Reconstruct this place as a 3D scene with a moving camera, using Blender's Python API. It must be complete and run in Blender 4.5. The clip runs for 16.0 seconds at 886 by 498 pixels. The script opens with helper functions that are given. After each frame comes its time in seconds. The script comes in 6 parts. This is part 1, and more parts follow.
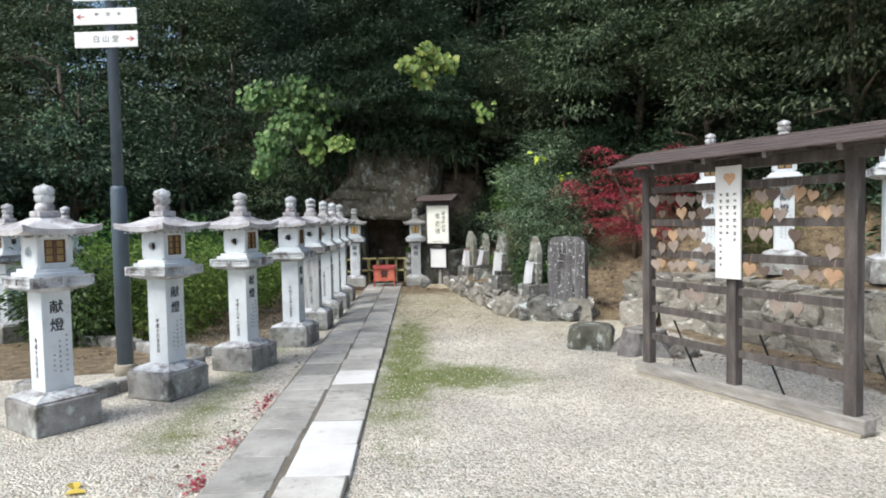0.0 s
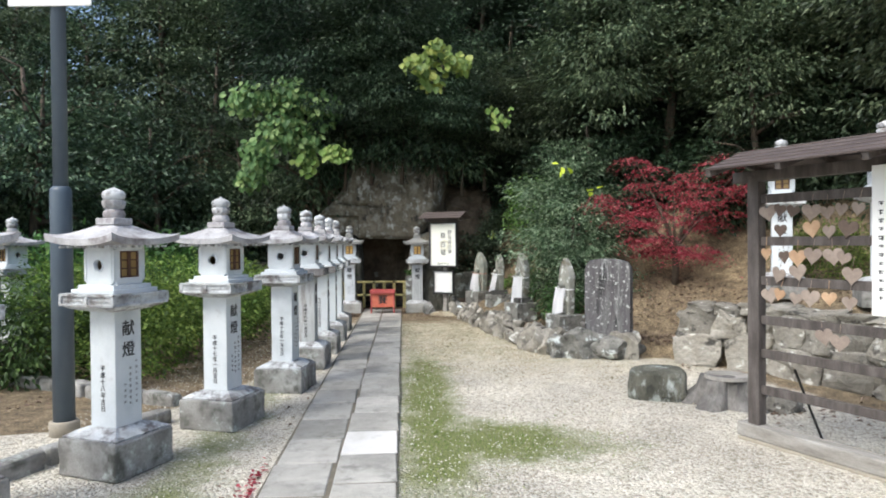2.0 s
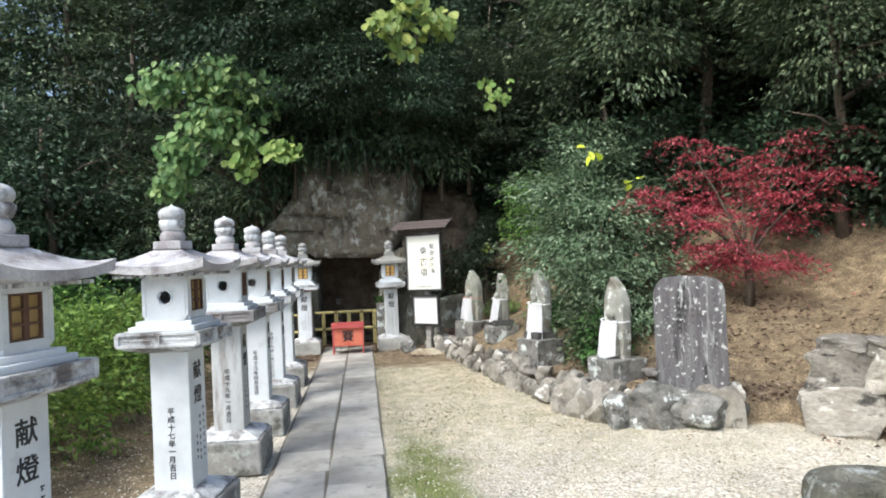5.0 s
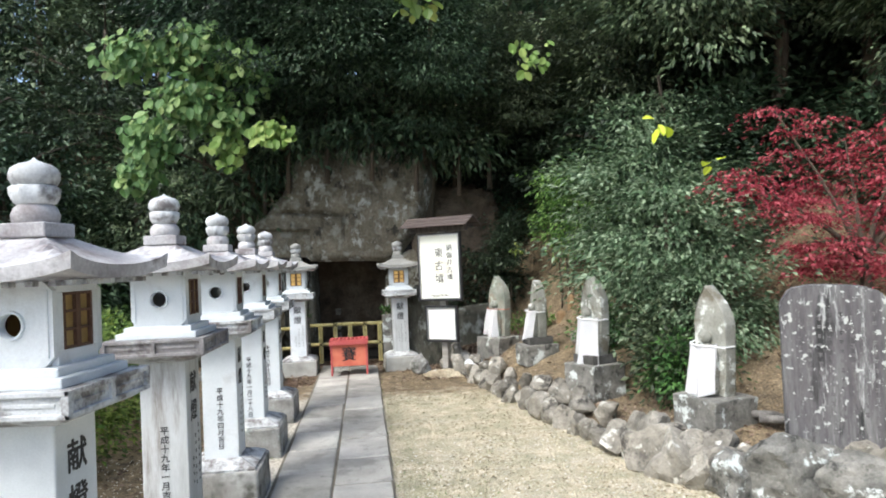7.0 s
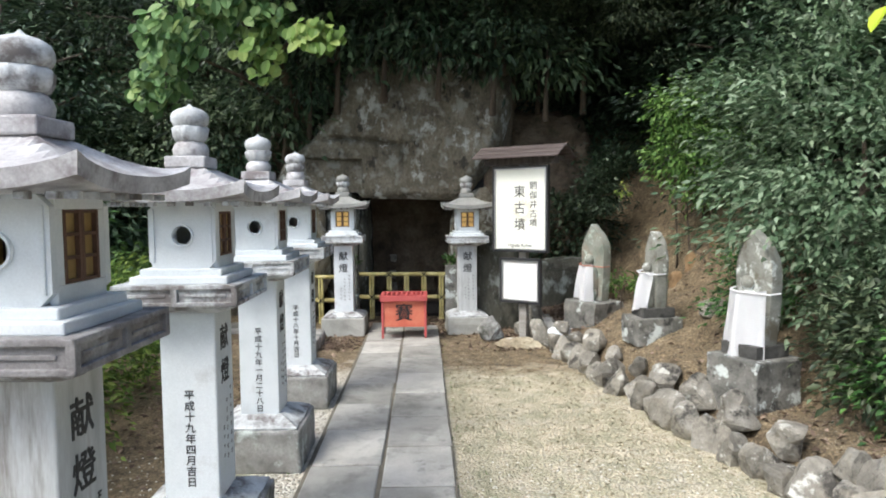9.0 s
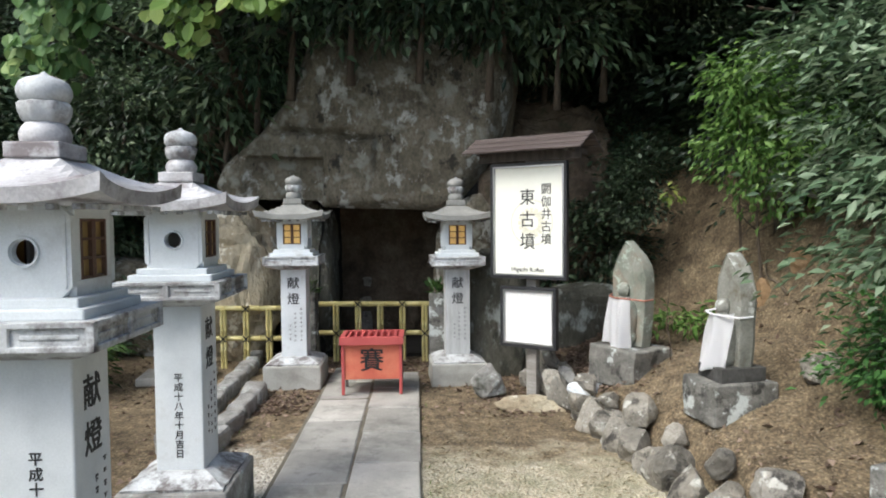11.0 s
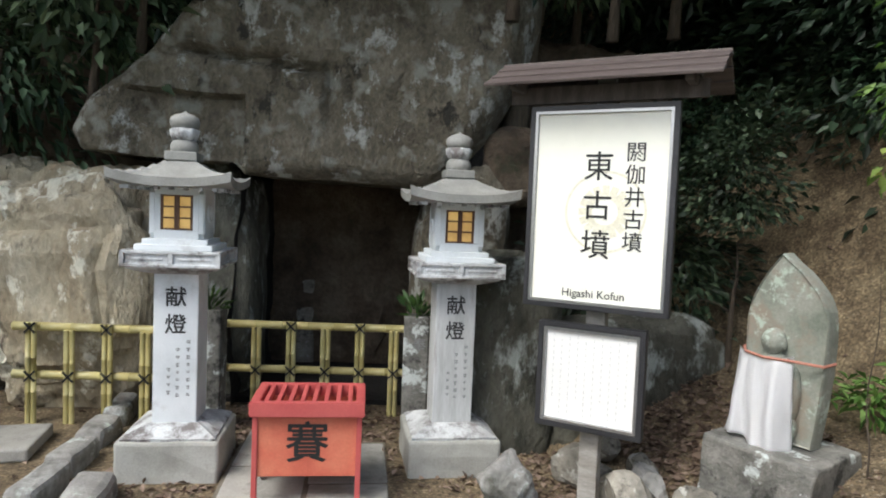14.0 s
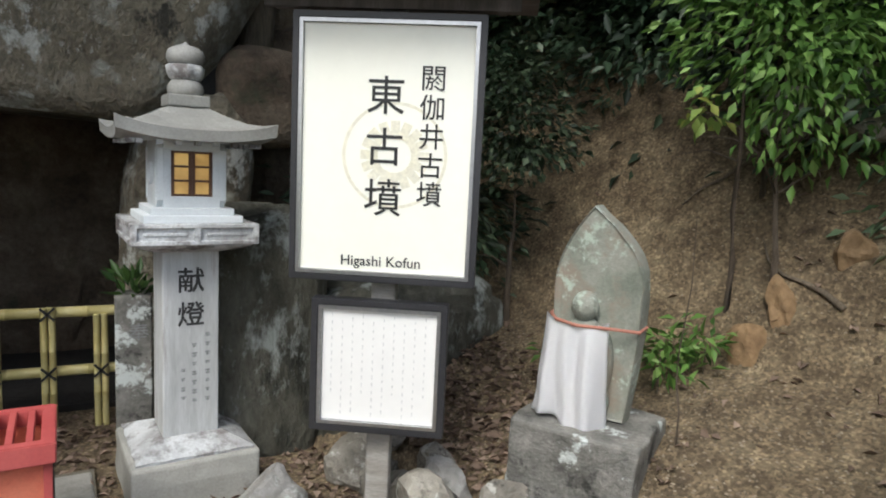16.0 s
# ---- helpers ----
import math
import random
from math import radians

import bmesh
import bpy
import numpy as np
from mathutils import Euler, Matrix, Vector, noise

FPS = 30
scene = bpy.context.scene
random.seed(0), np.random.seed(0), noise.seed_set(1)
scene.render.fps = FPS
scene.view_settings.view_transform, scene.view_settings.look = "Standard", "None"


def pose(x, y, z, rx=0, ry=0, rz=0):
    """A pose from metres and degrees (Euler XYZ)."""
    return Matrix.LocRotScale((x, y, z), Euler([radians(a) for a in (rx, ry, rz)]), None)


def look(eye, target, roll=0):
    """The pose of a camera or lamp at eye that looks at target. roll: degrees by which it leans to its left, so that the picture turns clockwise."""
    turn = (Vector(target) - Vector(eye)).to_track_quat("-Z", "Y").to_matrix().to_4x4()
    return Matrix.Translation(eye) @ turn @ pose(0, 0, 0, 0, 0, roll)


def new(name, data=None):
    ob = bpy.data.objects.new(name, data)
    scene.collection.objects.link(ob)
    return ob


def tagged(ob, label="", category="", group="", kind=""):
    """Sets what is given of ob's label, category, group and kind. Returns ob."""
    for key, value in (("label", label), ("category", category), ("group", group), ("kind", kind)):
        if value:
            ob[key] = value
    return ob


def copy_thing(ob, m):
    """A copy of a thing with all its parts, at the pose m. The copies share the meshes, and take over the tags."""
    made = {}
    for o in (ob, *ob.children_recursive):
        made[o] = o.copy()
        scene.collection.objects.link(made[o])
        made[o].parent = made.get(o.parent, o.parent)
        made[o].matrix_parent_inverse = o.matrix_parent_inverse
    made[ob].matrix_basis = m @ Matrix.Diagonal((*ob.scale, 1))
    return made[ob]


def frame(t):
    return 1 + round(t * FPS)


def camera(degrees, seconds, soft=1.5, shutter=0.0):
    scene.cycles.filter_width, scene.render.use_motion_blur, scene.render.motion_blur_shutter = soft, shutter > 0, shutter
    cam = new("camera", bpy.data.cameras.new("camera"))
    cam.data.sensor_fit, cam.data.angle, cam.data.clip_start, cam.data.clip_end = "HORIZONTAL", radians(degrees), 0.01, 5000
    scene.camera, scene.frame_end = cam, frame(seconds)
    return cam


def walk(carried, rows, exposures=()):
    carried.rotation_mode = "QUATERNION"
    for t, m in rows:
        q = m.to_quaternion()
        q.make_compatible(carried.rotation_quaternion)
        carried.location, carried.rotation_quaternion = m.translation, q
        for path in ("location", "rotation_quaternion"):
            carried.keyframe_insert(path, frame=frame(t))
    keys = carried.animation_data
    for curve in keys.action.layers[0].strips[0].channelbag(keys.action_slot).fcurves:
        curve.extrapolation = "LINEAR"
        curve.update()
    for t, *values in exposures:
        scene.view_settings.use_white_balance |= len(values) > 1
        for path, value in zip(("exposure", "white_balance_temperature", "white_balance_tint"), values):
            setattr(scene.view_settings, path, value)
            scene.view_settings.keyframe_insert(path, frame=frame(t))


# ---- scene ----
cam = camera(68.0, 16.0, soft=1.9)
EXPOSURES = [(t, stops, 6150, 6) for t, stops in ((0, 0.85), (1, 0.80), (1.5, 0.82), (2.2, 1.05), (3, 1.25), (8, 1.3), (9, 1.17), (9.5, 1.03), (12, 1.0), (14, 0.95), (15.5, 0.86), (16, 0.8))]
PATH = [
    (0, (0.357, 0.837, 1.511), (0.28, 2.834, 1.42), -1.1),
    (0.5, (0.213, 1.127, 1.454), (0.213, 3.12, 1.293), -0.4),
    (1, (0.081, 1.508, 1.451), (0.09, 3.501, 1.279), 0.1),
    (1.5, (0.026, 1.906, 1.468), (-0.107, 3.9, 1.391), -0.5),
    (2, (-0.147, 2.307, 1.458), (-0.172, 4.307, 1.435), -0.5),
    (2.5, (-0.243, 2.782, 1.426), (-0.298, 4.78, 1.494), -0.5),
    (3, (-0.415, 3.206, 1.429), (-0.442, 5.205, 1.496), -0.7),
    (3.5, (-0.442, 3.647, 1.409), (-0.372, 5.646, 1.425), -0.8),
    (3.7, (-0.431, 3.838, 1.427), (-0.364, 5.837, 1.446), -1.2),
    (5.8, (-0.609, 5.818, 1.483), (-0.505, 7.815, 1.508), -3.2),
    (6, (-0.647, 5.962, 1.476), (-0.572, 7.96, 1.523), -3.2),
    (6.5, (-0.713, 6.348, 1.473), (-0.65, 8.346, 1.523), -3.1),
    (7, (-0.654, 6.757, 1.456), (-0.559, 8.755, 1.495), -2.5),
    (7.5, (-0.651, 7.15, 1.435), (-0.582, 9.149, 1.457), -2.4),
    (8, (-0.701, 7.597, 1.431), (-0.638, 9.596, 1.413), -1.7),
    (8.5, (-0.705, 8.073, 1.441), (-0.791, 10.07, 1.378), -1.7),
    (9, (-0.798, 8.497, 1.425), (-0.887, 10.491, 1.297), -0.5),
    (9.5, (-0.765, 8.975, 1.402), (-0.809, 10.973, 1.334), -1.0),
    (9.7, (-0.761, 9.132, 1.403), (-0.823, 11.13, 1.336), -1.3),
    (12, (-0.909, 11.139, 1.382), (-0.954, 13.136, 1.282), 0.3),
    (12.5, (-0.999, 11.513, 1.337), (-1.024, 13.51, 1.232), 1.0),
    (13, (-1.01, 11.873, 1.339), (-0.985, 13.869, 1.22), 1.3),
    (13.5, (-1.005, 12.204, 1.351), (-1.012, 14.2, 1.232), 1.7),
    (14, (-1.092, 12.502, 1.351), (-0.999, 14.496, 1.24), 2.3),
    (14.5, (-1.055, 12.748, 1.327), (-0.826, 14.732, 1.204), 2.2),
    (15, (-1.02, 12.938, 1.327), (-0.588, 14.885, 1.175), 2.7),
    (15.5, (-1.098, 13.143, 1.34), (-0.36, 14.99, 1.137), 2.9),
    (16, (-1.095, 13.229, 1.35), (-0.215, 15.008, 1.103), 2.7),
]
walk(cam, [(t, look(eye, target, roll)) for t, eye, target, roll in PATH], EXPOSURES)

# ---- world and light ----
SUN_UP, SUN_AROUND = 52.0, 226.0
world = bpy.data.worlds.new("world")
scene.world = world
world.use_nodes = True
wn = world.node_tree
sky = wn.nodes.new("ShaderNodeTexSky")
sky.sky_type, sky.sun_disc = "NISHITA", False
sky.sun_elevation, sky.sun_rotation = radians(SUN_UP), radians(SUN_AROUND)
sky.air_density, sky.dust_density, sky.ozone_density = 1.0, 4.0, 1.0
background = wn.nodes["Background"]
background.inputs["Strength"].default_value = 0.13
wn.links.new(sky.outputs[0], background.inputs["Color"])
sun = new("sun", bpy.data.lights.new("sun", "SUN"))
sun.data.energy, sun.data.angle, sun.data.color = 1.2, radians(25), (1.0, 0.97, 0.92)
sun.matrix_world = look((0, 0, 0), (-math.sin(radians(SUN_AROUND)) * math.cos(radians(SUN_UP)), -math.cos(radians(SUN_AROUND)) * math.cos(radians(SUN_UP)), -math.sin(radians(SUN_UP))))


# ---- materials ----
def shader(name):
    m = bpy.data.materials.new(name)
    m.use_nodes = True
    return m, m.node_tree, m.node_tree.nodes["Principled BSDF"]


def add(tree, kind, **values):
    node = tree.nodes.new(kind)
    for key, value in values.items():
        node.inputs[key.replace("_", " ")].default_value = value
    return node


def ramp(tree, source, stops):
    node = tree.nodes.new("ShaderNodeValToRGB")
    elements = node.color_ramp.elements
    while len(elements) < len(stops):
        elements.new(0.5)
    for element, (place, colour) in zip(elements, stops):
        element.position, element.color = place, (*colour, 1) if len(colour) == 3 else colour
    tree.links.new(source, node.inputs[0])
    return node.outputs[0]


def grey(v):
    return (v, v, v)


def blend(tree, factor, a, b, how="MIX"):
    node = tree.nodes.new("ShaderNodeMix")
    node.data_type, node.blend_type = "RGBA", how
    for socket, value in ((node.inputs[0], factor), (node.inputs[6], a), (node.inputs[7], b)):
        if isinstance(value, (int, float)):
            socket.default_value = value
        elif isinstance(value, tuple):
            socket.default_value = (*value, 1)
        else:
            tree.links.new(value, socket)
    return node.outputs[2]


def coords(tree, scale=(1, 1, 1), world_space=False):
    """Object coordinates, shifted by each object's own random number."""
    if world_space:
        return tree.nodes.new("ShaderNodeNewGeometry").outputs["Position"]
    tc = tree.nodes.new("ShaderNodeTexCoord")
    info = tree.nodes.new("ShaderNodeObjectInfo")
    mul = tree.nodes.new("ShaderNodeVectorMath")
    mul.operation = "MULTIPLY_ADD"
    tree.links.new(tc.outputs["Object"], mul.inputs[0])
    mul.inputs[1].default_value = scale
    comb = tree.nodes.new("ShaderNodeCombineXYZ")
    up = tree.nodes.new("ShaderNodeMath")
    up.operation = "MULTIPLY"
    up.inputs[1].default_value = 37.0
    tree.links.new(info.outputs["Random"], up.inputs[0])
    for k in range(3):
        tree.links.new(up.outputs[0], comb.inputs[k])
    tree.links.new(comb.outputs[0], mul.inputs[2])
    return mul.outputs[0]


def noisy(tree, vector, scale, detail=5.0, rough=0.6):
    node = add(tree, "ShaderNodeTexNoise", Scale=scale, Detail=detail, Roughness=rough)
    tree.links.new(vector, node.inputs["Vector"])
    return node.outputs[0]


def relief(tree, bsdf, height, strength, distance):
    node = add(tree, "ShaderNodeBump", Strength=strength, Distance=distance)
    tree.links.new(height, node.inputs["Height"])
    tree.links.new(node.outputs[0], bsdf.inputs["Normal"])


def blotch_place(tree, vec):
    node = tree.nodes.new("ShaderNodeVectorMath")
    node.operation = "ADD"
    node.inputs[1].default_value = (13.0, 7.0, 3.0)
    tree.links.new(vec, node.inputs[0])
    return node.outputs[0]


def surface(name, colours, scale=6.0, fine=60.0, rough=0.8, bump=0.3, depth=0.004, stretch=(1, 1, 1), stain=None, metal=0.0, fine_depth=0.35, stain_scale=2.5, stain_at=(0.5, 0.62), dark=None, dark_scale=4.0, dark_at=(0.55, 0.68)):
    """A surface with a broad colour change, a fine grain, optional stains and a fine relief."""
    m, tree, bsdf = shader(name)
    vec = coords(tree, stretch)
    n = len(colours)
    broad = ramp(tree, noisy(tree, vec, scale), [(0.3 + 0.4 * k / max(n - 1, 1), c) for k, c in enumerate(colours)])
    grain = noisy(tree, vec, fine, 4.0, 0.7)
    colour = blend(tree, fine_depth, broad, ramp(tree, grain, [(0.3, grey(0.25)), (0.7, grey(1.0))]), "MULTIPLY")
    if dark:
        mask = ramp(tree, noisy(tree, blotch_place(tree, vec), dark_scale, 7.0, 0.7), [(dark_at[0], grey(0)), (dark_at[1], grey(1))])
        colour = blend(tree, mask, colour, dark)
    if stain:
        mask = ramp(tree, noisy(tree, vec, stain_scale, 8.0, 0.7), [(stain_at[0], grey(0)), (stain_at[1], grey(1))])
        colour = blend(tree, mask, colour, stain)
    tree.links.new(colour, bsdf.inputs["Base Color"])
    bsdf.inputs["Roughness"].default_value, bsdf.inputs["Metallic"].default_value = rough, metal
    relief(tree, bsdf, grain, bump, depth)
    return m


def foliage(name, dark, mid, light, rough=0.45, through_leaf=0.25, vary=1.0):
    m, tree, bsdf = shader(name)
    geo = tree.nodes.new("ShaderNodeNewGeometry")
    info = tree.nodes.new("ShaderNodeObjectInfo")
    colour = ramp(tree, geo.outputs["Random Per Island"], [(0.0, dark), (0.55, mid), (1.0, light)])
    hue = add(tree, "ShaderNodeHueSaturation")
    tree.links.new(colour, hue.inputs["Color"])
    for out_lo, out_hi, socket in ((0.5 - 0.02 * vary, 0.5 + 0.02 * vary, "Hue"), (1 - 0.3 * vary, 1 + 0.45 * vary, "Value")):
        rng = add(tree, "ShaderNodeMapRange", To_Min=out_lo, To_Max=out_hi)
        tree.links.new(info.outputs["Random"], rng.inputs["Value"])
        tree.links.new(rng.outputs[0], hue.inputs[socket])
    tree.links.new(hue.outputs[0], bsdf.inputs["Base Color"])
    bsdf.inputs["Roughness"].default_value = rough
    bsdf.inputs["Specular IOR Level"].default_value = 0.3
    trans = tree.nodes.new("ShaderNodeBsdfTranslucent")
    tree.links.new(hue.outputs[0], trans.inputs["Color"])
    mix = tree.nodes.new("ShaderNodeMixShader")
    mix.inputs[0].default_value = through_leaf
    tree.links.new(bsdf.outputs[0], mix.inputs[1])
    tree.links.new(trans.outputs[0], mix.inputs[2])
    tree.links.new(mix.outputs[0], tree.nodes["Material Output"].inputs["Surface"])
    return m


def slab_material(name, *values, **more):
    """A surface whose brightness differs from piece to piece."""
    m = surface(name, *values, **more)
    tree = m.node_tree
    bsdf = tree.nodes["Principled BSDF"]
    source = bsdf.inputs["Base Color"].links[0].from_socket
    info = tree.nodes.new("ShaderNodeObjectInfo")
    tone = ramp(tree, info.outputs["Random"], [(0.0, grey(0.66)), (0.35, grey(0.88)), (0.7, grey(1.0)), (0.95, grey(1.16))])
    tree.links.new(blend(tree, 1.0, source, tone, "MULTIPLY"), bsdf.inputs["Base Color"])
    return m


def spotted(m, colour, scale, lo, hi):
    """Adds round spots of lichen to a surface, whatever its grain."""
    tree = m.node_tree
    bsdf = tree.nodes["Principled BSDF"]
    mask = ramp(tree, noisy(tree, coords(tree), scale, 3.0, 0.5), [(lo, grey(0)), (hi, grey(1))])
    tree.links.new(blend(tree, mask, bsdf.inputs["Base Color"].links[0].from_socket, colour), bsdf.inputs["Base Color"])
    return m


GRANITE = surface("pale_granite", [(0.56, 0.60, 0.62), (0.70, 0.74, 0.76), (0.78, 0.81, 0.83)], 3, 160, 0.7, 0.15, 0.002, fine_depth=0.18, stain=(0.42, 0.43, 0.42), stain_scale=3.0, stain_at=(0.58, 0.75))
GRANITE_WORN = surface("weathered_granite", [(0.36, 0.36, 0.36), (0.58, 0.60, 0.61), (0.74, 0.76, 0.77)], 5, 110, 0.8, 0.4, 0.004, fine_depth=0.35, stain=(0.16, 0.145, 0.14), stain_scale=7.0, stain_at=(0.47, 0.60))
# lichened stone; the palest tone also carries the sky's highlight on the roofs
GRANITE_ROOF = surface("lichened_skylit_roof_granite", [(0.36, 0.34, 0.345), (0.54, 0.53, 0.535), (0.80, 0.80, 0.81)], 4, 90, 0.8, 0.45, 0.005, fine_depth=0.4, stain=(0.20, 0.175, 0.175), stain_scale=6.0, stain_at=(0.50, 0.64))
GRANITE_STREAKED = surface("streaked_old_granite", [(0.40, 0.41, 0.40), (0.56, 0.58, 0.58), (0.68, 0.70, 0.71)], 9, 130, 0.8, 0.3, 0.003, stretch=(1, 1, 0.12), fine_depth=0.25, stain=(0.27, 0.25, 0.23), stain_scale=9.0, stain_at=(0.52, 0.66))
GRANITE_DARK = surface("dark_weathered_granite", [(0.17, 0.155, 0.155), (0.29, 0.275, 0.275), (0.48, 0.475, 0.475)], 7, 110, 0.85, 0.5, 0.005, fine_depth=0.4, stain=(0.11, 0.095, 0.095), stain_scale=8.0, stain_at=(0.5, 0.64))
GRANITE_BASE = surface("dirty_base_granite", [(0.20, 0.19, 0.18), (0.34, 0.33, 0.31), (0.48, 0.48, 0.46)], 4, 80, 0.85, 0.6, 0.008, fine_depth=0.45, stain=(0.10, 0.10, 0.085), stain_scale=5.0, stain_at=(0.5, 0.64), dark=(0.52, 0.56, 0.53), dark_scale=6.0, dark_at=(0.57, 0.65))
PAVING = slab_material("paving_granite", [(0.34, 0.33, 0.30), (0.47, 0.455, 0.415), (0.60, 0.585, 0.54)], 2.5, 140, 0.75, 0.35, 0.003, fine_depth=0.4, stain=(0.22, 0.215, 0.195), stain_scale=3.5, stain_at=(0.52, 0.68), dark=(0.17, 0.165, 0.15), dark_scale=9.0, dark_at=(0.58, 0.72))
ROCK = slab_material("garden_rock", [(0.19, 0.175, 0.145), (0.34, 0.315, 0.265), (0.50, 0.47, 0.41)], 5, 45, 0.9, 1.0, 0.02, fine_depth=0.5, stain=(0.56, 0.55, 0.50), stain_scale=7.0, stain_at=(0.585, 0.645), dark=(0.06, 0.055, 0.048), dark_scale=6.0, dark_at=(0.55, 0.63))
TOMB_ROCK = surface("tomb_rock", [(0.135, 0.113, 0.080), (0.25, 0.22, 0.16), (0.37, 0.335, 0.255)], 3.4, 34, 0.92, 1.0, 0.06, fine_depth=0.7, stretch=(1, 1, 0.7), stain=(0.52, 0.53, 0.49), stain_scale=5.0, stain_at=(0.56, 0.63), dark=(0.045, 0.042, 0.032), dark_scale=4.5, dark_at=(0.58, 0.64))
# chamber stone; the unlit depth of the tomb is put into this near-black colour
CHAMBER = surface("shade_dark_chamber_stone", [(0.008, 0.0075, 0.007), (0.014, 0.013, 0.012), (0.024, 0.022, 0.020)], 4, 20, 0.9, 0.8, 0.03, fine_depth=0.5)
EARTH = surface("bare_bank_earth", [(0.07, 0.05, 0.034), (0.15, 0.115, 0.08), (0.24, 0.19, 0.135)], 4, 30, 0.95, 1.0, 0.03, fine_depth=0.6, stain=(0.05, 0.055, 0.03), stain_scale=3.0, stain_at=(0.56, 0.7))
BED = surface("path_bed_soil", [(0.12, 0.105, 0.08), (0.22, 0.195, 0.15)], 9, 70, 0.95, 0.5, 0.006)
PALE_ROCK = surface("lichened_pale_rock", [(0.34, 0.265, 0.17), (0.52, 0.45, 0.32), (0.64, 0.58, 0.44)], 4.0, 26, 0.92, 1.0, 0.03, stretch=(1, 1, 0.55), fine_depth=0.5, stain=(0.13, 0.105, 0.075), stain_scale=4.5, stain_at=(0.57, 0.66), dark=(0.78, 0.75, 0.63), dark_scale=3.6, dark_at=(0.55, 0.60))
MOSS_ROCK = surface("mossy_streaked_rock", [(0.055, 0.055, 0.042), (0.12, 0.118, 0.092), (0.20, 0.195, 0.16)], 4.0, 30, 0.92, 1.0, 0.03, stretch=(1, 1, 0.5), fine_depth=0.55, stain=(0.36, 0.39, 0.37), stain_scale=5.5, stain_at=(0.53, 0.63), dark=(0.035, 0.036, 0.028), dark_scale=4.0, dark_at=(0.56, 0.66))
GRANITE_SAGE = surface("sage_grey_granite", [(0.30, 0.30, 0.27), (0.40, 0.40, 0.365), (0.48, 0.48, 0.45)], 4, 120, 0.85, 0.3, 0.003, fine_depth=0.3, stain=(0.20, 0.19, 0.16), stain_scale=4.0, stain_at=(0.60, 0.74))
GRANITE_SAGE_ROOF = surface("sage_grey_roof_granite", [(0.24, 0.24, 0.225), (0.33, 0.33, 0.31), (0.42, 0.42, 0.40)], 4, 110, 0.85, 0.3, 0.003, fine_depth=0.3, stain=(0.17, 0.16, 0.14), stain_scale=5.0, stain_at=(0.56, 0.72))
PAVING_PALE = surface("white_paving_granite", [(0.62, 0.61, 0.58), (0.72, 0.71, 0.69), (0.78, 0.775, 0.76)], 3, 150, 0.75, 0.35, 0.003, fine_depth=0.3, stain=(0.45, 0.44, 0.40), stain_scale=5.0, stain_at=(0.56, 0.72))
STATUE = surface("lichened_statue_stone", [(0.20, 0.205, 0.175), (0.31, 0.31, 0.27), (0.42, 0.415, 0.365)], 5, 90, 0.85, 0.5, 0.005, fine_depth=0.45, stain=(0.62, 0.64, 0.60), stain_scale=6.0, stain_at=(0.56, 0.62), dark=(0.15, 0.135, 0.10), dark_scale=5.0, dark_at=(0.53, 0.63))
MOSSY_STATUE = surface("mossy_statue_stone", [(0.15, 0.17, 0.135), (0.25, 0.265, 0.22), (0.34, 0.335, 0.29)], 6, 90, 0.85, 0.45, 0.005, fine_depth=0.35, stain=(0.40, 0.46, 0.39), stain_scale=10.0, stain_at=(0.55, 0.63), dark=(0.24, 0.205, 0.16), dark_scale=4.0, dark_at=(0.54, 0.64))
PLINTH = surface("lichened_plinth_stone", [(0.10, 0.098, 0.088), (0.20, 0.195, 0.175), (0.32, 0.31, 0.28)], 7, 55, 0.9, 0.8, 0.012, fine_depth=0.5, stain=(0.56, 0.60, 0.58), stain_scale=6.0, stain_at=(0.565, 0.615), dark=(0.045, 0.045, 0.04), dark_scale=8.0, dark_at=(0.55, 0.63))
DARK_PLINTH = surface("dark_worn_stone", [(0.035, 0.034, 0.032), (0.07, 0.068, 0.063), (0.12, 0.118, 0.11)], 7, 60, 0.9, 0.6, 0.008, fine_depth=0.4)
MONUMENT = surface("streaked_monument_stone", [(0.075, 0.068, 0.073), (0.145, 0.138, 0.142), (0.26, 0.26, 0.255)], 11, 70, 0.9, 1.0, 0.012, stretch=(1, 1, 0.14), fine_depth=0.5, stain=(0.38, 0.39, 0.38), stain_scale=19.0, stain_at=(0.59, 0.67), dark=(0.03, 0.03, 0.03), dark_scale=9.0, dark_at=(0.55, 0.64))
spotted(MONUMENT, (0.46, 0.47, 0.45), 27.0, 0.63, 0.68)
spotted(ROCK, (0.55, 0.54, 0.49), 14.0, 0.64, 0.70)
spotted(TOMB_ROCK, (0.33, 0.33, 0.28), 8.0, 0.54, 0.68)
CLOTH = surface("white_cotton", [(0.88, 0.88, 0.90), (0.93, 0.93, 0.94)], 5, 300, 0.95, 0.1, 0.001, fine_depth=0.03)
DISC_WHITE = surface("translucent_white", [(0.80, 0.80, 0.78), (0.86, 0.86, 0.84)], 5, 200, 0.9, 0.05, 0.001, fine_depth=0.03)
RED_CORD = surface("faded_red_cord", [(0.42, 0.17, 0.12), (0.5, 0.22, 0.16)], 20, 200, 0.9)
WOOD = surface("weathered_dark_wood", [(0.055, 0.045, 0.042), (0.10, 0.085, 0.078), (0.16, 0.14, 0.13)], 5, 60, 0.8, 0.4, 0.003, stretch=(3, 3, 0.6), fine_depth=0.45)
SILL = surface("bleached_sill_wood", [(0.20, 0.185, 0.165), (0.33, 0.31, 0.28), (0.45, 0.43, 0.40)], 5, 70, 0.85, 0.4, 0.003, stretch=(0.6, 3, 3), fine_depth=0.4)
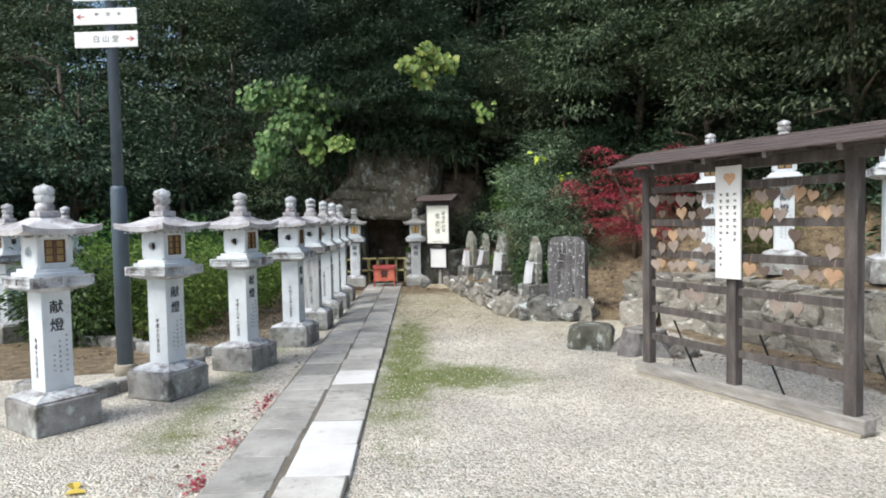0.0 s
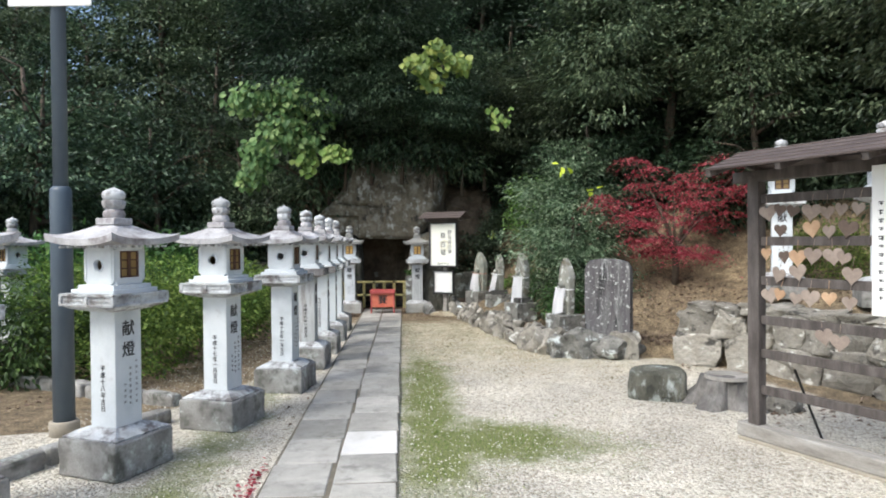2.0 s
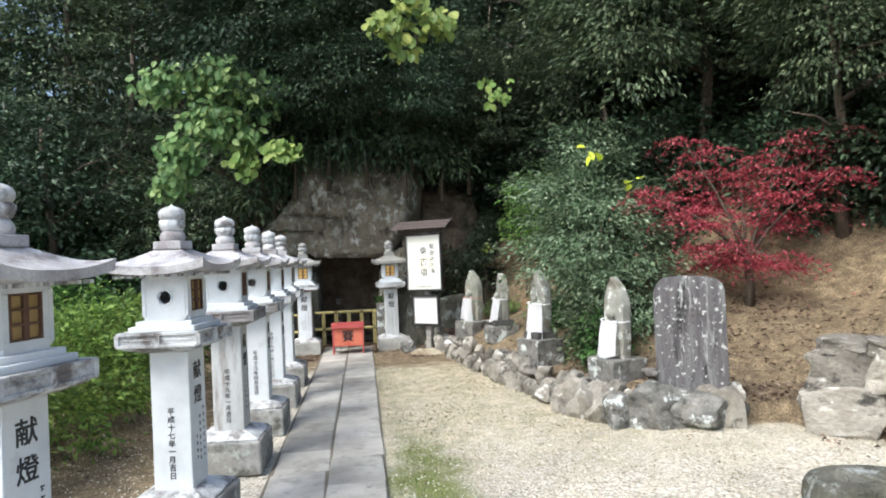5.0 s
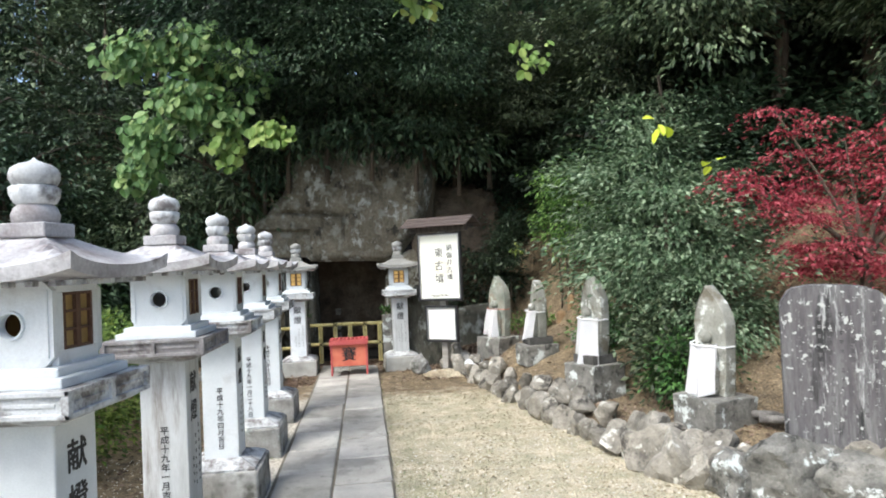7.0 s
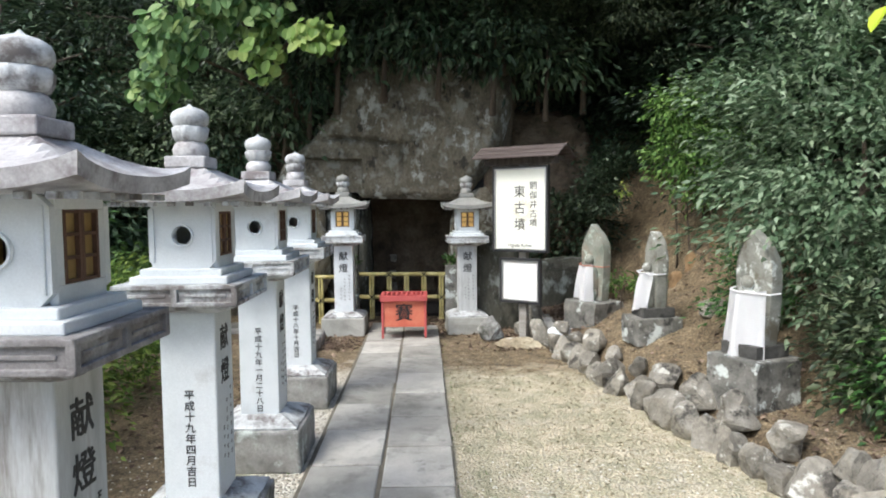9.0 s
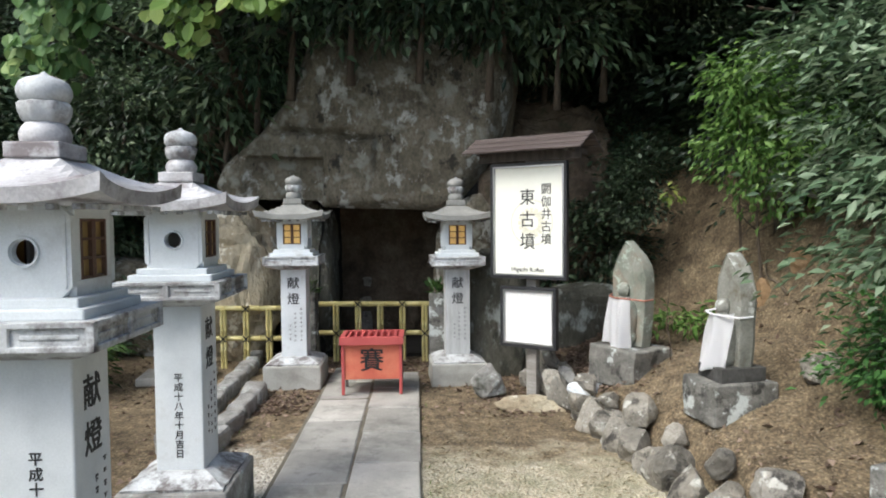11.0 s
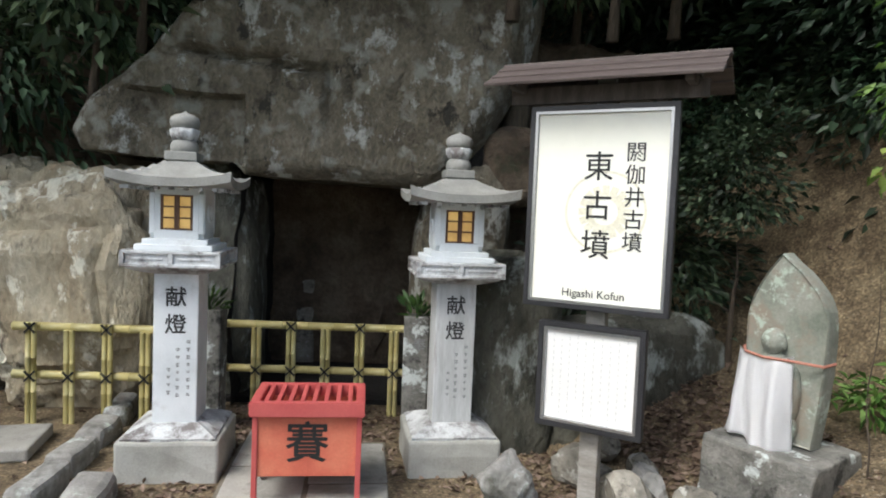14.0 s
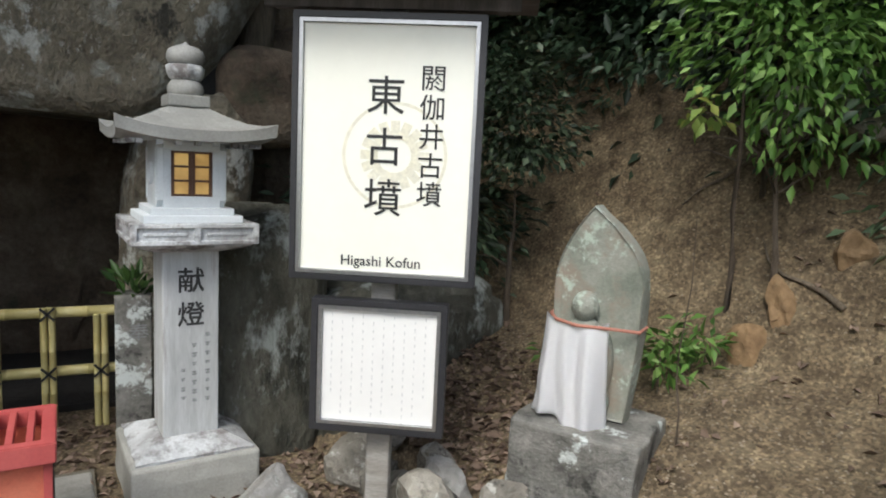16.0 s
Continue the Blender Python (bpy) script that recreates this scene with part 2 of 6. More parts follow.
ROOF_WOOD = surface("brown_roof_board", [(0.07, 0.052, 0.047), (0.11, 0.085, 0.078), (0.16, 0.13, 0.12)], 5, 50, 0.7, 0.4, 0.003, stretch=(0.5, 4, 4), fine_depth=0.4)
EMA = surface("plaque_wood", [(0.32, 0.19, 0.115), (0.45, 0.29, 0.175), (0.60, 0.43, 0.28)], 4, 60, 0.7, 0.2, 0.002, stretch=(1, 4, 1), fine_depth=0.25)
EMA_OLD = surface("faded_plaque_wood", [(0.20, 0.155, 0.125), (0.30, 0.24, 0.20), (0.40, 0.33, 0.28)], 4, 60, 0.8, 0.2, 0.002, stretch=(1, 4, 1), fine_depth=0.3)
EMA_DARK = surface("dark_plaque_wood", [(0.10, 0.07, 0.055), (0.17, 0.125, 0.10)], 4, 60, 0.8, 0.2, 0.002, fine_depth=0.3)
WINDOW_WOOD = surface("red_brown_lattice", [(0.09, 0.042, 0.025), (0.14, 0.07, 0.042)], 8, 90, 0.6, 0.2, 0.002)
PANE = surface("amber_paper_pane", [(0.40, 0.27, 0.10), (0.56, 0.40, 0.17)], 5, 40, 0.5, 0.05, 0.001, fine_depth=0.15)
STEEL = surface("blue_grey_painted_steel", [(0.075, 0.10, 0.13), (0.095, 0.125, 0.155)], 3, 80, 0.45, 0.08, 0.001, fine_depth=0.12)
CONCRETE = surface("tan_concrete", [(0.33, 0.29, 0.23), (0.42, 0.38, 0.31)], 8, 120, 0.9, 0.3, 0.003)
SIGN_WHITE = surface("sign_white", [(0.78, 0.78, 0.76), (0.82, 0.82, 0.80)], 2, 20, 0.35, 0.02, 0.001, fine_depth=0.04)
SIGN_CREAM = surface("sign_cream", [(0.83, 0.83, 0.72), (0.87, 0.87, 0.79)], 1.2, 20, 0.3, 0.02, 0.001, fine_depth=0.04)
SIGN_MARK = surface("pale_gold_mark", [(0.82, 0.79, 0.62), (0.84, 0.82, 0.69)], 12, 60, 0.4)
BLACK = surface("black_paint", [(0.012, 0.012, 0.012), (0.02, 0.02, 0.02)], 5, 60, 0.5, 0.05, 0.001)
INK = surface("carved_ink", [(0.02, 0.02, 0.02), (0.05, 0.05, 0.05)], 20, 90, 0.7, 0.05, 0.001)
FAINT_INK = surface("faint_grey_ink", [(0.20, 0.21, 0.21), (0.30, 0.31, 0.31)], 30, 90, 0.7)
PALE_INK = surface("pale_grey_ink", [(0.60, 0.61, 0.61), (0.68, 0.69, 0.69)], 30, 90, 0.7)
FRAME_DARK = surface("dark_sign_frame", [(0.025, 0.025, 0.028), (0.04, 0.04, 0.045)], 4, 60, 0.4, 0.05, 0.001)
FRAME_METAL = surface("brushed_metal_frame", [(0.55, 0.55, 0.56), (0.65, 0.65, 0.66)], 4, 80, 0.35, 0.05, 0.001, metal=1.0)
RED_PAINT = surface("faded_vermilion_paint", [(0.50, 0.105, 0.065), (0.60, 0.15, 0.09), (0.66, 0.22, 0.13)], 5, 90, 0.65, 0.15, 0.002, fine_depth=0.2)
RED_LID = surface("pinkish_red_paint", [(0.44, 0.07, 0.07), (0.54, 0.115, 0.105)], 5, 90, 0.6, 0.15, 0.002, fine_depth=0.2)
RED_SIGN = surface("red_sign_ink", [(0.50, 0.05, 0.03), (0.55, 0.08, 0.05)], 5, 50, 0.5)
ORANGE = surface("pale_orange_print", [(0.75, 0.42, 0.24), (0.78, 0.52, 0.33)], 8, 50, 0.6)
BAMBOO = surface("yellow_bamboo", [(0.40, 0.33, 0.12), (0.52, 0.45, 0.19), (0.58, 0.53, 0.27)], 6, 60, 0.4, 0.1, 0.001, fine_depth=0.15)
BARK = surface("grey_brown_bark", [(0.06, 0.045, 0.035), (0.11, 0.085, 0.06), (0.16, 0.125, 0.095)], 5, 40, 0.95, 0.8, 0.02, stretch=(2, 2, 0.4), fine_depth=0.5)
TAN_BARK = surface("tan_bark", [(0.10, 0.08, 0.055), (0.17, 0.135, 0.095), (0.24, 0.20, 0.15)], 5, 40, 0.95, 0.6, 0.01, stretch=(2, 2, 0.4), fine_depth=0.5)
STUMP = surface("grey_stump_wood", [(0.08, 0.075, 0.07), (0.17, 0.16, 0.15), (0.30, 0.285, 0.27)], 6, 50, 0.9, 0.8, 0.012, stretch=(1, 1, 0.5), fine_depth=0.5)
CLAY = surface("orange_clay", [(0.16, 0.10, 0.05), (0.27, 0.175, 0.09), (0.34, 0.235, 0.135)], 6, 40, 0.95, 0.6, 0.01, fine_depth=0.4)
GLOSSY = foliage("glossy_bright_leaf", (0.05, 0.11, 0.025), (0.14, 0.27, 0.06), (0.30, 0.46, 0.14), 0.4, 0.35, vary=0.1)
# darker copy of EVERGREEN: the shade of the middle woods put into leaf colour
SHADED_EVERGREEN = foliage("shaded_evergreen_leaf", (0.007, 0.015, 0.008), (0.020, 0.037, 0.020), (0.060, 0.095, 0.054), 0.42, 0.15)
EVERGREEN = foliage("evergreen_leaf", (0.010, 0.022, 0.011), (0.034, 0.062, 0.032), (0.115, 0.165, 0.095), 0.42, 0.18)
OLIVE = foliage("olive_leaf", (0.022, 0.040, 0.019), (0.072, 0.108, 0.056), (0.21, 0.265, 0.150), 0.42, 0.2)
PALE_LEAF = foliage("silvery_evergreen_leaf", (0.045, 0.085, 0.04), (0.14, 0.21, 0.115), (0.32, 0.40, 0.27), 0.42, vary=0.1)
BROAD = foliage("broad_green_leaf", (0.07, 0.14, 0.05), (0.16, 0.28, 0.10), (0.34, 0.44, 0.17), 0.5, 0.35, vary=0.1)
YELLOWING = foliage("yellow_green_leaf", (0.10, 0.17, 0.04), (0.21, 0.29, 0.07), (0.38, 0.42, 0.11), 0.5, 0.35, vary=0.1)
BRIGHT_YELLOW = foliage("bright_yellow_leaf", (0.56, 0.72, 0.04), (0.62, 0.78, 0.06), (0.70, 0.82, 0.10), 0.5, 0.35, vary=0.1)
MAPLE = foliage("crimson_maple_leaf", (0.20, 0.022, 0.036), (0.40, 0.062, 0.085), (0.58, 0.17, 0.19), 0.6, 0.45, vary=0.1)
HEDGE = foliage("clipped_hedge_leaf", (0.05, 0.09, 0.02), (0.13, 0.22, 0.045), (0.28, 0.38, 0.09), 0.55, 0.35)
SHRUB = foliage("low_shrub_leaf", (0.025, 0.055, 0.018), (0.06, 0.13, 0.036), (0.13, 0.24, 0.065), 0.45, 0.3)
LIME = foliage("lime_green_leaf", (0.12, 0.20, 0.05), (0.21, 0.33, 0.085), (0.36, 0.45, 0.14), 0.5, 0.35, vary=0.1)
GOLDEN = foliage("golden_fallen_leaf", (0.55, 0.40, 0.06), (0.60, 0.45, 0.08), (0.66, 0.50, 0.10), 0.6, 0.2, vary=0.1)
DEAD_LEAF = foliage("dead_leaf", (0.085, 0.058, 0.042), (0.19, 0.138, 0.102), (0.36, 0.275, 0.21), 0.9, 0.1)
STRAW = foliage("straw_blade", (0.20, 0.165, 0.09), (0.38, 0.32, 0.20), (0.56, 0.50, 0.35), 0.8, 0.2)
GRASS = foliage("short_grass", (0.07, 0.11, 0.02), (0.14, 0.20, 0.04), (0.25, 0.30, 0.08), 0.7, 0.3)


def glowing_pane():
    m, tree, bsdf = shader("lit_amber_pane")
    bsdf.inputs["Base Color"].default_value = (0.5, 0.33, 0.12, 1)
    vec = coords(tree)
    glow = ramp(tree, noisy(tree, vec, 14, 2), [(0.35, (0.45, 0.20, 0.03)), (0.62, (1.0, 0.62, 0.18))])
    tree.links.new(glow, bsdf.inputs["Emission Color"])
    bsdf.inputs["Emission Strength"].default_value = 0.2
    return m


LIT_PANE = glowing_pane()


def ground_material():
    """Pale gravel, brown litter-strewn soil and moss, mixed by where each lies."""
    m, tree, bsdf = shader("gravel_and_soil")
    pos = coords(tree, world_space=True)
    pebble = add(tree, "ShaderNodeTexVoronoi", Scale=58.0, Randomness=1.0)
    tree.links.new(pos, pebble.inputs["Vector"])
    tone = ramp(tree, pebble.outputs["Color"], [(0.1, (0.34, 0.30, 0.23)), (0.45, (0.62, 0.57, 0.47)), (0.9, (0.82, 0.78, 0.69))])
    broad = ramp(tree, noisy(tree, pos, 0.9, 5), [(0.35, grey(0.72)), (0.65, grey(1.08))])
    gravel = blend(tree, 1.0, tone, broad, "MULTIPLY")
    dry = blend(tree, ramp(tree, noisy(tree, pos, 110, 4, 0.75), [(0.35, grey(0)), (0.65, grey(1))]), (0.32, 0.28, 0.19), (0.80, 0.73, 0.58))
    dry = blend(tree, 1.0, dry, ramp(tree, noisy(tree, pos, 5.0, 7, 0.75), [(0.33, (0.55, 0.58, 0.48)), (0.62, (1.05, 1.03, 1.0))]), "MULTIPLY")
    soil_tone = ramp(tree, noisy(tree, pos, 7, 8, 0.7), [(0.3, (0.10, 0.074, 0.044)), (0.5, (0.23, 0.172, 0.102)), (0.72, (0.42, 0.335, 0.21))])
    soil = blend(tree, 0.6, soil_tone, ramp(tree, noisy(tree, pos, 60, 3), [(0.3, grey(0.35)), (0.7, grey(1.1))]), "MULTIPLY")
    crumb = add(tree, "ShaderNodeTexVoronoi", Scale=85.0, Randomness=1.0)
    tree.links.new(pos, crumb.inputs["Vector"])
    soil = blend(tree, 0.75, soil, ramp(tree, crumb.outputs["Color"], [(0.15, grey(0.45)), (0.6, grey(0.95)), (0.9, grey(1.7))]), "MULTIPLY")
    green = ramp(tree, noisy(tree, pos, 70, 4), [(0.3, (0.10, 0.12, 0.035)), (0.7, (0.26, 0.29, 0.10))])

    def part_of(name, wobble, lo, hi):
        at = tree.nodes.new("ShaderNodeAttribute")
        at.attribute_name = name
        total = tree.nodes.new("ShaderNodeMath")
        total.operation = "MULTIPLY_ADD"
        tree.links.new(noisy(tree, pos, wobble, 6, 0.7), total.inputs[0])
        total.inputs[1].default_value = 0.9
        tree.links.new(at.outputs["Fac"], total.inputs[2])
        return ramp(tree, total.outputs[0], [(lo, grey(0)), (hi, grey(1))])

    colour = blend(tree, part_of("dry", 3.0, 0.62, 1.1), gravel, dry)
    colour = blend(tree, part_of("moss", 3.2, 0.62, 1.30), colour, green)
    soil_mask = part_of("soil", 4.0, 0.75, 1.05)
    colour = blend(tree, soil_mask, colour, soil)
    tree.links.new(colour, bsdf.inputs["Base Color"])
    bsdf.inputs["Roughness"].default_value = 0.95
    height = blend(tree, soil_mask, ramp(tree, pebble.outputs["Distance"], [(0.0, grey(1)), (0.7, grey(0))]), noisy(tree, pos, 45, 8, 0.75))
    relief(tree, bsdf, height, 1.0, 0.016)
    return m


GROUND = ground_material()


def let_light_through(m, share):
    """Adds a translucent share to a thin material."""
    tree = m.node_tree
    bsdf = tree.nodes["Principled BSDF"]
    trans = tree.nodes.new("ShaderNodeBsdfTranslucent")
    tree.links.new(bsdf.inputs["Base Color"].links[0].from_socket, trans.inputs["Color"])
    mix = tree.nodes.new("ShaderNodeMixShader")
    mix.inputs[0].default_value = share
    tree.links.new(bsdf.outputs[0], mix.inputs[1])
    tree.links.new(trans.outputs[0], mix.inputs[2])
    tree.links.new(mix.outputs[0], tree.nodes["Material Output"].inputs["Surface"])


let_light_through(PANE, 0.3)
let_light_through(CLOTH, 0.2)
let_light_through(DISC_WHITE, 0.6)


# ---- mesh helpers ----
def thing(name, m, label, category, group="", kind=""):
    ob = new(name)
    ob.empty_display_size = 0.1
    ob.matrix_world = m
    return tagged(ob, label, category, group, kind)


def part(name, bm, material, parent=None, label="", smooth=False):
    """Links a bmesh, or a mesh, as one mesh object under a thing or a part."""
    if isinstance(bm, bpy.types.Mesh):
        me = bm
        if not me.materials:
            me.materials.append(material)
    else:
        bmesh.ops.recalc_face_normals(bm, faces=bm.faces)
        me = bpy.data.meshes.new(name)
        bm.to_mesh(me)
        bm.free()
        me.materials.append(material)
        if smooth:
            me.polygons.foreach_set("use_smooth", [True] * len(me.polygons))
    ob = new(name, me)
    ob.parent = parent
    if label:
        ob["label"] = label
    return ob


def box(bm, size, m=None, bevel=0.0):
    """A bevelled box about the middle of m."""
    made = bmesh.ops.create_cube(bm, size=1.0)["verts"]
    bmesh.ops.scale(bm, vec=size, verts=made)
    if bevel:
        edges = list({e for v in made for e in v.link_edges})
        made = bmesh.ops.bevel(bm, geom=edges, offset=bevel, segments=2, affect="EDGES", profile=0.5)["verts"]
    if m is not None:
        bmesh.ops.transform(bm, matrix=m, verts=list({v for v in made if v.is_valid}))
    return bm


def at(x, y, z, rz=0.0):
    return pose(x, y, z, 0, 0, rz)


def loft(bm, rings, close=True):
    """Joins rings of equally many points; caps both ends."""
    rows = [[bm.verts.new(p) for p in ring] for ring in rings]
    n = len(rows[0])
    for a, b in zip(rows, rows[1:]):
        for k in range(n):
            bm.faces.new((a[k], a[(k + 1) % n], b[(k + 1) % n], b[k]))
    if close:
        bm.faces.new(rows[0][::-1])
        bm.faces.new(rows[-1])
    return bm


def square_ring(half, z, n=8, wave=0.0):
    """A square ring with n points a side; wave scallops it."""
    pts = []
    for side in range(4):
        for k in range(n):
            u = -1 + 2 * k / n
            r = half * (1 + (wave if k % 2 else 0.0))
            x, y = ((u * half, -r), (r, u * half), (-u * half, r), (-r, -u * half))[side]
            pts.append((x, y, z))
    return pts


def square_frame(bm, outer, inner, y0, y1, middle):
    """A rectangular frame in XZ, as one closed ring. outer, inner: half width and half height."""
    loops = [[(cx * w + middle[0], y, cz * h + middle[2]) for cx, cz in ((-1, -1), (1, -1), (1, 1), (-1, 1))] for (w, h), y in ((outer, y0), (inner, y0), (inner, y1), (outer, y1))]
    rows = [[bm.verts.new(p) for p in loop] for loop in loops]
    for a, b in zip(rows, rows[1:] + rows[:1]):
        for k in range(4):
            bm.faces.new((a[k], a[(k + 1) % 4], b[(k + 1) % 4], b[k]))
    return bm


def lathe(bm, profile, n=20, m=None, close=True):
    rings = [[(r * math.cos(2 * math.pi * k / n), r * math.sin(2 * math.pi * k / n), z) for k in range(n)] for r, z in profile]
    if m is not None:
        rings = [[m @ Vector(p) for p in ring] for ring in rings]
    return loft(bm, rings, close)


def tube(bm, points, radii, n=8):
    """A tapered tube along points."""
    rings = []
    for k, p in enumerate(points):
        p = Vector(p)
        way = Vector(points[min(k + 1, len(points) - 1)]) - Vector(points[max(k - 1, 0)])
        q = way.to_track_quat("Z", "Y")
        rings.append([p + q @ Vector((radii[k] * math.cos(2 * math.pi * j / n), radii[k] * math.sin(2 * math.pi * j / n), 0)) for j in range(n)])
    return loft(bm, rings)


def lettering(body, size, line=1.0, depth=0.001, across=False, bold=0.0):
    """A mesh of words in the built-in font, in the plane XZ facing -Y, centred."""
    c = bpy.data.curves.new("lettering", "FONT")
    c.body = body if across else "\n".join(body)
    c.size, c.align_x, c.align_y, c.space_line, c.extrude, c.resolution_u = size, "CENTER", "CENTER", line, depth, 2
    ob = new("lettering", c)
    bpy.context.view_layer.update()
    me = bpy.data.meshes.new_from_object(ob.evaluated_get(bpy.context.evaluated_depsgraph_get()))
    bpy.data.objects.remove(ob)
    bpy.data.curves.remove(c)
    me.transform(pose(0, 0, 0, 90))
    if bold:
        bm = bmesh.new()
        for k, (dx, dz) in enumerate(((-bold, 0), (bold, 0), (0, -bold), (0, bold))):
            shifted = me.copy()
            shifted.transform(at(dx * size, -0.0001 * k, dz * size))
            bm.from_mesh(shifted)
            bpy.data.meshes.remove(shifted)
        bm.to_mesh(me)
        bm.free()
    return me


def script_bars(rows, width, height, rng, thick=0.001):
    """Small bars in the plane XZ facing -Y, for writing too small to read. rows: x, z at the top, length."""
    bm = bmesh.new()
    for x, top, length in rows:
        z = top
        while z > top - length:
            h = height * rng.uniform(0.55, 1.0)
            box(bm, (width * rng.uniform(0.7, 1.0), thick, h * 0.22), at(x, 0, z))
            box(bm, (width * rng.uniform(0.5, 1.0), thick, h * 0.2), at(x, 0, z - h * 0.4))
            box(bm, (width * 0.2, thick * 1.1, h * 0.8), at(x + rng.uniform(-0.2, 0.2) * width, 0, z - h * 0.25))
            z -= height * 1.35
    return bm


def rock_mesh(name, size, seed, material, detail=3, rough=0.28, flat=0.0):
    """An angular boulder: an icosphere cut by random planes and roughened by noise."""
    rng = random.Random(seed)
    bm = bmesh.new()
    bmesh.ops.create_icosphere(bm, subdivisions=detail, radius=1.0)
    planes = []
    for _ in range(12):
        n = Vector((rng.gauss(0, 1), rng.gauss(0, 1), rng.gauss(0, 0.8))).normalized()
        planes.append((n, rng.uniform(0.5, 0.78)))
    off = Vector((seed * 3.7, seed * 1.3, seed * 2.1))
    for v in bm.verts:
        for n, d in planes:
            over = v.co.dot(n) - d
            if over > 0:
                v.co -= n * over
        v.co += v.co.normalized() * (noise.noise(v.co * 1.7 + off) * rough * 0.6 + noise.noise(v.co * 5 + off) * rough * 0.25)
        v.co = Vector((v.co.x * size[0], v.co.y * size[1], max(v.co.z, -0.75) * size[2]))
    me = bpy.data.meshes.new(name)
    bmesh.ops.recalc_face_normals(bm, faces=bm.faces)
    bm.to_mesh(me)
    bm.free()
    me.materials.append(material)
    return me


def block_rock(name, size, seed, material, detail=5, square=0.55, rough=0.10):
    """A big rounded block: a squared-off ball with hollows, ledges and a pitted face. size: half extents."""
    bm = bmesh.new()
    bmesh.ops.create_icosphere(bm, subdivisions=detail, radius=1.0)
    off = Vector((seed * 3.1, seed * 1.7, seed * 2.3))
    for v in bm.verts:
        p = Vector([math.copysign(abs(c) ** square, c) for c in v.co])
        way = v.co.normalized()
        q = Vector((p.x * size[0], p.y * size[1], p.z * size[2]))
        ledge = abs(noise.noise(q * 2.1 + off * 2))
        p += way * (noise.noise(q * 1.3 + off) * rough * 1.6 + noise.noise(q * 3.7 + off) * rough * 0.8 + noise.noise(q * 11 + off) * rough * 0.3 - 0.6 * rough * max(0.0, 0.08 - ledge) / 0.08)
        v.co = Vector((p.x * size[0], p.y * size[1], p.z * size[2]))
    me = bpy.data.meshes.new(name)
    bmesh.ops.recalc_face_normals(bm, faces=bm.faces)
    bm.to_mesh(me)
    bm.free()
    me.materials.append(material)
    return me


# ---- the lie of the land ----
# toe of the bank on the east side: x, y, height of the step there
TOE = [(-0.62, 17.4, 0.25), (-0.50, 16.75, 0.2), (-0.15, 15.85, 0.15), (0.02, 15.1, 0.14), (0.25, 14.1, 0.2), (0.45, 13.2, 0.22), (0.66, 12.3, 0.25), (0.92, 11.4, 0.26), (1.10, 10.85, 0.28), (1.45, 10.55, 0.28), (2.15, 10.4, 0.26), (2.5, 10.45, 0.2), (2.72, 10.05, 0.6), (3.3, 9.62, 0.68), (3.72, 8.6, 0.7), (4.1, 7.6, 0.72), (4.6, 6.3, 0.74), (5.4, 4.0, 0.75), (8.0, -6.0, 0.75)]
CAVE_X, CAVE_Y = -1.66, 16.75


def inside_bank(x, y):
    ring = [(p[0], p[1]) for p in TOE] + [(300, -6), (300, 300), (-0.62, 300)]
    hit = np.zeros(x.shape, bool)
    for (x0, y0), (x1, y1) in zip(ring, ring[1:] + ring[:1]):
        cross = (y0 > y) != (y1 > y)
        hit ^= cross & (x < (x1 - x0) * (y - y0) / (y1 - y0 if y1 != y0 else 1e-9) + x0)
    return hit


def land(x, y):
    """Height of the ground, and how far into the bank each place lies."""
    x, y = np.asarray(x, float), np.asarray(y, float)
    best, step = np.full(x.shape, 1e9), np.zeros(x.shape)
    for (x0, y0, h0), (x1, y1, h1) in zip(TOE, TOE[1:]):
        t = np.clip(((x - x0) * (x1 - x0) + (y - y0) * (y1 - y0)) / ((x1 - x0) ** 2 + (y1 - y0) ** 2), 0, 1)
        d = np.hypot(x - x0 - t * (x1 - x0), y - y0 - t * (y1 - y0))
        step = np.where(d < best, h0 + t * (h1 - h0), step)
        best = np.minimum(best, d)
    deep = np.where(inside_bank(x, y), best, -best)
    steep = np.clip((y - 12.6) / 1.2, 0, 1) * np.clip((2.7 - x) / 0.9, 0.15, 1)
    d = np.maximum(deep, 0)
    flat = np.clip((10.6 - y) / 0.8, 0, 1)
    bank = np.clip(deep / 0.16, 0, 1) * step * (1 - 0.25 * (1 - steep) * (1 - flat)) + (0.08 + 0.34 * steep + 0.10 * flat) * np.minimum(d, 0.6) + (0.44 - 0.02 * steep - 0.36 * flat) * np.maximum(d - 0.6, 0) + (0.35 + 0.85 * steep) * np.maximum(d - (2.2 - 1.1 * steep + 1.2 * flat), 0)
    bank = np.minimum(bank, 5.0 + 0.05 * d)
    back = np.where((x > -4.3) & (x < -0.2), 17.55, 17.2 + 0.12 * np.maximum(-4.3 - x, 0))
    hill = np.clip(1.15 * (y - back), 0, 6.0 + 0.05 * np.maximum(y - 25, 0))
    hill = np.where((np.abs(x - CAVE_X) < 0.95) & (y < 22.6), 0, hill)
    west = np.clip(0.5 * (-9.5 - x), 0, 5) * np.clip((y - 5) / 5, 0, 1)
    h = np.maximum(np.maximum(bank, hill), west)
    wob = 0.03 * np.sin(3.1 * x + 1.7 * y) * np.sin(2.3 * y - 1.1 * x) + 0.02 * np.sin(7.3 * x - 5.1 * y) * np.sin(6.1 * y + 4.0 * x)
    return h + wob * np.clip(h * 3, 0, 1) + 0.006 * np.sin(2.1 * x) * np.sin(1.7 * y) * (h < 0.01), deep


def height(x, y):
    return float(land(np.array([x]), np.array([y]))[0][0])


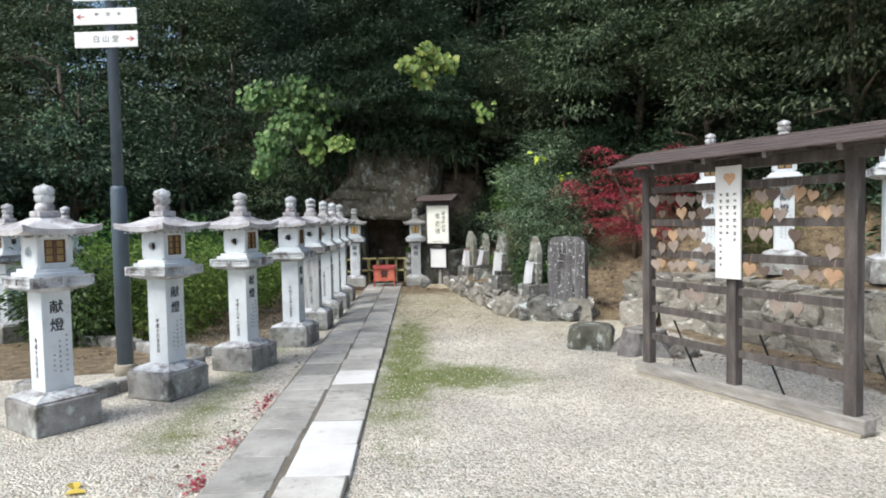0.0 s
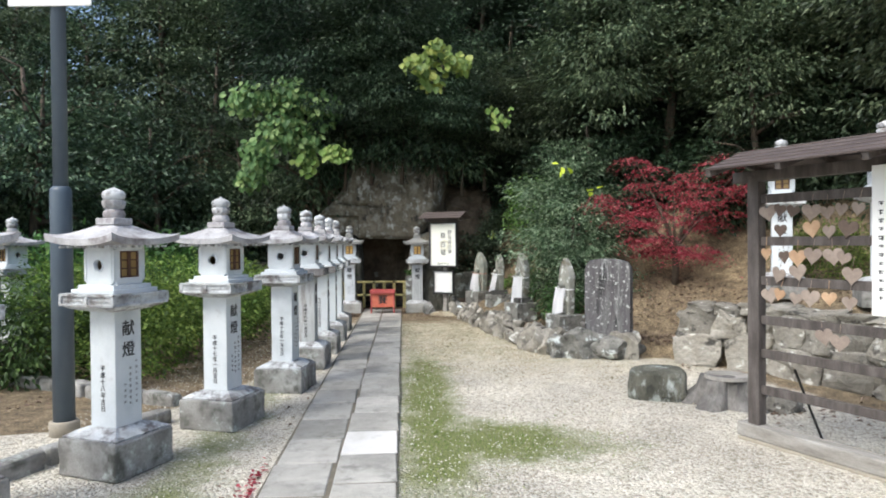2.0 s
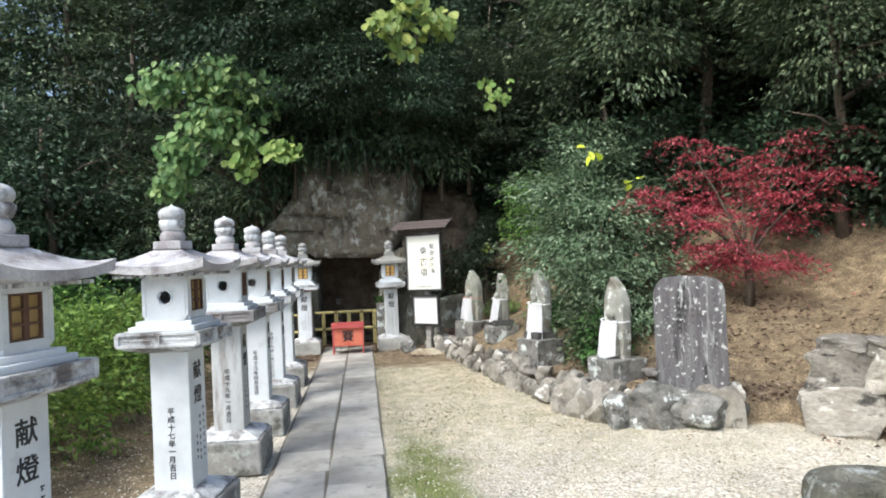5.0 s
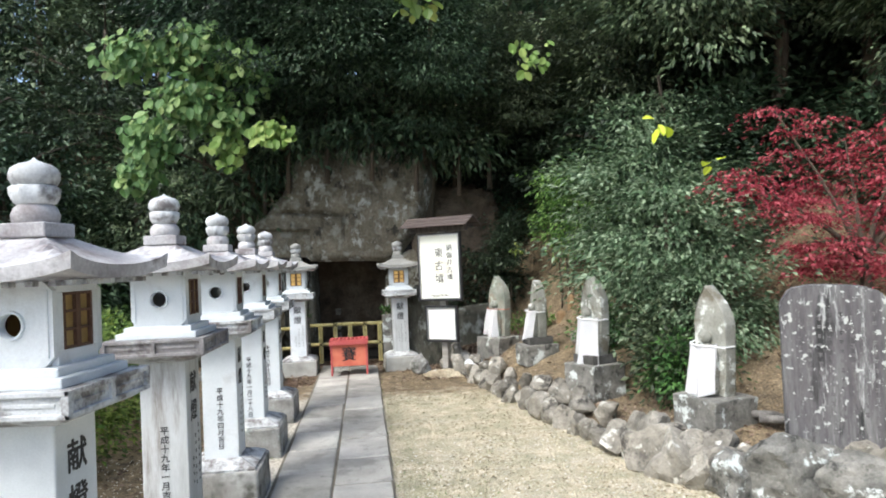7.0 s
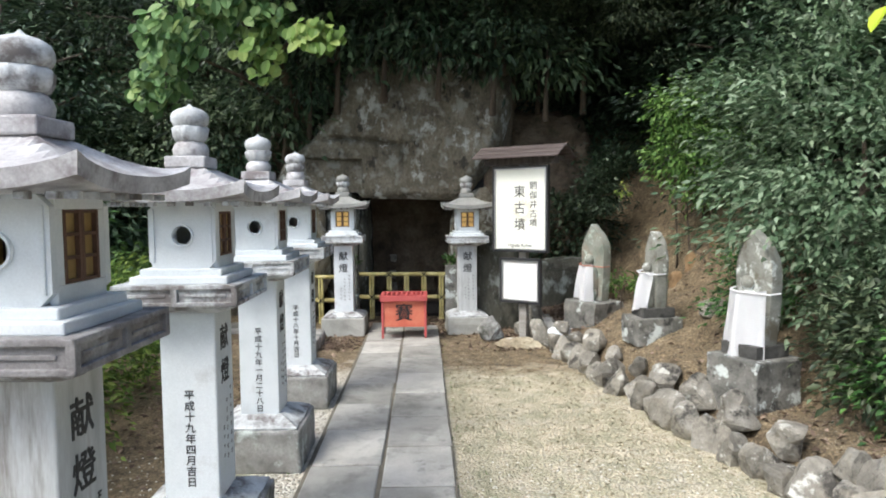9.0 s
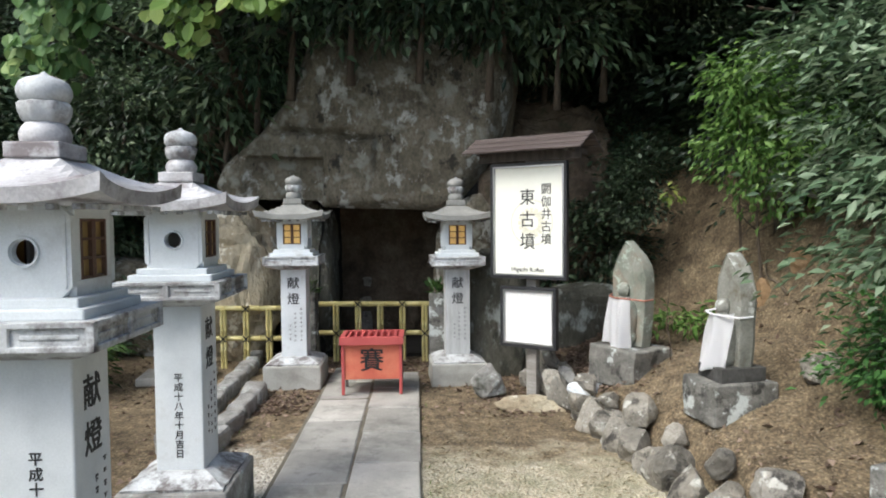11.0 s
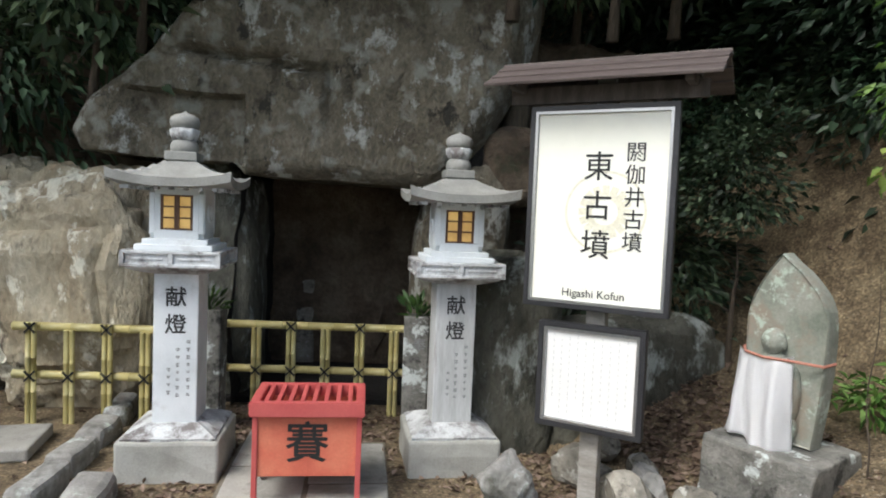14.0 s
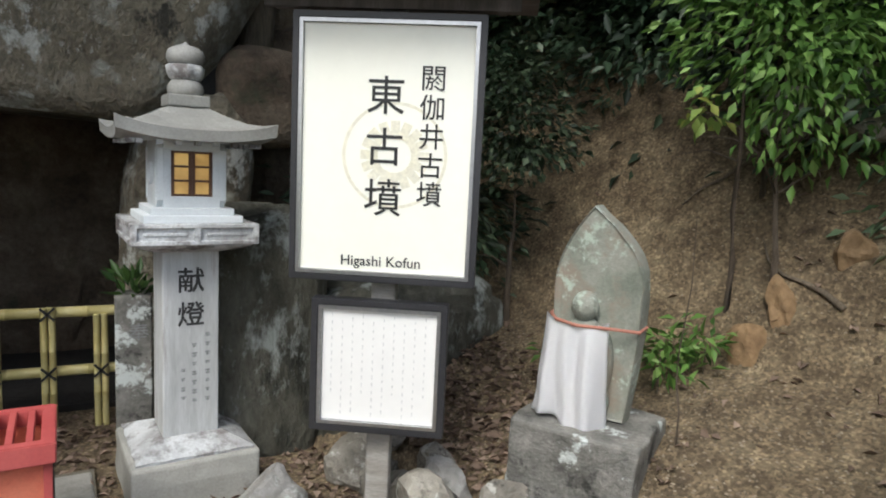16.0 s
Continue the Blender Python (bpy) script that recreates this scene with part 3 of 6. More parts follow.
def ground():
    def axis(lo, hi, step, far):
        mid = np.arange(lo, hi + step / 2, step)
        out = np.geomspace(0.4, far, 26)
        return np.concatenate([lo - out[::-1], mid, hi + out])
    xs, ys = axis(-7, 7, 0.08, 400), axis(2, 21, 0.08, 400)
    X, Y = np.meshgrid(xs, ys)
    H, deep = land(X, Y)
    nx, ny = len(xs), len(ys)
    k = np.arange(nx * ny).reshape(ny, nx)
    faces = np.stack([k[:-1, :-1], k[:-1, 1:], k[1:, 1:], k[1:, :-1]], -1).reshape(-1, 4)
    me = bpy.data.meshes.new("ground")
    me.vertices.add(nx * ny)
    me.vertices.foreach_set("co", np.stack([X, Y, H], -1).astype(np.float32).ravel())
    me.loops.add(faces.size)
    me.loops.foreach_set("vertex_index", faces.ravel().astype(np.int32))
    me.polygons.add(len(faces))
    me.polygons.foreach_set("loop_start", np.arange(0, faces.size, 4, dtype=np.int32))
    me.polygons.foreach_set("use_smooth", np.ones(len(faces), bool))
    me.update(calc_edges=True)
    path_x = -0.39 - 0.0729 * (Y - 4.95)
    west = np.interp(Y, [0, 5, 6.4, 7.5, 8.8, 10, 13, 16, 18], [-9, -8.5, -6.4, -2.9, -2.35, -2.15, -2.2, -2.45, -2.5])
    soil = np.clip((west - X) / 0.35 + 0.5, 0, 1)
    soil = np.maximum(soil, np.clip(deep / 0.25 + 0.7, 0, 1) * (deep > -0.3))
    soil = np.maximum(soil, np.clip((Y - 13.0) / 2.6, 0, 1))
    soil = np.maximum(soil, np.clip((X - 2.75 - 0.28 * (9.3 - Y)) / 0.5, 0, 1) * (Y < 9.9))
    dry = np.clip((Y - 8.0) / 5.5, 0, 0.55) * np.clip((X - path_x) / 0.3 + 1, 0, 1)
    side = X - path_x
    moss = 0.66 * np.exp(-((Y - 7.2 + 0.12 * side) / 0.6) ** 2) * np.clip(side / 0.2, 0, 1) * np.clip((2.1 - side) / 1.2, 0, 1)
    moss = np.maximum(moss, 0.64 * np.exp(-((side - 0.26) / 0.32) ** 2) * np.clip((Y - 4.2) / 2.5, 0, 1) * np.clip((12.0 - Y) / 2.5, 0, 1))
    moss = np.maximum(moss, 0.42 * np.exp(-((side + 1.35) / 0.35) ** 2) * (Y > 5) * (Y < 14))
    for name, values in (("soil", soil), ("dry", dry), ("moss", moss)):
        me.attributes.new(name, "FLOAT", "POINT").data.foreach_set("value", values.astype(np.float32).ravel())
    me.materials.append(GROUND)
    tagged(new("ground", me), "pale gravel forecourt running into brown leaf-strewn soil and wooded slopes", "ground", kind="structure")


ground()


# ---- the tomb mouth ----
def tomb_rock():
    """The rock face over and beside the tomb mouth: a folded sheet with an opening, a tunnel behind it."""
    tomb = thing("tomb_mouth", at(0, 0, 0), "weathered grey-brown rock face with a dark square tomb opening", "rock face", kind="structure")
    x0, x1, top = -2.20, -1.06, 1.56
    bm = bmesh.new()
    nx, nz = 110, 70

    def left_edge(z):
        return float(np.interp(z, [1.55, 1.62, 1.77, 1.98, 2.34, 2.70, 3.0, 3.4], [-3.10, -3.22, -3.30, -3.20, -2.80, -2.50, -2.42, -2.3]))

    def right_edge(z):
        return float(np.interp(z, [1.5, 1.9, 2.2, 2.6, 3.0, 3.4], [-0.98, -0.60, -0.42, -0.30, -0.28, -0.35]))

    def ramp01(v, lo, hi):
        return min(1.0, max(0.0, (v - lo) / (hi - lo)))

    grid = []
    for j in range(nz + 1):
        v = j / nz
        z = top + 1.75 * v
        row = []
        for i in range(nx + 1):
            u = i / nx
            x = left_edge(z) + (right_edge(z) - left_edge(z)) * u
            a = noise.noise(Vector((x * 0.9, z * 0.8, 3.0))) * 0.07 + noise.noise(Vector((x * 2.3, z * 1.5, 7.0))) * 0.05 + noise.noise(Vector((x * 7.5, z * 4.5, 1.0))) * 0.022 + noise.noise(Vector((x * 19, z * 9, 4.0))) * 0.008
            # broken ledge across the upper left, and cracks running down from it
            line = 2.30 + 0.05 * noise.noise(Vector((x * 3, 0, 2.0))) - 0.10 * ramp01(x, -2.2, -1.6)
            a += 0.085 * max(0.0, 1 - abs(z - line) / 0.045) * ramp01(x, -2.75, -2.5) * (1 - ramp01(x, -1.75, -1.55))
            a -= 0.05 * ramp01(z, line, line + 0.1) * (1 - ramp01(x, -2.0, -1.5))
            for cx, low, deep in ((-1.98, 2.02, 0.05), (-1.66, 1.82, 0.07), (-1.52, 1.95, 0.04), (-1.2, 2.0, 0.03)):
                bend = cx + 0.05 * noise.noise(Vector((z * 5, cx * 9, 0)))
                a += deep * max(0.0, 1 - abs(x - bend) / 0.035) * ramp01(z, low, low + 0.12) * (1 - ramp01(z, 2.25, 2.34))
            y = CAVE_Y - 0.10 + 0.06 * v + 1.2 * max(v - 0.62, 0) ** 2 + a
            edge = max(0.0, 1 - u / 0.07) ** 2 + max(0.0, 1 - (1 - u) / 0.10) ** 2
            y += 0.22 * edge + 0.10 * max(0.0, 1 - v / 0.06) ** 2
            cut = ramp01(x, -2.96, -2.82) * ramp01(-x, 2.165, 2.185) * ramp01(-z, -2.06, -2.035) * ramp01(z, 1.56, 1.64)
            y += 0.085 * cut
            zz = z + (0.03 * noise.noise(Vector((x * 1.5, 5.0, z))) if j else 0.03 * noise.noise(Vector((x * 2.2, 2.0, 0))))
            zz -= 0.05 * ramp01(x, -3.1, -1.0) * (1 - v)
            zz += 0.08 * ramp01(-x, 2.18, 2.25) * (1 - ramp01(v, 0.0, 0.05))
            row.append(bm.verts.new((x, y, zz)))
        grid.append(row)
    for a, b in zip(grid, grid[1:]):
        for k in range(nx):
            bm.faces.new((a[k], a[k + 1], b[k + 1], b[k]))
    under = [bm.verts.new((v.co.x, CAVE_Y + 1.4, v.co.z + 0.02)) for v in grid[0]]
    for k in range(nx):
        bm.faces.new((under[k], under[k + 1], grid[0][k + 1], grid[0][k]))
    part("lintel_rock", bm, TOMB_ROCK, tomb, "massive lintel boulder with a cut recess and pale streaks")
    for name, x, y, z, size, seed, mat, label in (
            ("side_boulder", -3.30, 17.05, 0.74, (0.60, 0.46, 0.86), 4, PALE_ROCK, "pale tan boulder with cream and ochre patches"),
            # left jamb takes the darker mossy rock to keep the opening dark
            ("side_boulder", -2.47, 17.35, 0.70, (0.30, 0.36, 0.95), 9, MOSS_ROCK, "dark jamb boulder"),
            ("side_boulder", -0.76, 17.08, 0.72, (0.33, 0.42, 0.92), 12, TOMB_ROCK, "dark jamb boulder"),
            ("side_boulder", -0.50, 16.42, 0.42, (0.30, 0.30, 0.72), 15, MOSS_ROCK, "mossy grey boulder with pale streaks"),
            ("side_boulder", 0.22, 16.38, 0.28, (0.52, 0.34, 0.50), 17, MOSS_ROCK, "mossy grey boulder with pale streaks"),
            ("side_boulder", -0.40, 17.02, 1.68, (0.27, 0.30, 0.27), 18, EARTH, "moss-grown brown boulder under the lintel"),
            ("side_boulder", -4.35, 17.45, 0.42, (0.50, 0.45, 0.60), 21, TOMB_ROCK, "dark low boulder in the undergrowth"),
            ("earth_bank", -3.75, 18.15, 1.1, (0.75, 0.6, 1.4), 22, EARTH, "steep bare brown earth beside the rock"),
            ("earth_bank", 0.10, 18.0, 1.35, (0.85, 0.75, 1.45), 23, EARTH, "steep bare brown earth beside the rock"),
            ("earth_bank", -2.0, 18.5, 1.4, (1.2, 0.5, 1.9), 24, EARTH, "steep bare brown earth behind the rock")):
        ob = part(name, block_rock(name, size, seed, mat, 5 if size[2] > 0.8 else 4, 0.6 if mat in (PALE_ROCK, EARTH) else 0.5, 0.17 if mat == PALE_ROCK else 0.12), mat, tomb, label)
        ob.location = (x, y, z)
    bm = bmesh.new()
    path = [(x0 - 0.05, CAVE_Y + 0.15), (x0 - 0.02, CAVE_Y + 5.6), (x1 + 0.02, CAVE_Y + 5.6), (x1 + 0.08, CAVE_Y + 0.15)]
    pts = []
    for (ax, ay), (bx, by) in zip(path, path[1:]):
        pts += [(ax + (bx - ax) * k / 12, ay + (by - ay) * k / 12) for k in range(12)]
    pts.append(path[-1])
    rows = []
    for k in range(10):
        z = -0.05 + 1.75 * k / 9
        rows.append([bm.verts.new((x + 0.10 * noise.noise(Vector((x * 2, y * 2, z * 2))), y + 0.10 * noise.noise(Vector((x * 2, y * 2, z * 2 + 9))), z)) for x, y in pts])
    for a, b in zip(rows, rows[1:]):
        for k in range(len(pts) - 1):
            bm.faces.new((a[k], a[k + 1], b[k + 1], b[k]))
    # wall, roof and floor carry the chamber's shade in their colour
    part("chamber_wall", bm, CHAMBER, tomb, "rough chamber wall coloured near black for shade")
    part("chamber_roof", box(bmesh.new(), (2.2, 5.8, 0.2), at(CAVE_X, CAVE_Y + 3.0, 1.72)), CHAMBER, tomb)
    # floor sheet added over the pale soil so that the chamber stays dark
    part("chamber_floor", box(bmesh.new(), (2.3, 5.6, 0.05), at(CAVE_X, CAVE_Y + 3.05, 0.012)), CHAMBER, tomb, "added chamber floor coloured near black for shade")
    part("coffin_stone", box(bmesh.new(), (0.16, 0.2, 0.75), at(-1.98, CAVE_Y + 1.4, 0.37), 0.02), ROCK, tomb)


tomb_rock()


# ---- stone lanterns ----
def plate_with_hole(bm, w, h, r, thick, m):
    """An upright plate in XZ with a round hole through it."""
    n = 24
    ring, rim = [], []
    for k in range(n):
        a = 2 * math.pi * (k + 0.5) / n
        c, s = math.cos(a), math.sin(a)
        q = 1 / max(abs(c) / (w / 2), abs(s) / (h / 2))
        ring.append((c * q, s * q))
        rim.append((r * c, r * s))
    rows = [[bm.verts.new(m @ Vector((x, y, z))) for x, z in loop] for y, loop in ((-thick / 2, ring), (-thick / 2, rim), (thick / 2, rim), (thick / 2, ring))]
    for a, b in zip(rows, rows[1:] + rows[:1]):
        for k in range(n):
            bm.faces.new((a[k], a[(k + 1) % n], b[(k + 1) % n], b[k]))


def lantern(date, lit, seed, label, worn=False):
    """A tall square stone lantern; its written face looks towards +X."""
    rng = random.Random(seed)
    ROOF_STONE = GRANITE_SAGE_ROOF if lit else GRANITE_ROOF
    root = thing("stone_lantern", at(0, 0, 0), label, "stone lantern", "stone lanterns in rows")
    # base with a petal collar
    bm = box(bmesh.new(), (0.48, 0.48, 0.235), at(0, 0, 0.117), 0.014)
    bmesh.ops.subdivide_edges(bm, edges=bm.edges[:], cuts=2, use_grid_fill=True)
    for v in bm.verts:
        v.co += Vector([noise.noise(v.co * 9 + Vector((seed, k * 5, 0))) * 0.009 for k in range(3)])
    part("base", bm, GRANITE_SAGE if lit else GRANITE_BASE, root, "sage-grey base block" if lit else "rough dark-stained base block")
    bm = bmesh.new()
    loft(bm, [square_ring(0.215, 0.228, 8, 0.0), square_ring(0.222, 0.246, 8, -0.03), square_ring(0.165, 0.275, 8, -0.06), square_ring(0.118, 0.292, 8, -0.04)])
    part("petal_collar", bm, GRANITE_WORN, root)
    part("shaft", box(bmesh.new(), (0.212, 0.212, 0.765), at(0, 0, 0.664), 0.006), GRANITE_STREAKED if worn else GRANITE, root)
    bm = bmesh.new()
    loft(bm, [square_ring(0.105, 1.028, 10), square_ring(0.15, 1.040, 10, 0.03), square_ring(0.20, 1.058, 10, 0.025), square_ring(0.214, 1.070, 10, 0.0)])
    part("lotus_corbel", bm, GRANITE_WORN, root)
    bm = box(bmesh.new(), (0.436, 0.436, 0.076), at(0, 0, 1.108), 0.003)
    for a in range(4):
        m = at(0, 0, 0, 90 * a)
        for z in (1.077, 1.140):
            box(bm, (0.458, 0.014, 0.016), m @ at(0, -0.222, z), 0.003)
        for x in (-0.218, 0.0, 0.218):
            box(bm, (0.022, 0.0135, 0.060), m @ at(x, -0.222, 1.108), 0.002)
        for x in (-0.11, 0.11):
            box(bm, (0.15, 0.006, 0.012), m @ at(x, -0.219, 1.108), 0.003)
    part("platform", bm, GRANITE_DARK if worn and not lit else GRANITE_WORN, root)
    bm = box(bmesh.new(), (0.36, 0.36, 0.030), at(0, 0, 1.160), 0.005)
    box(bm, (0.305, 0.305, 0.028), at(0, 0, 1.187), 0.005)
    part("step", bm, GRANITE, root)
    # fire box: two walls with round holes, two with lattice windows
    for s in (-1, 1):
        bm = bmesh.new()
        plate_with_hole(bm, 0.25, 0.250, 0.034, 0.022, at(0, s * 0.114, 1.325))
        lathe(bm, [(0.034, -0.008), (0.037, 0.010), (0.043, 0.010), (0.045, -0.006)], 20, at(0, s * 0.125, 1.325) @ pose(0, 0, 0, -90 * s), False)
        for x in (-0.108, 0.108):
            box(bm, (0.010, 0.006, 0.20), at(x, s * 0.127, 1.325), 0.002)
        part("pierced_wall", bm, GRANITE, root, "granite wall with a ringed round hole")
        if s > 0:
            # translucent white disc added behind the back hole so that it shows white
            part("paper_disc", lathe(bmesh.new(), [(0.040, -0.001), (0.040, 0.001)], 16, at(0, 0.099, 1.325) @ pose(0, 0, 0, 90)), DISC_WHITE, root, "translucent white disc behind the hole")
        bm = bmesh.new()
        for z in (1.222, 1.437):
            box(bm, (0.022, 0.206, 0.044), at(s * 0.114, 0, z), 0.002)
        for y in (-0.089, 0.089):
            box(bm, (0.022, 0.028, 0.171), at(s * 0.114, y, 1.3295), 0.002)
        part("window_surround", bm, GRANITE, root)
    for s in (-1, 1):
        win = part("window", bmesh.new(), WINDOW_WOOD, root, "wooden lattice window with amber panes")
        bm = bmesh.new()
        for y in (-0.069, -0.006, 0.006, 0.069):
            box(bm, (0.016, 0.011, 0.170), at(s * 0.118, y, 1.3295), 0.001)
        for z in (1.249, 1.303, 1.357, 1.410):
            box(bm, (0.014, 0.148, 0.008), at(s * 0.1175, 0, z))
        bm.to_mesh(win.data)
        bm.free()
        for y in (-0.038, 0.038):
            part("pane", box(bmesh.new(), (0.004, 0.054, 0.165), at(s * 0.112, y, 1.3295)), LIT_PANE if lit else PANE, win)
    # roof with lifted corners
    n = 14
    bm = bmesh.new()
    rows, low = [], []
    for j in range(n + 1):
        rows.append([])
        low.append([])
        for i in range(n + 1):
            u, v = -1 + 2 * i / n, -1 + 2 * j / n
            r = max(abs(u), abs(v))
            lift = 0.034 * (abs(u) * abs(v)) ** 2.5
            hw = 0.268 * (1 + 0.05 * (abs(u * v)) ** 3)
            crest = 0.008 * max(0, 1 - abs(abs(u) - abs(v)) * 7) * min(1, r * 3) * (1 - 0.4 * r)
            z = 1.492 + 0.13 * (1 - r) ** 1.35 + lift + crest
            rows[-1].append(bm.verts.new((u * hw, v * hw, z)))
            low[-1].append(bm.verts.new((u * hw * 0.985, v * hw * 0.985, 1.452 + lift * 0.9 - 0.006 * (1 - r))))
    for j in range(n):
        for i in range(n):
            bm.faces.new((rows[j][i], rows[j][i + 1], rows[j + 1][i + 1], rows[j + 1][i]))
            bm.faces.new((low[j][i], low[j + 1][i], low[j + 1][i + 1], low[j][i + 1]))
    for k in range(n):
        for a, b in ((rows[0], low[0]), (rows[n], low[n])):
            bm.faces.new((a[k], b[k], b[k + 1], a[k + 1]))
        bm.faces.new((rows[k][0], low[k][0], low[k + 1][0], rows[k + 1][0]))
        bm.faces.new((rows[k][n], low[k][n], low[k + 1][n], rows[k + 1][n]))
    part("roof", bm, ROOF_STONE, root, "weathered roof slab with lifted corners", smooth=False)
    bm = bmesh.new()
    for a in range(4):
        for k in range(-3, 4):
            box(bm, (0.022, 0.03, 0.016), at(0, 0, 0, 90 * a) @ at(k * 0.066, -0.222, 1.444), 0.002)
    part("rafter_end_row", bm, GRANITE_WORN, root)["kind"] = "stuff"
    finial = part("finial", lathe(bmesh.new(), [(0.062, 1.620), (0.066, 1.640), (0.068, 1.655), (0.062, 1.672), (0.048, 1.690)], 24), ROOF_STONE, root, smooth=True)
    part("plinth", box(bmesh.new(), (0.155, 0.155, 0.045), at(0, 0, 1.606), 0.006), ROOF_STONE, finial)
    bm = bmesh.new()
    rings = []
    for r, z, w in ((0.046, 1.684, 0), (0.058, 1.692, 0.04), (0.066, 1.714, 0.07), (0.068, 1.738, 0.08), (0.060, 1.746, 0.04), (0.045, 1.747, 0.0)):
        rings.append([(r * (1 + w * math.cos(8 * 2 * math.pi * k / 32)) * math.cos(2 * math.pi * k / 32), r * (1 + w * math.cos(8 * 2 * math.pi * k / 32)) * math.sin(2 * math.pi * k / 32), z) for k in range(32)])
    part("lotus", loft(bm, rings), GRANITE_WORN, finial, smooth=True)
    part("jewel", lathe(bmesh.new(), [(0.050, 1.742), (0.063, 1.750), (0.071, 1.768), (0.071, 1.784), (0.064, 1.800), (0.048, 1.811), (0.028, 1.818), (0.012, 1.824), (0.002, 1.834)], 24), ROOF_STONE if lit else GRANITE_WORN, finial, smooth=True)
    face = at(0.1068, 0, 0, 90)
    ob = part("inscription", lettering("献燈", 0.104, 1.30, bold=0.014), INK, root, "black inked characters")
    ob.matrix_basis = face @ at(0, 0, 0.842)
    bars = script_bars([(0.062, 0.70, 0.30), (0.012, 0.66, 0.26), (-0.030, 0.56, 0.14)], 0.020, 0.028, rng)
    ob = part("small_writing", bars, FAINT_INK if seed % 2 else INK, root)
    ob.matrix_basis, ob["kind"] = face, "stuff"
    if date:
        ob = part("date_writing", lettering(date, 0.041, 1.05, bold=0.012), INK, root, "small column of date characters")
        ob.matrix_basis = at(0.0, -0.1068, 0.535)
    return root


def upright(ob, x, y, rz, z=0.0):
    ob.matrix_world = at(x, y, z, rz)
    return ob


ROW = "pale granite stone lantern with dark weathered roof beside paved path"
first = upright(lantern("平成十八年吉日", False, 1, ROW), -2.80, 5.64, -32)
third = upright(lantern("平成十七年一月吉日", False, 2, ROW), -2.005, 7.595, -14)
sixth = upright(lantern("平成十九年四月吉日", False, 3, ROW), -1.898, 11.047, 4)
fifth = upright(lantern("平成十九年一月吉日", False, 6, "weathered granite stone lantern with a dark platform and streaked shaft", True), -1.850, 10.014, 2, 0.012)
seventh = upright(lantern("平成十九年一月二十八日", False, 8, ROW), -1.981, 12.119, 4)
eighth = upright(lantern("平成十八年十月吉日", False, 4, ROW), -2.078, 13.24, 4)
copy_thing(first, at(-2.34, 6.56, 0, -20))
copy_thing(third, at(-1.812, 8.846, 0, -5))
lit = upright(lantern("", True, 5, "pale granite lantern with lit amber windows before the tomb mouth"), -2.247, 15.86, -85, -0.03)
upright(lantern("", True, 11, "grey granite lantern with lit amber windows before the tomb mouth", True), -0.862, 16.03, -84, -0.05)
far = upright(lantern("", False, 7, "pale granite stone lantern on the far side of the garden"), -5.75, 9.35, 60)
copy_thing(far, at(-6.5, 9.0, 0, 60))
copy_thing(far, at(-6.0, 11.0, 0, 60))
terrace = upright(lantern("", False, 9, "pale granite stone lantern on the stone-walled terrace"), 3.667, 9.94, -112, 0.775)
copy_thing(terrace, at(4.12, 8.82, 0.78, -112))
copy_thing(terrace, at(4.62, 7.55, 0.79, -112))


# ---- paved path ----
def slope_x(y):
    """East edge of the paved path."""
    return -0.39 - 0.0729 * (y - 4.95)


def settle(name, me, parent, m, label=""):
    ob = new(name, me)
    ob.parent = parent
    ob.matrix_basis = m
    if label:
        ob["label"] = label
    return ob


# ---- garden stones ----
STONES = [rock_mesh("stone", (0.13, 0.11, 0.12), 30 + k, ROCK, 3, 0.22) for k in range(8)]
BLOCKS = []
for k in range(7):
    bm = box(bmesh.new(), (0.24, 0.26, 0.24), None, 0.035)
    bmesh.ops.subdivide_edges(bm, edges=bm.edges[:], cuts=2, use_grid_fill=True)
    for v in bm.verts:
        v.co += Vector([noise.noise(v.co * 7 + Vector((k * 9, q * 5, 0))) * 0.055 + noise.noise(v.co * 20 + Vector((k * 7, q * 3, 1))) * 0.014 for q in range(3)])
    me = bpy.data.meshes.new("stone")
    bmesh.ops.recalc_face_normals(bm, faces=bm.faces)
    bm.to_mesh(me)
    bm.free()
    me.materials.append(ROCK)
    BLOCKS.append(me)


def along(points, step):
    out, left = [], 0.0
    for (x0, y0), (x1, y1) in zip(points, points[1:]):
        length = math.hypot(x1 - x0, y1 - y0)
        d = left
        while d < length:
            out.append((x0 + (x1 - x0) * d / length, y0 + (y1 - y0) * d / length, math.atan2(y1 - y0, x1 - x0)))
            d += step
        left = d - length
    return out


def bank_border():
    border = thing("rock_border", at(0, 0, 0), "border of rough lichened stones holding the earth bank", "rock border")
    rng = random.Random(5)
    line = [(p[0], p[1]) for p in TOE[2:11]]
    for k, (x, y, a) in enumerate(along(line, 0.20)):
        s = rng.uniform(0.95, 1.55) * (1.3 if y < 11.5 else 1.0)
        m = at(x - 0.05 + rng.uniform(-0.03, 0.03), y - 0.02, 0.045 * s) @ pose(0, 0, 0, rng.uniform(-25, 25), rng.uniform(-25, 25), rng.uniform(0, 360)) @ Matrix.Diagonal((s, s, s * rng.uniform(0.85, 1.2), 1))
        settle("stone", rng.choice(STONES), border, m)
        if k % 2 == 0 or y < 11.6:
            s = rng.uniform(0.75, 1.3)
            m = at(x + 0.06, y + 0.06 * math.sin(a), 0.17 + 0.04 * s) @ pose(0, 0, 0, rng.uniform(-30, 30), rng.uniform(-30, 30), rng.uniform(0, 360)) @ Matrix.Diagonal((s, s, s * 0.9, 1))
            settle("stone", rng.choice(STONES), border, m)


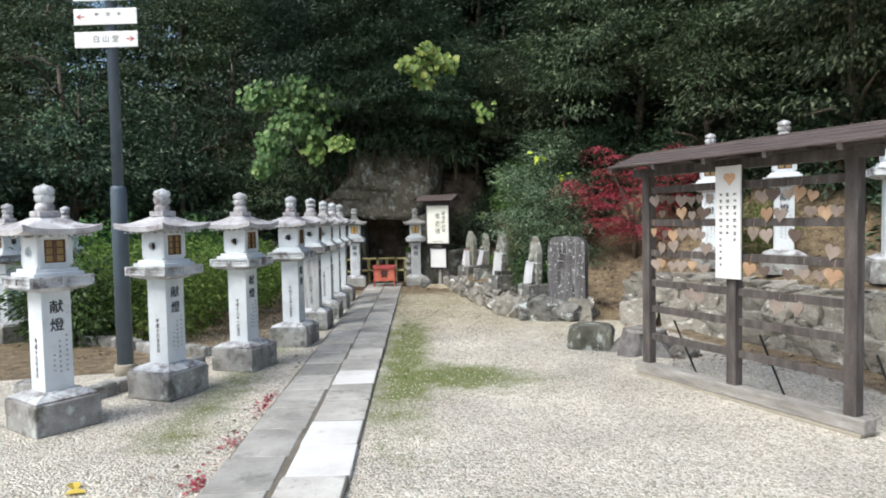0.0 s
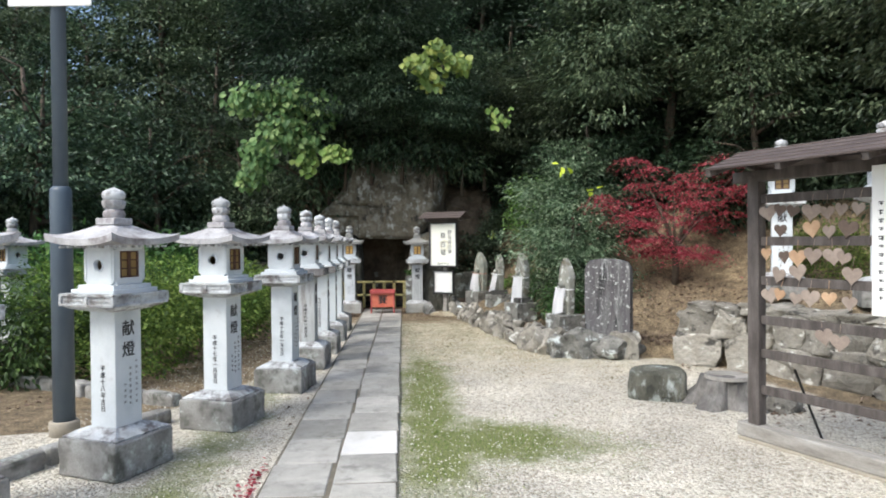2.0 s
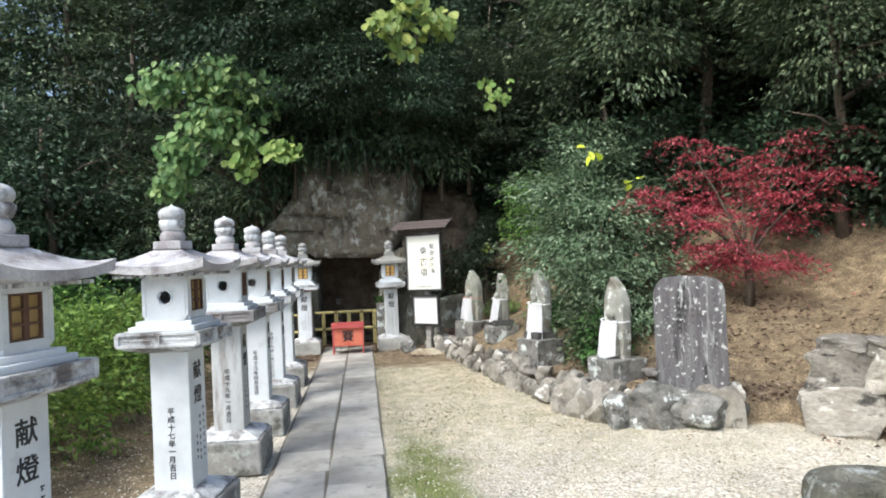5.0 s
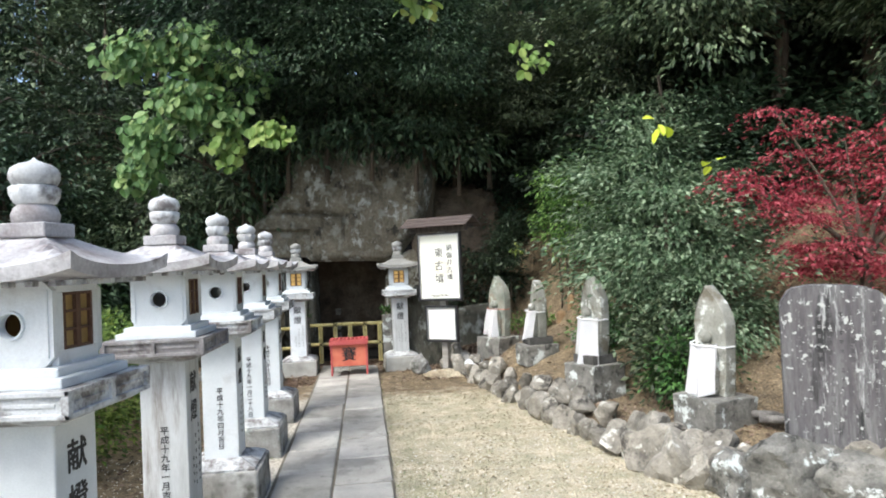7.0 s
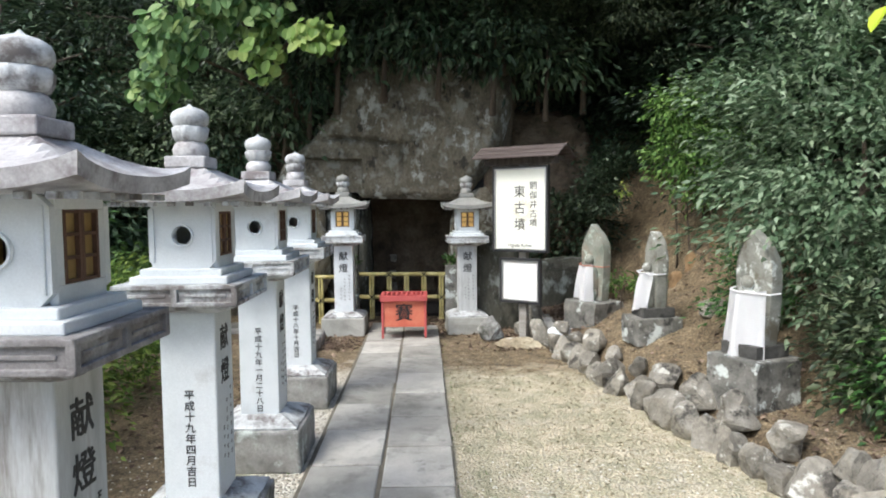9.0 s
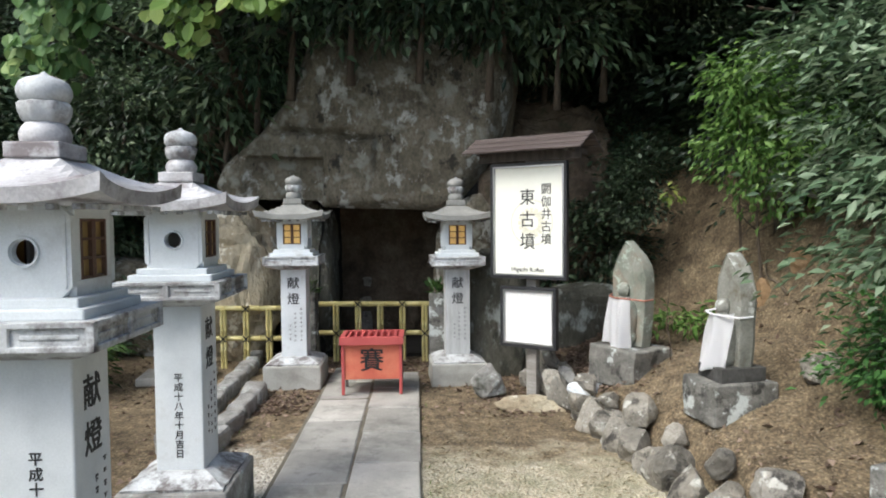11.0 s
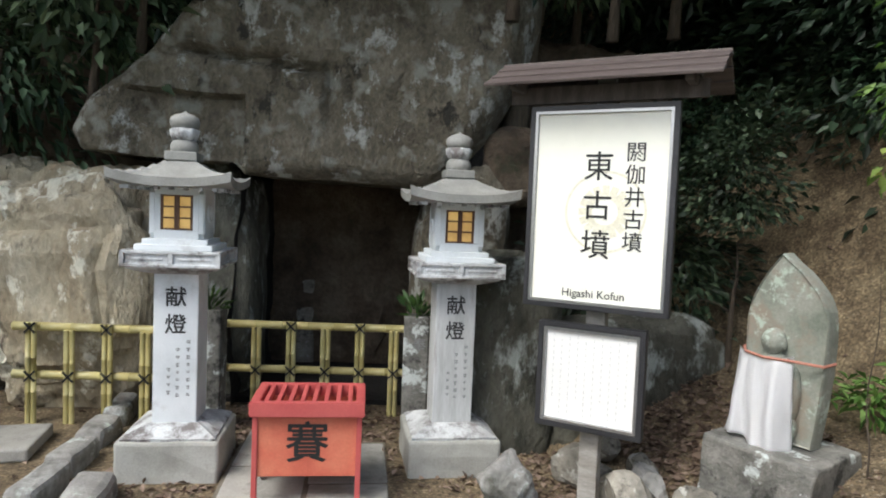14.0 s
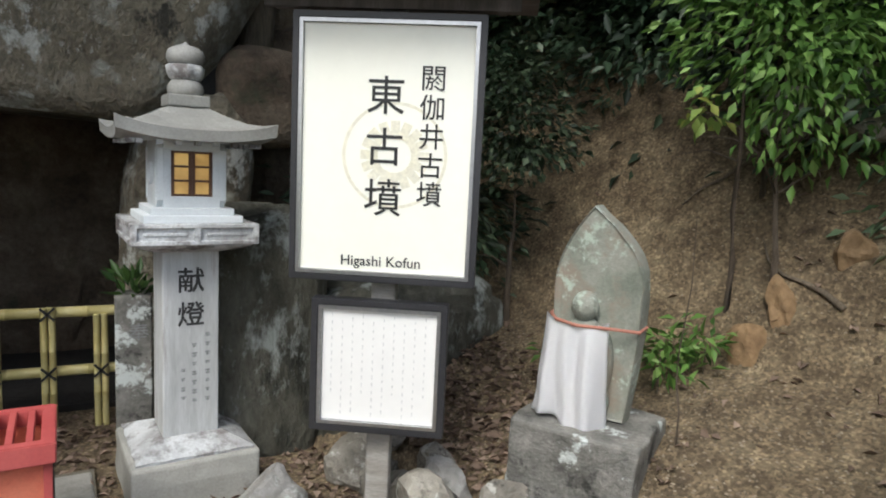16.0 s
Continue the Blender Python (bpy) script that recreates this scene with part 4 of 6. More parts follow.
def retaining_wall():
    wall = thing("stone_wall", at(0, 0, 0), "low dry-stone retaining wall of rough grey boulders", "stone wall")
    rng = random.Random(8)
    line = [(p[0], p[1]) for p in TOE[12:18]]
    for course, (z, h, step) in enumerate(((0.14, 0.34, 0.60), (0.46, 0.28, 0.37), (0.66, 0.10, 0.30))):
        for x, y, a in along(line, step):
            s = step / 0.245 * rng.uniform(0.92, 1.08)
            m = at(x + 0.03 * course + rng.uniform(-0.02, 0.02), y + rng.uniform(-0.02, 0.02), z + rng.uniform(-0.02, 0.02), math.degrees(a)) @ pose(0, 0, 0, rng.uniform(-8, 8), rng.uniform(-8, 8), rng.choice((0, 180)) + rng.uniform(-10, 10)) @ Matrix.Diagonal((s * 1.05, 1.25, h / 0.20 * rng.uniform(0.92, 1.12), 1))
            settle("stone", rng.choice(BLOCKS), wall, m)


def boulder(name, x, y, z, size, seed, mat, label, rz=0.0, category="boulder"):
    ob = new(name, rock_mesh(name, size, seed, mat, 4))
    ob.matrix_world = at(x, y, z, rz)
    return tagged(ob, label, category)


def stump():
    root = thing("tree_stump", at(2.28, 8.12, 0.0), "broad grey weathered tree stump with splayed roots", "tree stump")
    bm = bmesh.new()
    rings = []
    for z, r, w in ((-0.02, 0.36, 0.24), (0.06, 0.30, 0.2), (0.14, 0.24, 0.13), (0.24, 0.22, 0.08)):
        rings.append([((r * (1 + w * math.sin(5 * a + 1) + 0.5 * w * math.sin(11 * a))) * math.cos(a), 0.8 * r * (1 + w * math.sin(5 * a + 1) + 0.5 * w * math.sin(11 * a)) * math.sin(a), z + 0.02 * math.sin(3 * a)) for a in [2 * math.pi * k / 40 for k in range(40)]])
    part("trunk_base", loft(bm, rings), STUMP, root)
    part("cut_face", lathe(bmesh.new(), [(0.20, 0.236), (0.19, 0.262), (0.08, 0.250), (0.01, 0.246)], 24), SILL, root, "cracked grey cut face")


bank_border()
retaining_wall()
ob = new("boulder", block_rock("boulder", (0.26, 0.17, 0.165), 61, MOSS_ROCK, 4, 0.45, 0.16))
ob.matrix_world = at(1.76, 8.40, 0.12, -15)
tagged(ob, "dark blocky boulder with pale lichen on the gravel", "boulder")
boulder("boulder", 2.68, 7.9, 0.07, (0.2, 0.16, 0.13), 62, ROCK, "small dark boulder beside the stump")
stump()
boulder("boulder", -0.63, 15.52, 0.09, (0.17, 0.14, 0.16), 63, GRANITE_BASE, "rounded grey-green boulder by the sign")
boulder("boulder", -0.30, 15.12, 0.02, (0.27, 0.15, 0.08), 64, PALE_ROCK, "flat pale stone around the sign post")
boulder("boulder", -0.03, 15.35, 0.10, (0.15, 0.14, 0.17), 65, GRANITE_BASE, "rounded grey boulder beside the sign")
boulder("boulder", 0.10, 15.05, 0.16, (0.15, 0.11, 0.08), 66, GRANITE, "chalky white stone among the border rocks", 20)
boulder("boulder", 0.06, 14.85, 0.06, (0.12, 0.11, 0.13), 67, ROCK, "grey stone among the border rocks")
boulder("boulder", 1.55, 10.48, 0.12, (0.40, 0.24, 0.27), 68, PLINTH, "big lichened boulder under the monument", 10)
boulder("boulder", 1.22, 10.62, 0.10, (0.30, 0.22, 0.25), 69, PLINTH, "big lichened boulder under the monument", 40)


def monument():
    root = thing("stone_monument", at(1.82, 10.55, 0.0, -27), "dark upright inscribed stone slab streaked with pale lichen", "monument")
    bm = bmesh.new()
    w, h, n = 0.28, 0.95, 26
    outline = [(-w, 0.0)] + [(-w * (1 - 0.02 * noise.noise(Vector((0, k, 2)))), h * k / 12) for k in range(1, 12)]
    outline += [(-w + 0.06, h + 0.015), (-0.1, h + 0.035), (0.05, h + 0.03), (0.16, h + 0.02), (w - 0.04, h - 0.01)]
    outline += [(w * (1 + 0.02 * noise.noise(Vector((3, k, 2)))), h * k / 12) for k in range(11, 0, -1)] + [(w, 0.0)]
    loft(bm, [[(x, y, z) for x, z in outline] for y in (-0.09, 0.08)])
    bmesh.ops.bevel(bm, geom=bm.edges[:], offset=0.012, segments=2, affect="EDGES")
    bmesh.ops.triangulate(bm, faces=[f for f in bm.faces if len(f.verts) > 4])
    slab = part("slab", bm, MONUMENT, root)
    slab.location = (0, 0, 0.24)
    rng = random.Random(3)
    bars = script_bars([(-0.19 + 0.055 * k, 1.08 - 0.02 * (k % 3), 0.62 + 0.1 * (k % 2)) for k in range(8)], 0.026, 0.04, rng, 0.002)
    ob = part("worn_inscription", bars, MONUMENT, root)
    ob.location, ob["kind"] = (0, -0.0905, 0), "stuff"
    p = part("plinth", rock_mesh("plinth", (0.52, 0.32, 0.2), 71, PLINTH, 4, 0.18), PLINTH, root, "low rough plinth rock")
    p.location = (0.05, 0, 0.13)


monument()


def jizo(x, y, tip, tall, wide, rz, seed, bib, stone, tier=0.0, lean=0.0):
    """A boat-backed stone figure, its cloth bib, and the block it stands on. bib: edges across, length, flare."""
    foot = tip - tall
    bm = bmesh.new()
    peak = -0.10 * wide
    left = [(-wide * 0.40, 0.0), (-wide * 0.45, tall * 0.2), (-wide * 0.49, tall * 0.42), (-wide * 0.5, tall * 0.6)]
    left += [(peak + (-wide * 0.5 - peak) * (1 - q ** 2.0), tall * (0.62 + 0.38 * q)) for q in [k / 10 for k in range(1, 10)]]
    right = [(peak + (wide * 0.5 - peak) * (1 - q ** 2.4), tall * (0.60 + 0.39 * q)) for q in [k / 10 for k in range(9, 0, -1)]]
    right += [(wide * 0.5, tall * 0.58), (wide * 0.48, tall * 0.4), (wide * 0.44, tall * 0.2), (wide * 0.38, 0.0)]
    outline = left + [(peak, tall)] + right
    middle = Vector((0, 0, tall * 0.5))
    rings = []
    for yy, shrink in ((-0.034, 0.955), (-0.042, 0.975), (-0.030, 1.0), (0.040, 1.0), (0.060, 0.92)):
        rings.append([((px - middle.x) * shrink, yy, middle.z + (pz - middle.z) * (1 - (1 - shrink) * 0.6)) for px, pz in outline])
    loft(bm, rings)
    for f in [f for f in bm.faces if len(f.verts) > 4]:
        bmesh.ops.triangulate(bm, faces=[f])
    k = tall / 0.74
    w = wide / 0.32
    side = -0.035 * w
    for px, py, pz, sx, sy, sz in ((0, -0.058, 0.395, 0.047, 0.046, 0.052), (0, -0.100, 0.388, 0.008, 0.008, 0.013), (-0.017, -0.096, 0.402, 0.010, 0.006, 0.006), (0.017, -0.096, 0.402, 0.010, 0.006, 0.006), (-0.044, -0.056, 0.39, 0.008, 0.014, 0.022), (0.044, -0.056, 0.39, 0.008, 0.014, 0.022), (0, -0.052, 0.22, 0.085, 0.055, 0.14), (-0.075, -0.05, 0.20, 0.035, 0.045, 0.12), (0.075, -0.05, 0.20, 0.035, 0.045, 0.12), (0, -0.055, 0.07, 0.11, 0.06, 0.10)):
        made = bmesh.ops.create_uvsphere(bm, u_segments=18, v_segments=12, radius=1.0)["verts"]
        bmesh.ops.transform(bm, matrix=at(px * w + side, py, pz * k) @ Matrix.Diagonal((sx * w, sy, sz * k, 1)), verts=made)
    for v in bm.verts:
        v.co += Vector((0.5, 1.0, 0.5)) * noise.noise(v.co * 14 + Vector((seed, 0, 0))) * 0.006
    ob = part("statue", bm, stone, None, smooth=False)
    tagged(ob, "green mossy stone figure carved before a pointed slab" if stone == MOSSY_STATUE else "pale lichened stone figure carved before a pointed boat-shaped slab", "statue", "roadside stone figures")
    stand = at(x, y, foot, rz) @ pose(0, 0, 0, 0, lean)
    ob.matrix_world = stand
    # bib: a draped sheet that falls in folds from the cord
    bm = bmesh.new()
    rows = []
    x0, x1, bib_long, flare, skew = bib
    top, nx, nz = 0.335 * k, 36, 22
    for j in range(nz + 1):
        v = j / nz
        row = []
        for i in range(nx + 1):
            u = i / nx
            mid, half = 0.5 * (x0 + x1), 0.5 * (x1 - x0)
            c = 2 * u - 1
            fold = 0.017 * v ** 0.6 * math.sin(10.5 * u + 1.9 * seed + 1.5 * v) + 0.012 * v ** 0.4 * math.sin(19 * u + 3.1 * seed - 2 * v) + 0.014 * noise.noise(Vector((u * 3, v * 1.6, seed)))
            px = (mid + c * half * (1 + flare * v) + 0.03 * noise.noise(Vector((v * 3, seed, 2.0 if c > 0 else 6.0))) * v) * wide
            swell = 0.060 * max(0.0, 1 - ((px - side) / (0.42 * wide)) ** 2)
            py = -0.062 - swell - 0.055 * v + fold
            pz = top + 0.02 * c * c * (1 - v) - bib_long * v * (1 + skew * c) - 0.010 * v * math.sin(9 * u + 2 * seed)
            row.append(bm.verts.new((px, py, pz)))
        rows.append(row)
    for a, b in zip(rows, rows[1:]):
        for q in range(nx):
            bm.faces.new((a[q], a[q + 1], b[q + 1], b[q]))
    bmesh.ops.solidify(bm, geom=bm.faces[:], thickness=0.004)
    root = thing("cloth_bib", stand, "white cotton bib tied round a stone figure", "bib", "bibs of the stone figures")
    part("cloth", bm, CLOTH, root, smooth=True)
    bm = bmesh.new()
    tube(bm, [(-0.51 * wide, 0.03, top + 0.02), (-0.50 * wide, -0.052, top + 0.018), (side - 0.085, -0.108, top + 0.010), (side, -0.132, top + 0.004), (side + 0.085, -0.108, top + 0.004), (0.49 * wide, -0.052, top - 0.004), (0.50 * wide, 0.03, top)], [0.006] * 7, 6)
    part("cord", bm, RED_CORD if stone == MOSSY_STATUE else CLOTH, root, "faded red neck cord" if stone == MOSSY_STATUE else "")
    # plinth, with a dark upper tier under some figures
    g = height(x, y) - 0.08
    h = foot - tier - g
    bm = box(bmesh.new(), (wide * 1.42, 0.38, h), at(0, -0.03, 0), 0.012)
    bmesh.ops.subdivide_edges(bm, edges=bm.edges[:], cuts=3, use_grid_fill=True)
    for v in bm.verts:
        v.co += Vector([noise.noise(v.co * 7 + Vector((seed * 3, q * 7, 0))) * 0.02 * (0.3 if q == 2 and v.co.z > 0.4 * h else 1) for q in range(3)])
    root = thing("stone_plinth", at(x, y, g + h / 2, rz), "rough lichened stone block under a carved figure", "plinth", "plinths of the stone figures")
    part("block", bm, PLINTH, root)
    if tier:
        bm = bmesh.new()
        loft(bm, [square_ring(0.5, z, 6, wave) for z, wave in ((0.0, 0.0), (0.3, 0.04), (0.7, 0.02), (1.0, 0.0))])
        bmesh.ops.transform(bm, matrix=at(0, -0.02, h / 2 - 0.012) @ Matrix.Diagonal((wide * 0.98, 0.27, tier + 0.016, 1)), verts=bm.verts[:])
        part("upper_tier", bm, DARK_PLINTH, root, "dark worn upper tier")


jizo(0.42, 15.02, 1.245, 0.75, 0.32, -58, 1, (-0.54, 0.20, 0.34, 0.14, 0.06), MOSSY_STATUE)
jizo(0.70, 13.92, 1.21, 0.62, 0.215, -76, 2, (-0.58, 0.36, 0.30, 0.04, 0.0), STATUE, tier=0.07)
jizo(0.96, 12.60, 1.27, 0.70, 0.27, -64, 3, (-0.58, 0.42, 0.47, 0.34, 0.03), STATUE, tier=0.07)
jizo(1.41, 11.22, 1.212, 0.75, 0.285, -70, 4, (-0.60, 0.30, 0.34, 0.10, -0.06), STATUE)


# ---- signs ----
def tomb_sign():
    root = thing("sign_board", at(-0.30, 15.297, 0.0, -31), "cream framed sign on a wooden post under a small roof", "sign")
    part("post", box(bmesh.new(), (0.085, 0.07, 2.0), at(0.0, 0.075, 0.98), 0.006), SILL, root, "square wooden post")

    def board(name, z0, z1, w, face, rim):
        frame_part = part(name, bmesh.new(), FRAME_DARK, root, "dark frame with a bright inner edge")
        bm = bmesh.new()
        h = z1 - z0
        square_frame(bm, (w / 2, h / 2), (w / 2 - rim, h / 2 - rim), -0.025, 0.025, (0, 0, (z0 + z1) / 2))
        bmesh.ops.bevel(bm, geom=bm.edges[:], offset=0.003, segments=2, affect="EDGES")
        bm.to_mesh(frame_part.data)
        bm.free()
        bm = bmesh.new()
        square_frame(bm, (w / 2 - rim - 0.001, h / 2 - rim - 0.001), (w / 2 - rim - 0.013, h / 2 - rim - 0.013), -0.024, 0.012, (0, 0, (z0 + z1) / 2))
        part("inner_edge", bm, FRAME_METAL, frame_part, "bright metal edge")
        part("back_board", box(bmesh.new(), (w - 2 * rim, 0.01, h - 2 * rim), at(0, 0.018, (z0 + z1) / 2)), FRAME_DARK, frame_part)
        part("panel", box(bmesh.new(), (w - 2 * rim - 0.028, 0.006, h - 2 * rim - 0.028), at(0, -0.006, (z0 + z1) / 2)), face, frame_part)
        return frame_part

    big = board("main_board", 0.952, 1.836, 0.635, SIGN_CREAM, 0.022)
    small = board("lower_board", 0.42, 0.89, 0.47, SIGN_WHITE, 0.024)
    y = -0.0102
    for body, size, line, x, z, name in (("東古墳", 0.132, 1.27, -0.005, 1.398, "title_writing"), ("閼伽井古墳", 0.088, 1.07, 0.150, 1.440, "title_writing")):
        part(name, lettering(body, size, line, bold=0.003), BLACK, big).location = (x, y, z)
    part("latin_writing", lettering("Higashi Kofun", 0.049, 1, across=True, bold=0.004), BLACK, big).location = (-0.005, y, 1.022)
    bm = bmesh.new()
    for k in range(16):
        a = 2 * math.pi * k / 16
        box(bm, (0.058, 0.0015, 0.030), pose(0.03 + 0.085 * math.cos(a), y + 0.001, 1.38 + 0.085 * math.sin(a), 0, -math.degrees(a)), 0.0)
    for k in range(40):
        a = 2 * math.pi * k / 40
        box(bm, (0.010, 0.0015, 0.029), pose(0.03 + 0.17 * math.cos(a), y + 0.001, 1.38 + 0.17 * math.sin(a), 0, -math.degrees(a)), 0.0)
    part("round_emblem", bm, SIGN_MARK, big, "faint gold round emblem")
    rng = random.Random(12)
    part("small_writing", script_bars([(0.16 - 0.036 * k, 0.835 - 0.012 * (k % 3), 0.28 + 0.06 * (k % 3)) for k in range(10)], 0.005, 0.02, rng), PALE_INK, small).location = (0, y, 0)
    roof = part("roof", box(bmesh.new(), (0.98, 0.05, 0.025), at(0, 0.06, 2.033), 0.005), ROOF_WOOD, root, "small dark boarded roof")
    for side, tilt in ((-1, 24), (1, -24)):
        for k in range(3):
            m = at(0, 0.06, 2.020) @ pose(0, 0, 0, tilt) @ at(0, side * (0.045 + 0.085 * k), 0.008 * (2 - k))
            part("plank", box(bmesh.new(), (0.97, 0.095, 0.014), m, 0.003), ROOF_WOOD, roof)
    bm = bmesh.new()
    for x in (-0.36, 0.36):
        box(bm, (0.035, 0.40, 0.04), at(x, 0.06, 1.915), 0.004)
    box(bm, (0.76, 0.05, 0.05), at(0, 0.075, 1.955), 0.004)
    part("roof_frame", bm, WOOD, root)
    # added fascia board; its dark wood fills in the shaded gap below the roof
    part("eaves_board", box(bmesh.new(), (0.84, 0.024, 0.075), at(0, 0.0, 1.886), 0.003), WOOD, root, "dark board added across the gap under the roof")


tomb_sign()


def signpost():
    root = thing("sign_pole", at(-3.13, 7.30, 0), "blue-grey steel pole carrying white arrow signs", "sign pole")
    part("collar", lathe(bmesh.new(), [(0.105, -0.02), (0.105, 0.10), (0.098, 0.112), (0.08, 0.112)], 24), CONCRETE, root, "tan concrete foot", True)
    part("lower_tube", lathe(bmesh.new(), [(0.077, 0.11), (0.077, 1.86), (0.073, 1.885), (0.055, 1.905)], 24), STEEL, root, smooth=True)
    part("upper_tube", lathe(bmesh.new(), [(0.053, 1.89), (0.053, 4.5), (0.045, 4.53), (0.01, 4.54)], 24), STEEL, root, smooth=True)
    for k, (z, right) in enumerate(((3.331, True), (3.553, False), (3.785, False), (4.0, False))):
        b = part("arrow_sign", box(bmesh.new(), (0.63, 0.014, 0.155), at(-0.02, -0.07, z), 0.004), SIGN_WHITE, root, "white arrow sign")
        s = 1 if right else -1
        bm = bmesh.new()
        box(bm, (0.08, 0.002, 0.009), at(-0.02 + s * 0.245, -0.0785, z))
        for a in (40, -40):
            box(bm, (0.045, 0.002, 0.009), at(-0.02 + s * 0.272, -0.079, z) @ pose(0, 0, 0, 0, a * s) @ at(-s * 0.017, 0, 0))
        part("arrow", bm, RED_SIGN, b, "red arrow")
        body = "白山堂" if right else ""
        if body:
            part("sign_writing", lettering("白 山 堂", 0.075, across=True), FAINT_INK, b).location = (-0.02, -0.0785, z)
        else:
            part("sign_writing", script_bars([(-0.10 + 0.11 * q, z + 0.03, 0.02) for q in range(3)], 0.05, 0.06, random.Random(k)), FAINT_INK, b).location = (0, -0.0785, 0)


signpost()


# ---- offering box, fence and flower posts ----
def offering_box():
    root = thing("offering_box", at(-1.535, 15.52, 0.035, 4), "faded vermilion wooden offering box with a slatted lid", "offering box")
    bm = square_frame(bmesh.new(), (0.225, 0.136), (0.209, 0.120), -0.41, -0.12, (0, 0, 0))
    bmesh.ops.bevel(bm, geom=bm.edges[:], offset=0.003, segments=2, affect="EDGES")
    bmesh.ops.transform(bm, matrix=pose(0, 0, 0, -90), verts=bm.verts[:])
    part("body", bm, RED_PAINT, root, "faded orange-red painted body")
    part("bottom_board", box(bmesh.new(), (0.416, 0.238, 0.014), at(0, 0, 0.135)), RED_PAINT, root)
    for x in (-0.215, 0.215):
        for y in (-0.125, 0.125):
            part("leg", box(bmesh.new(), (0.024, 0.024, 0.44), at(x * 1.055, y * 1.08, 0.22), 0.003), WOOD if y > 0 else RED_LID, root)
    bm = square_frame(bmesh.new(), (0.25, 0.175), (0.21, 0.135), -0.4625, -0.3975, (0, 0, 0))
    bmesh.ops.bevel(bm, geom=bm.edges[:], offset=0.004, segments=2, affect="EDGES")
    bmesh.ops.transform(bm, matrix=pose(0, 0, 0, -90), verts=bm.verts[:])
    lid = part("lid", bm, RED_LID, root, "pinkish red lid rim")
    for k in range(8):
        part("slat", box(bmesh.new(), (0.02, 0.275, 0.03), at(-0.182 + 0.052 * k, 0, 0.448), 0.003), RED_LID, lid)
    part("character", lettering("賽", 0.195, bold=0.012), BLACK, root, "large black character").location = (0, -0.1368, 0.262)


offering_box()


def bamboo(bm, a, b, r):
    a, b = Vector(a), Vector(b)
    pts, rad = [], []
    n = max(2, int((b - a).length / 0.16))
    for k in range(n + 1):
        p = a.lerp(b, k / n)
        for d, q in ((-0.004, 1.0), (0.0, 1.14), (0.004, 1.0)):
            pts.append(p + (b - a).normalized() * d)
            rad.append(r * q)
    return tube(bm, pts, rad, 8)


def bamboo_fence():
    root = thing("bamboo_fence", at(0, 0, 0), "low yellow bamboo fence across the tomb mouth", "fence")
    y = 16.80
    for x0, x1, y in ((-3.45, -2.42, 16.50), (-2.42, -1.08, 16.80)):
        for z in (0.575, 0.285):
            part("rail", bamboo(bmesh.new(), (x0, y, z), (x1, y - 0.01, z), 0.026), BAMBOO, root, smooth=True)
        x = x0 + 0.12
        k = 0
        while x < x1:
            for d in (-0.017, 0.017):
                part("upright", bamboo(bmesh.new(), (x + d, y - 0.036, -0.02), (x + d, y - 0.036, 0.56 if k % 2 else 0.60), 0.0155), BAMBOO, root, smooth=True)
            for z in (0.285, 0.575):
                bm = bmesh.new()
                for s in (-1, 1):
                    box(bm, (0.085, 0.012, 0.010), at(x, y - 0.052, z) @ pose(0, 0, 0, 0, 45 * s))
                if z < 0.5 or k % 2 == 0:
                    part("knot", bm, BLACK, root, "black cord knot")
                else:
                    bm.free()
            x += 0.222
            k += 1


bamboo_fence()


def oval_leaves(name, pts, dirs, side, up, L, W, fold, material):
    """Broad leaves with rounded sides, folded along the midrib."""
    n = len(pts)
    v = np.empty((n, 8, 3))
    for k, (along_leaf, out) in enumerate(((0.0, 0.0), (0.22, 0.40), (0.52, 0.5), (0.8, 0.32), (1.0, 0.0), (0.8, -0.32), (0.52, -0.5), (0.22, -0.40))):
        v[:, k] = pts + dirs * L * along_leaf + side * W * out + up * L * (fold * 2 * abs(out) - 0.5 * fold * along_leaf ** 2)
    base = np.arange(n)[:, None] * 8
    faces = np.concatenate([base + f for f in ([0, 1, 4], [1, 2, 4], [2, 3, 4], [0, 4, 7], [7, 4, 6], [6, 4, 5])], 1).reshape(-1, 3)
    me = bpy.data.meshes.new(name)
    me.from_pydata(v.reshape(-1, 3).tolist(), [], faces.tolist())
    me.materials.append(material)
    return me


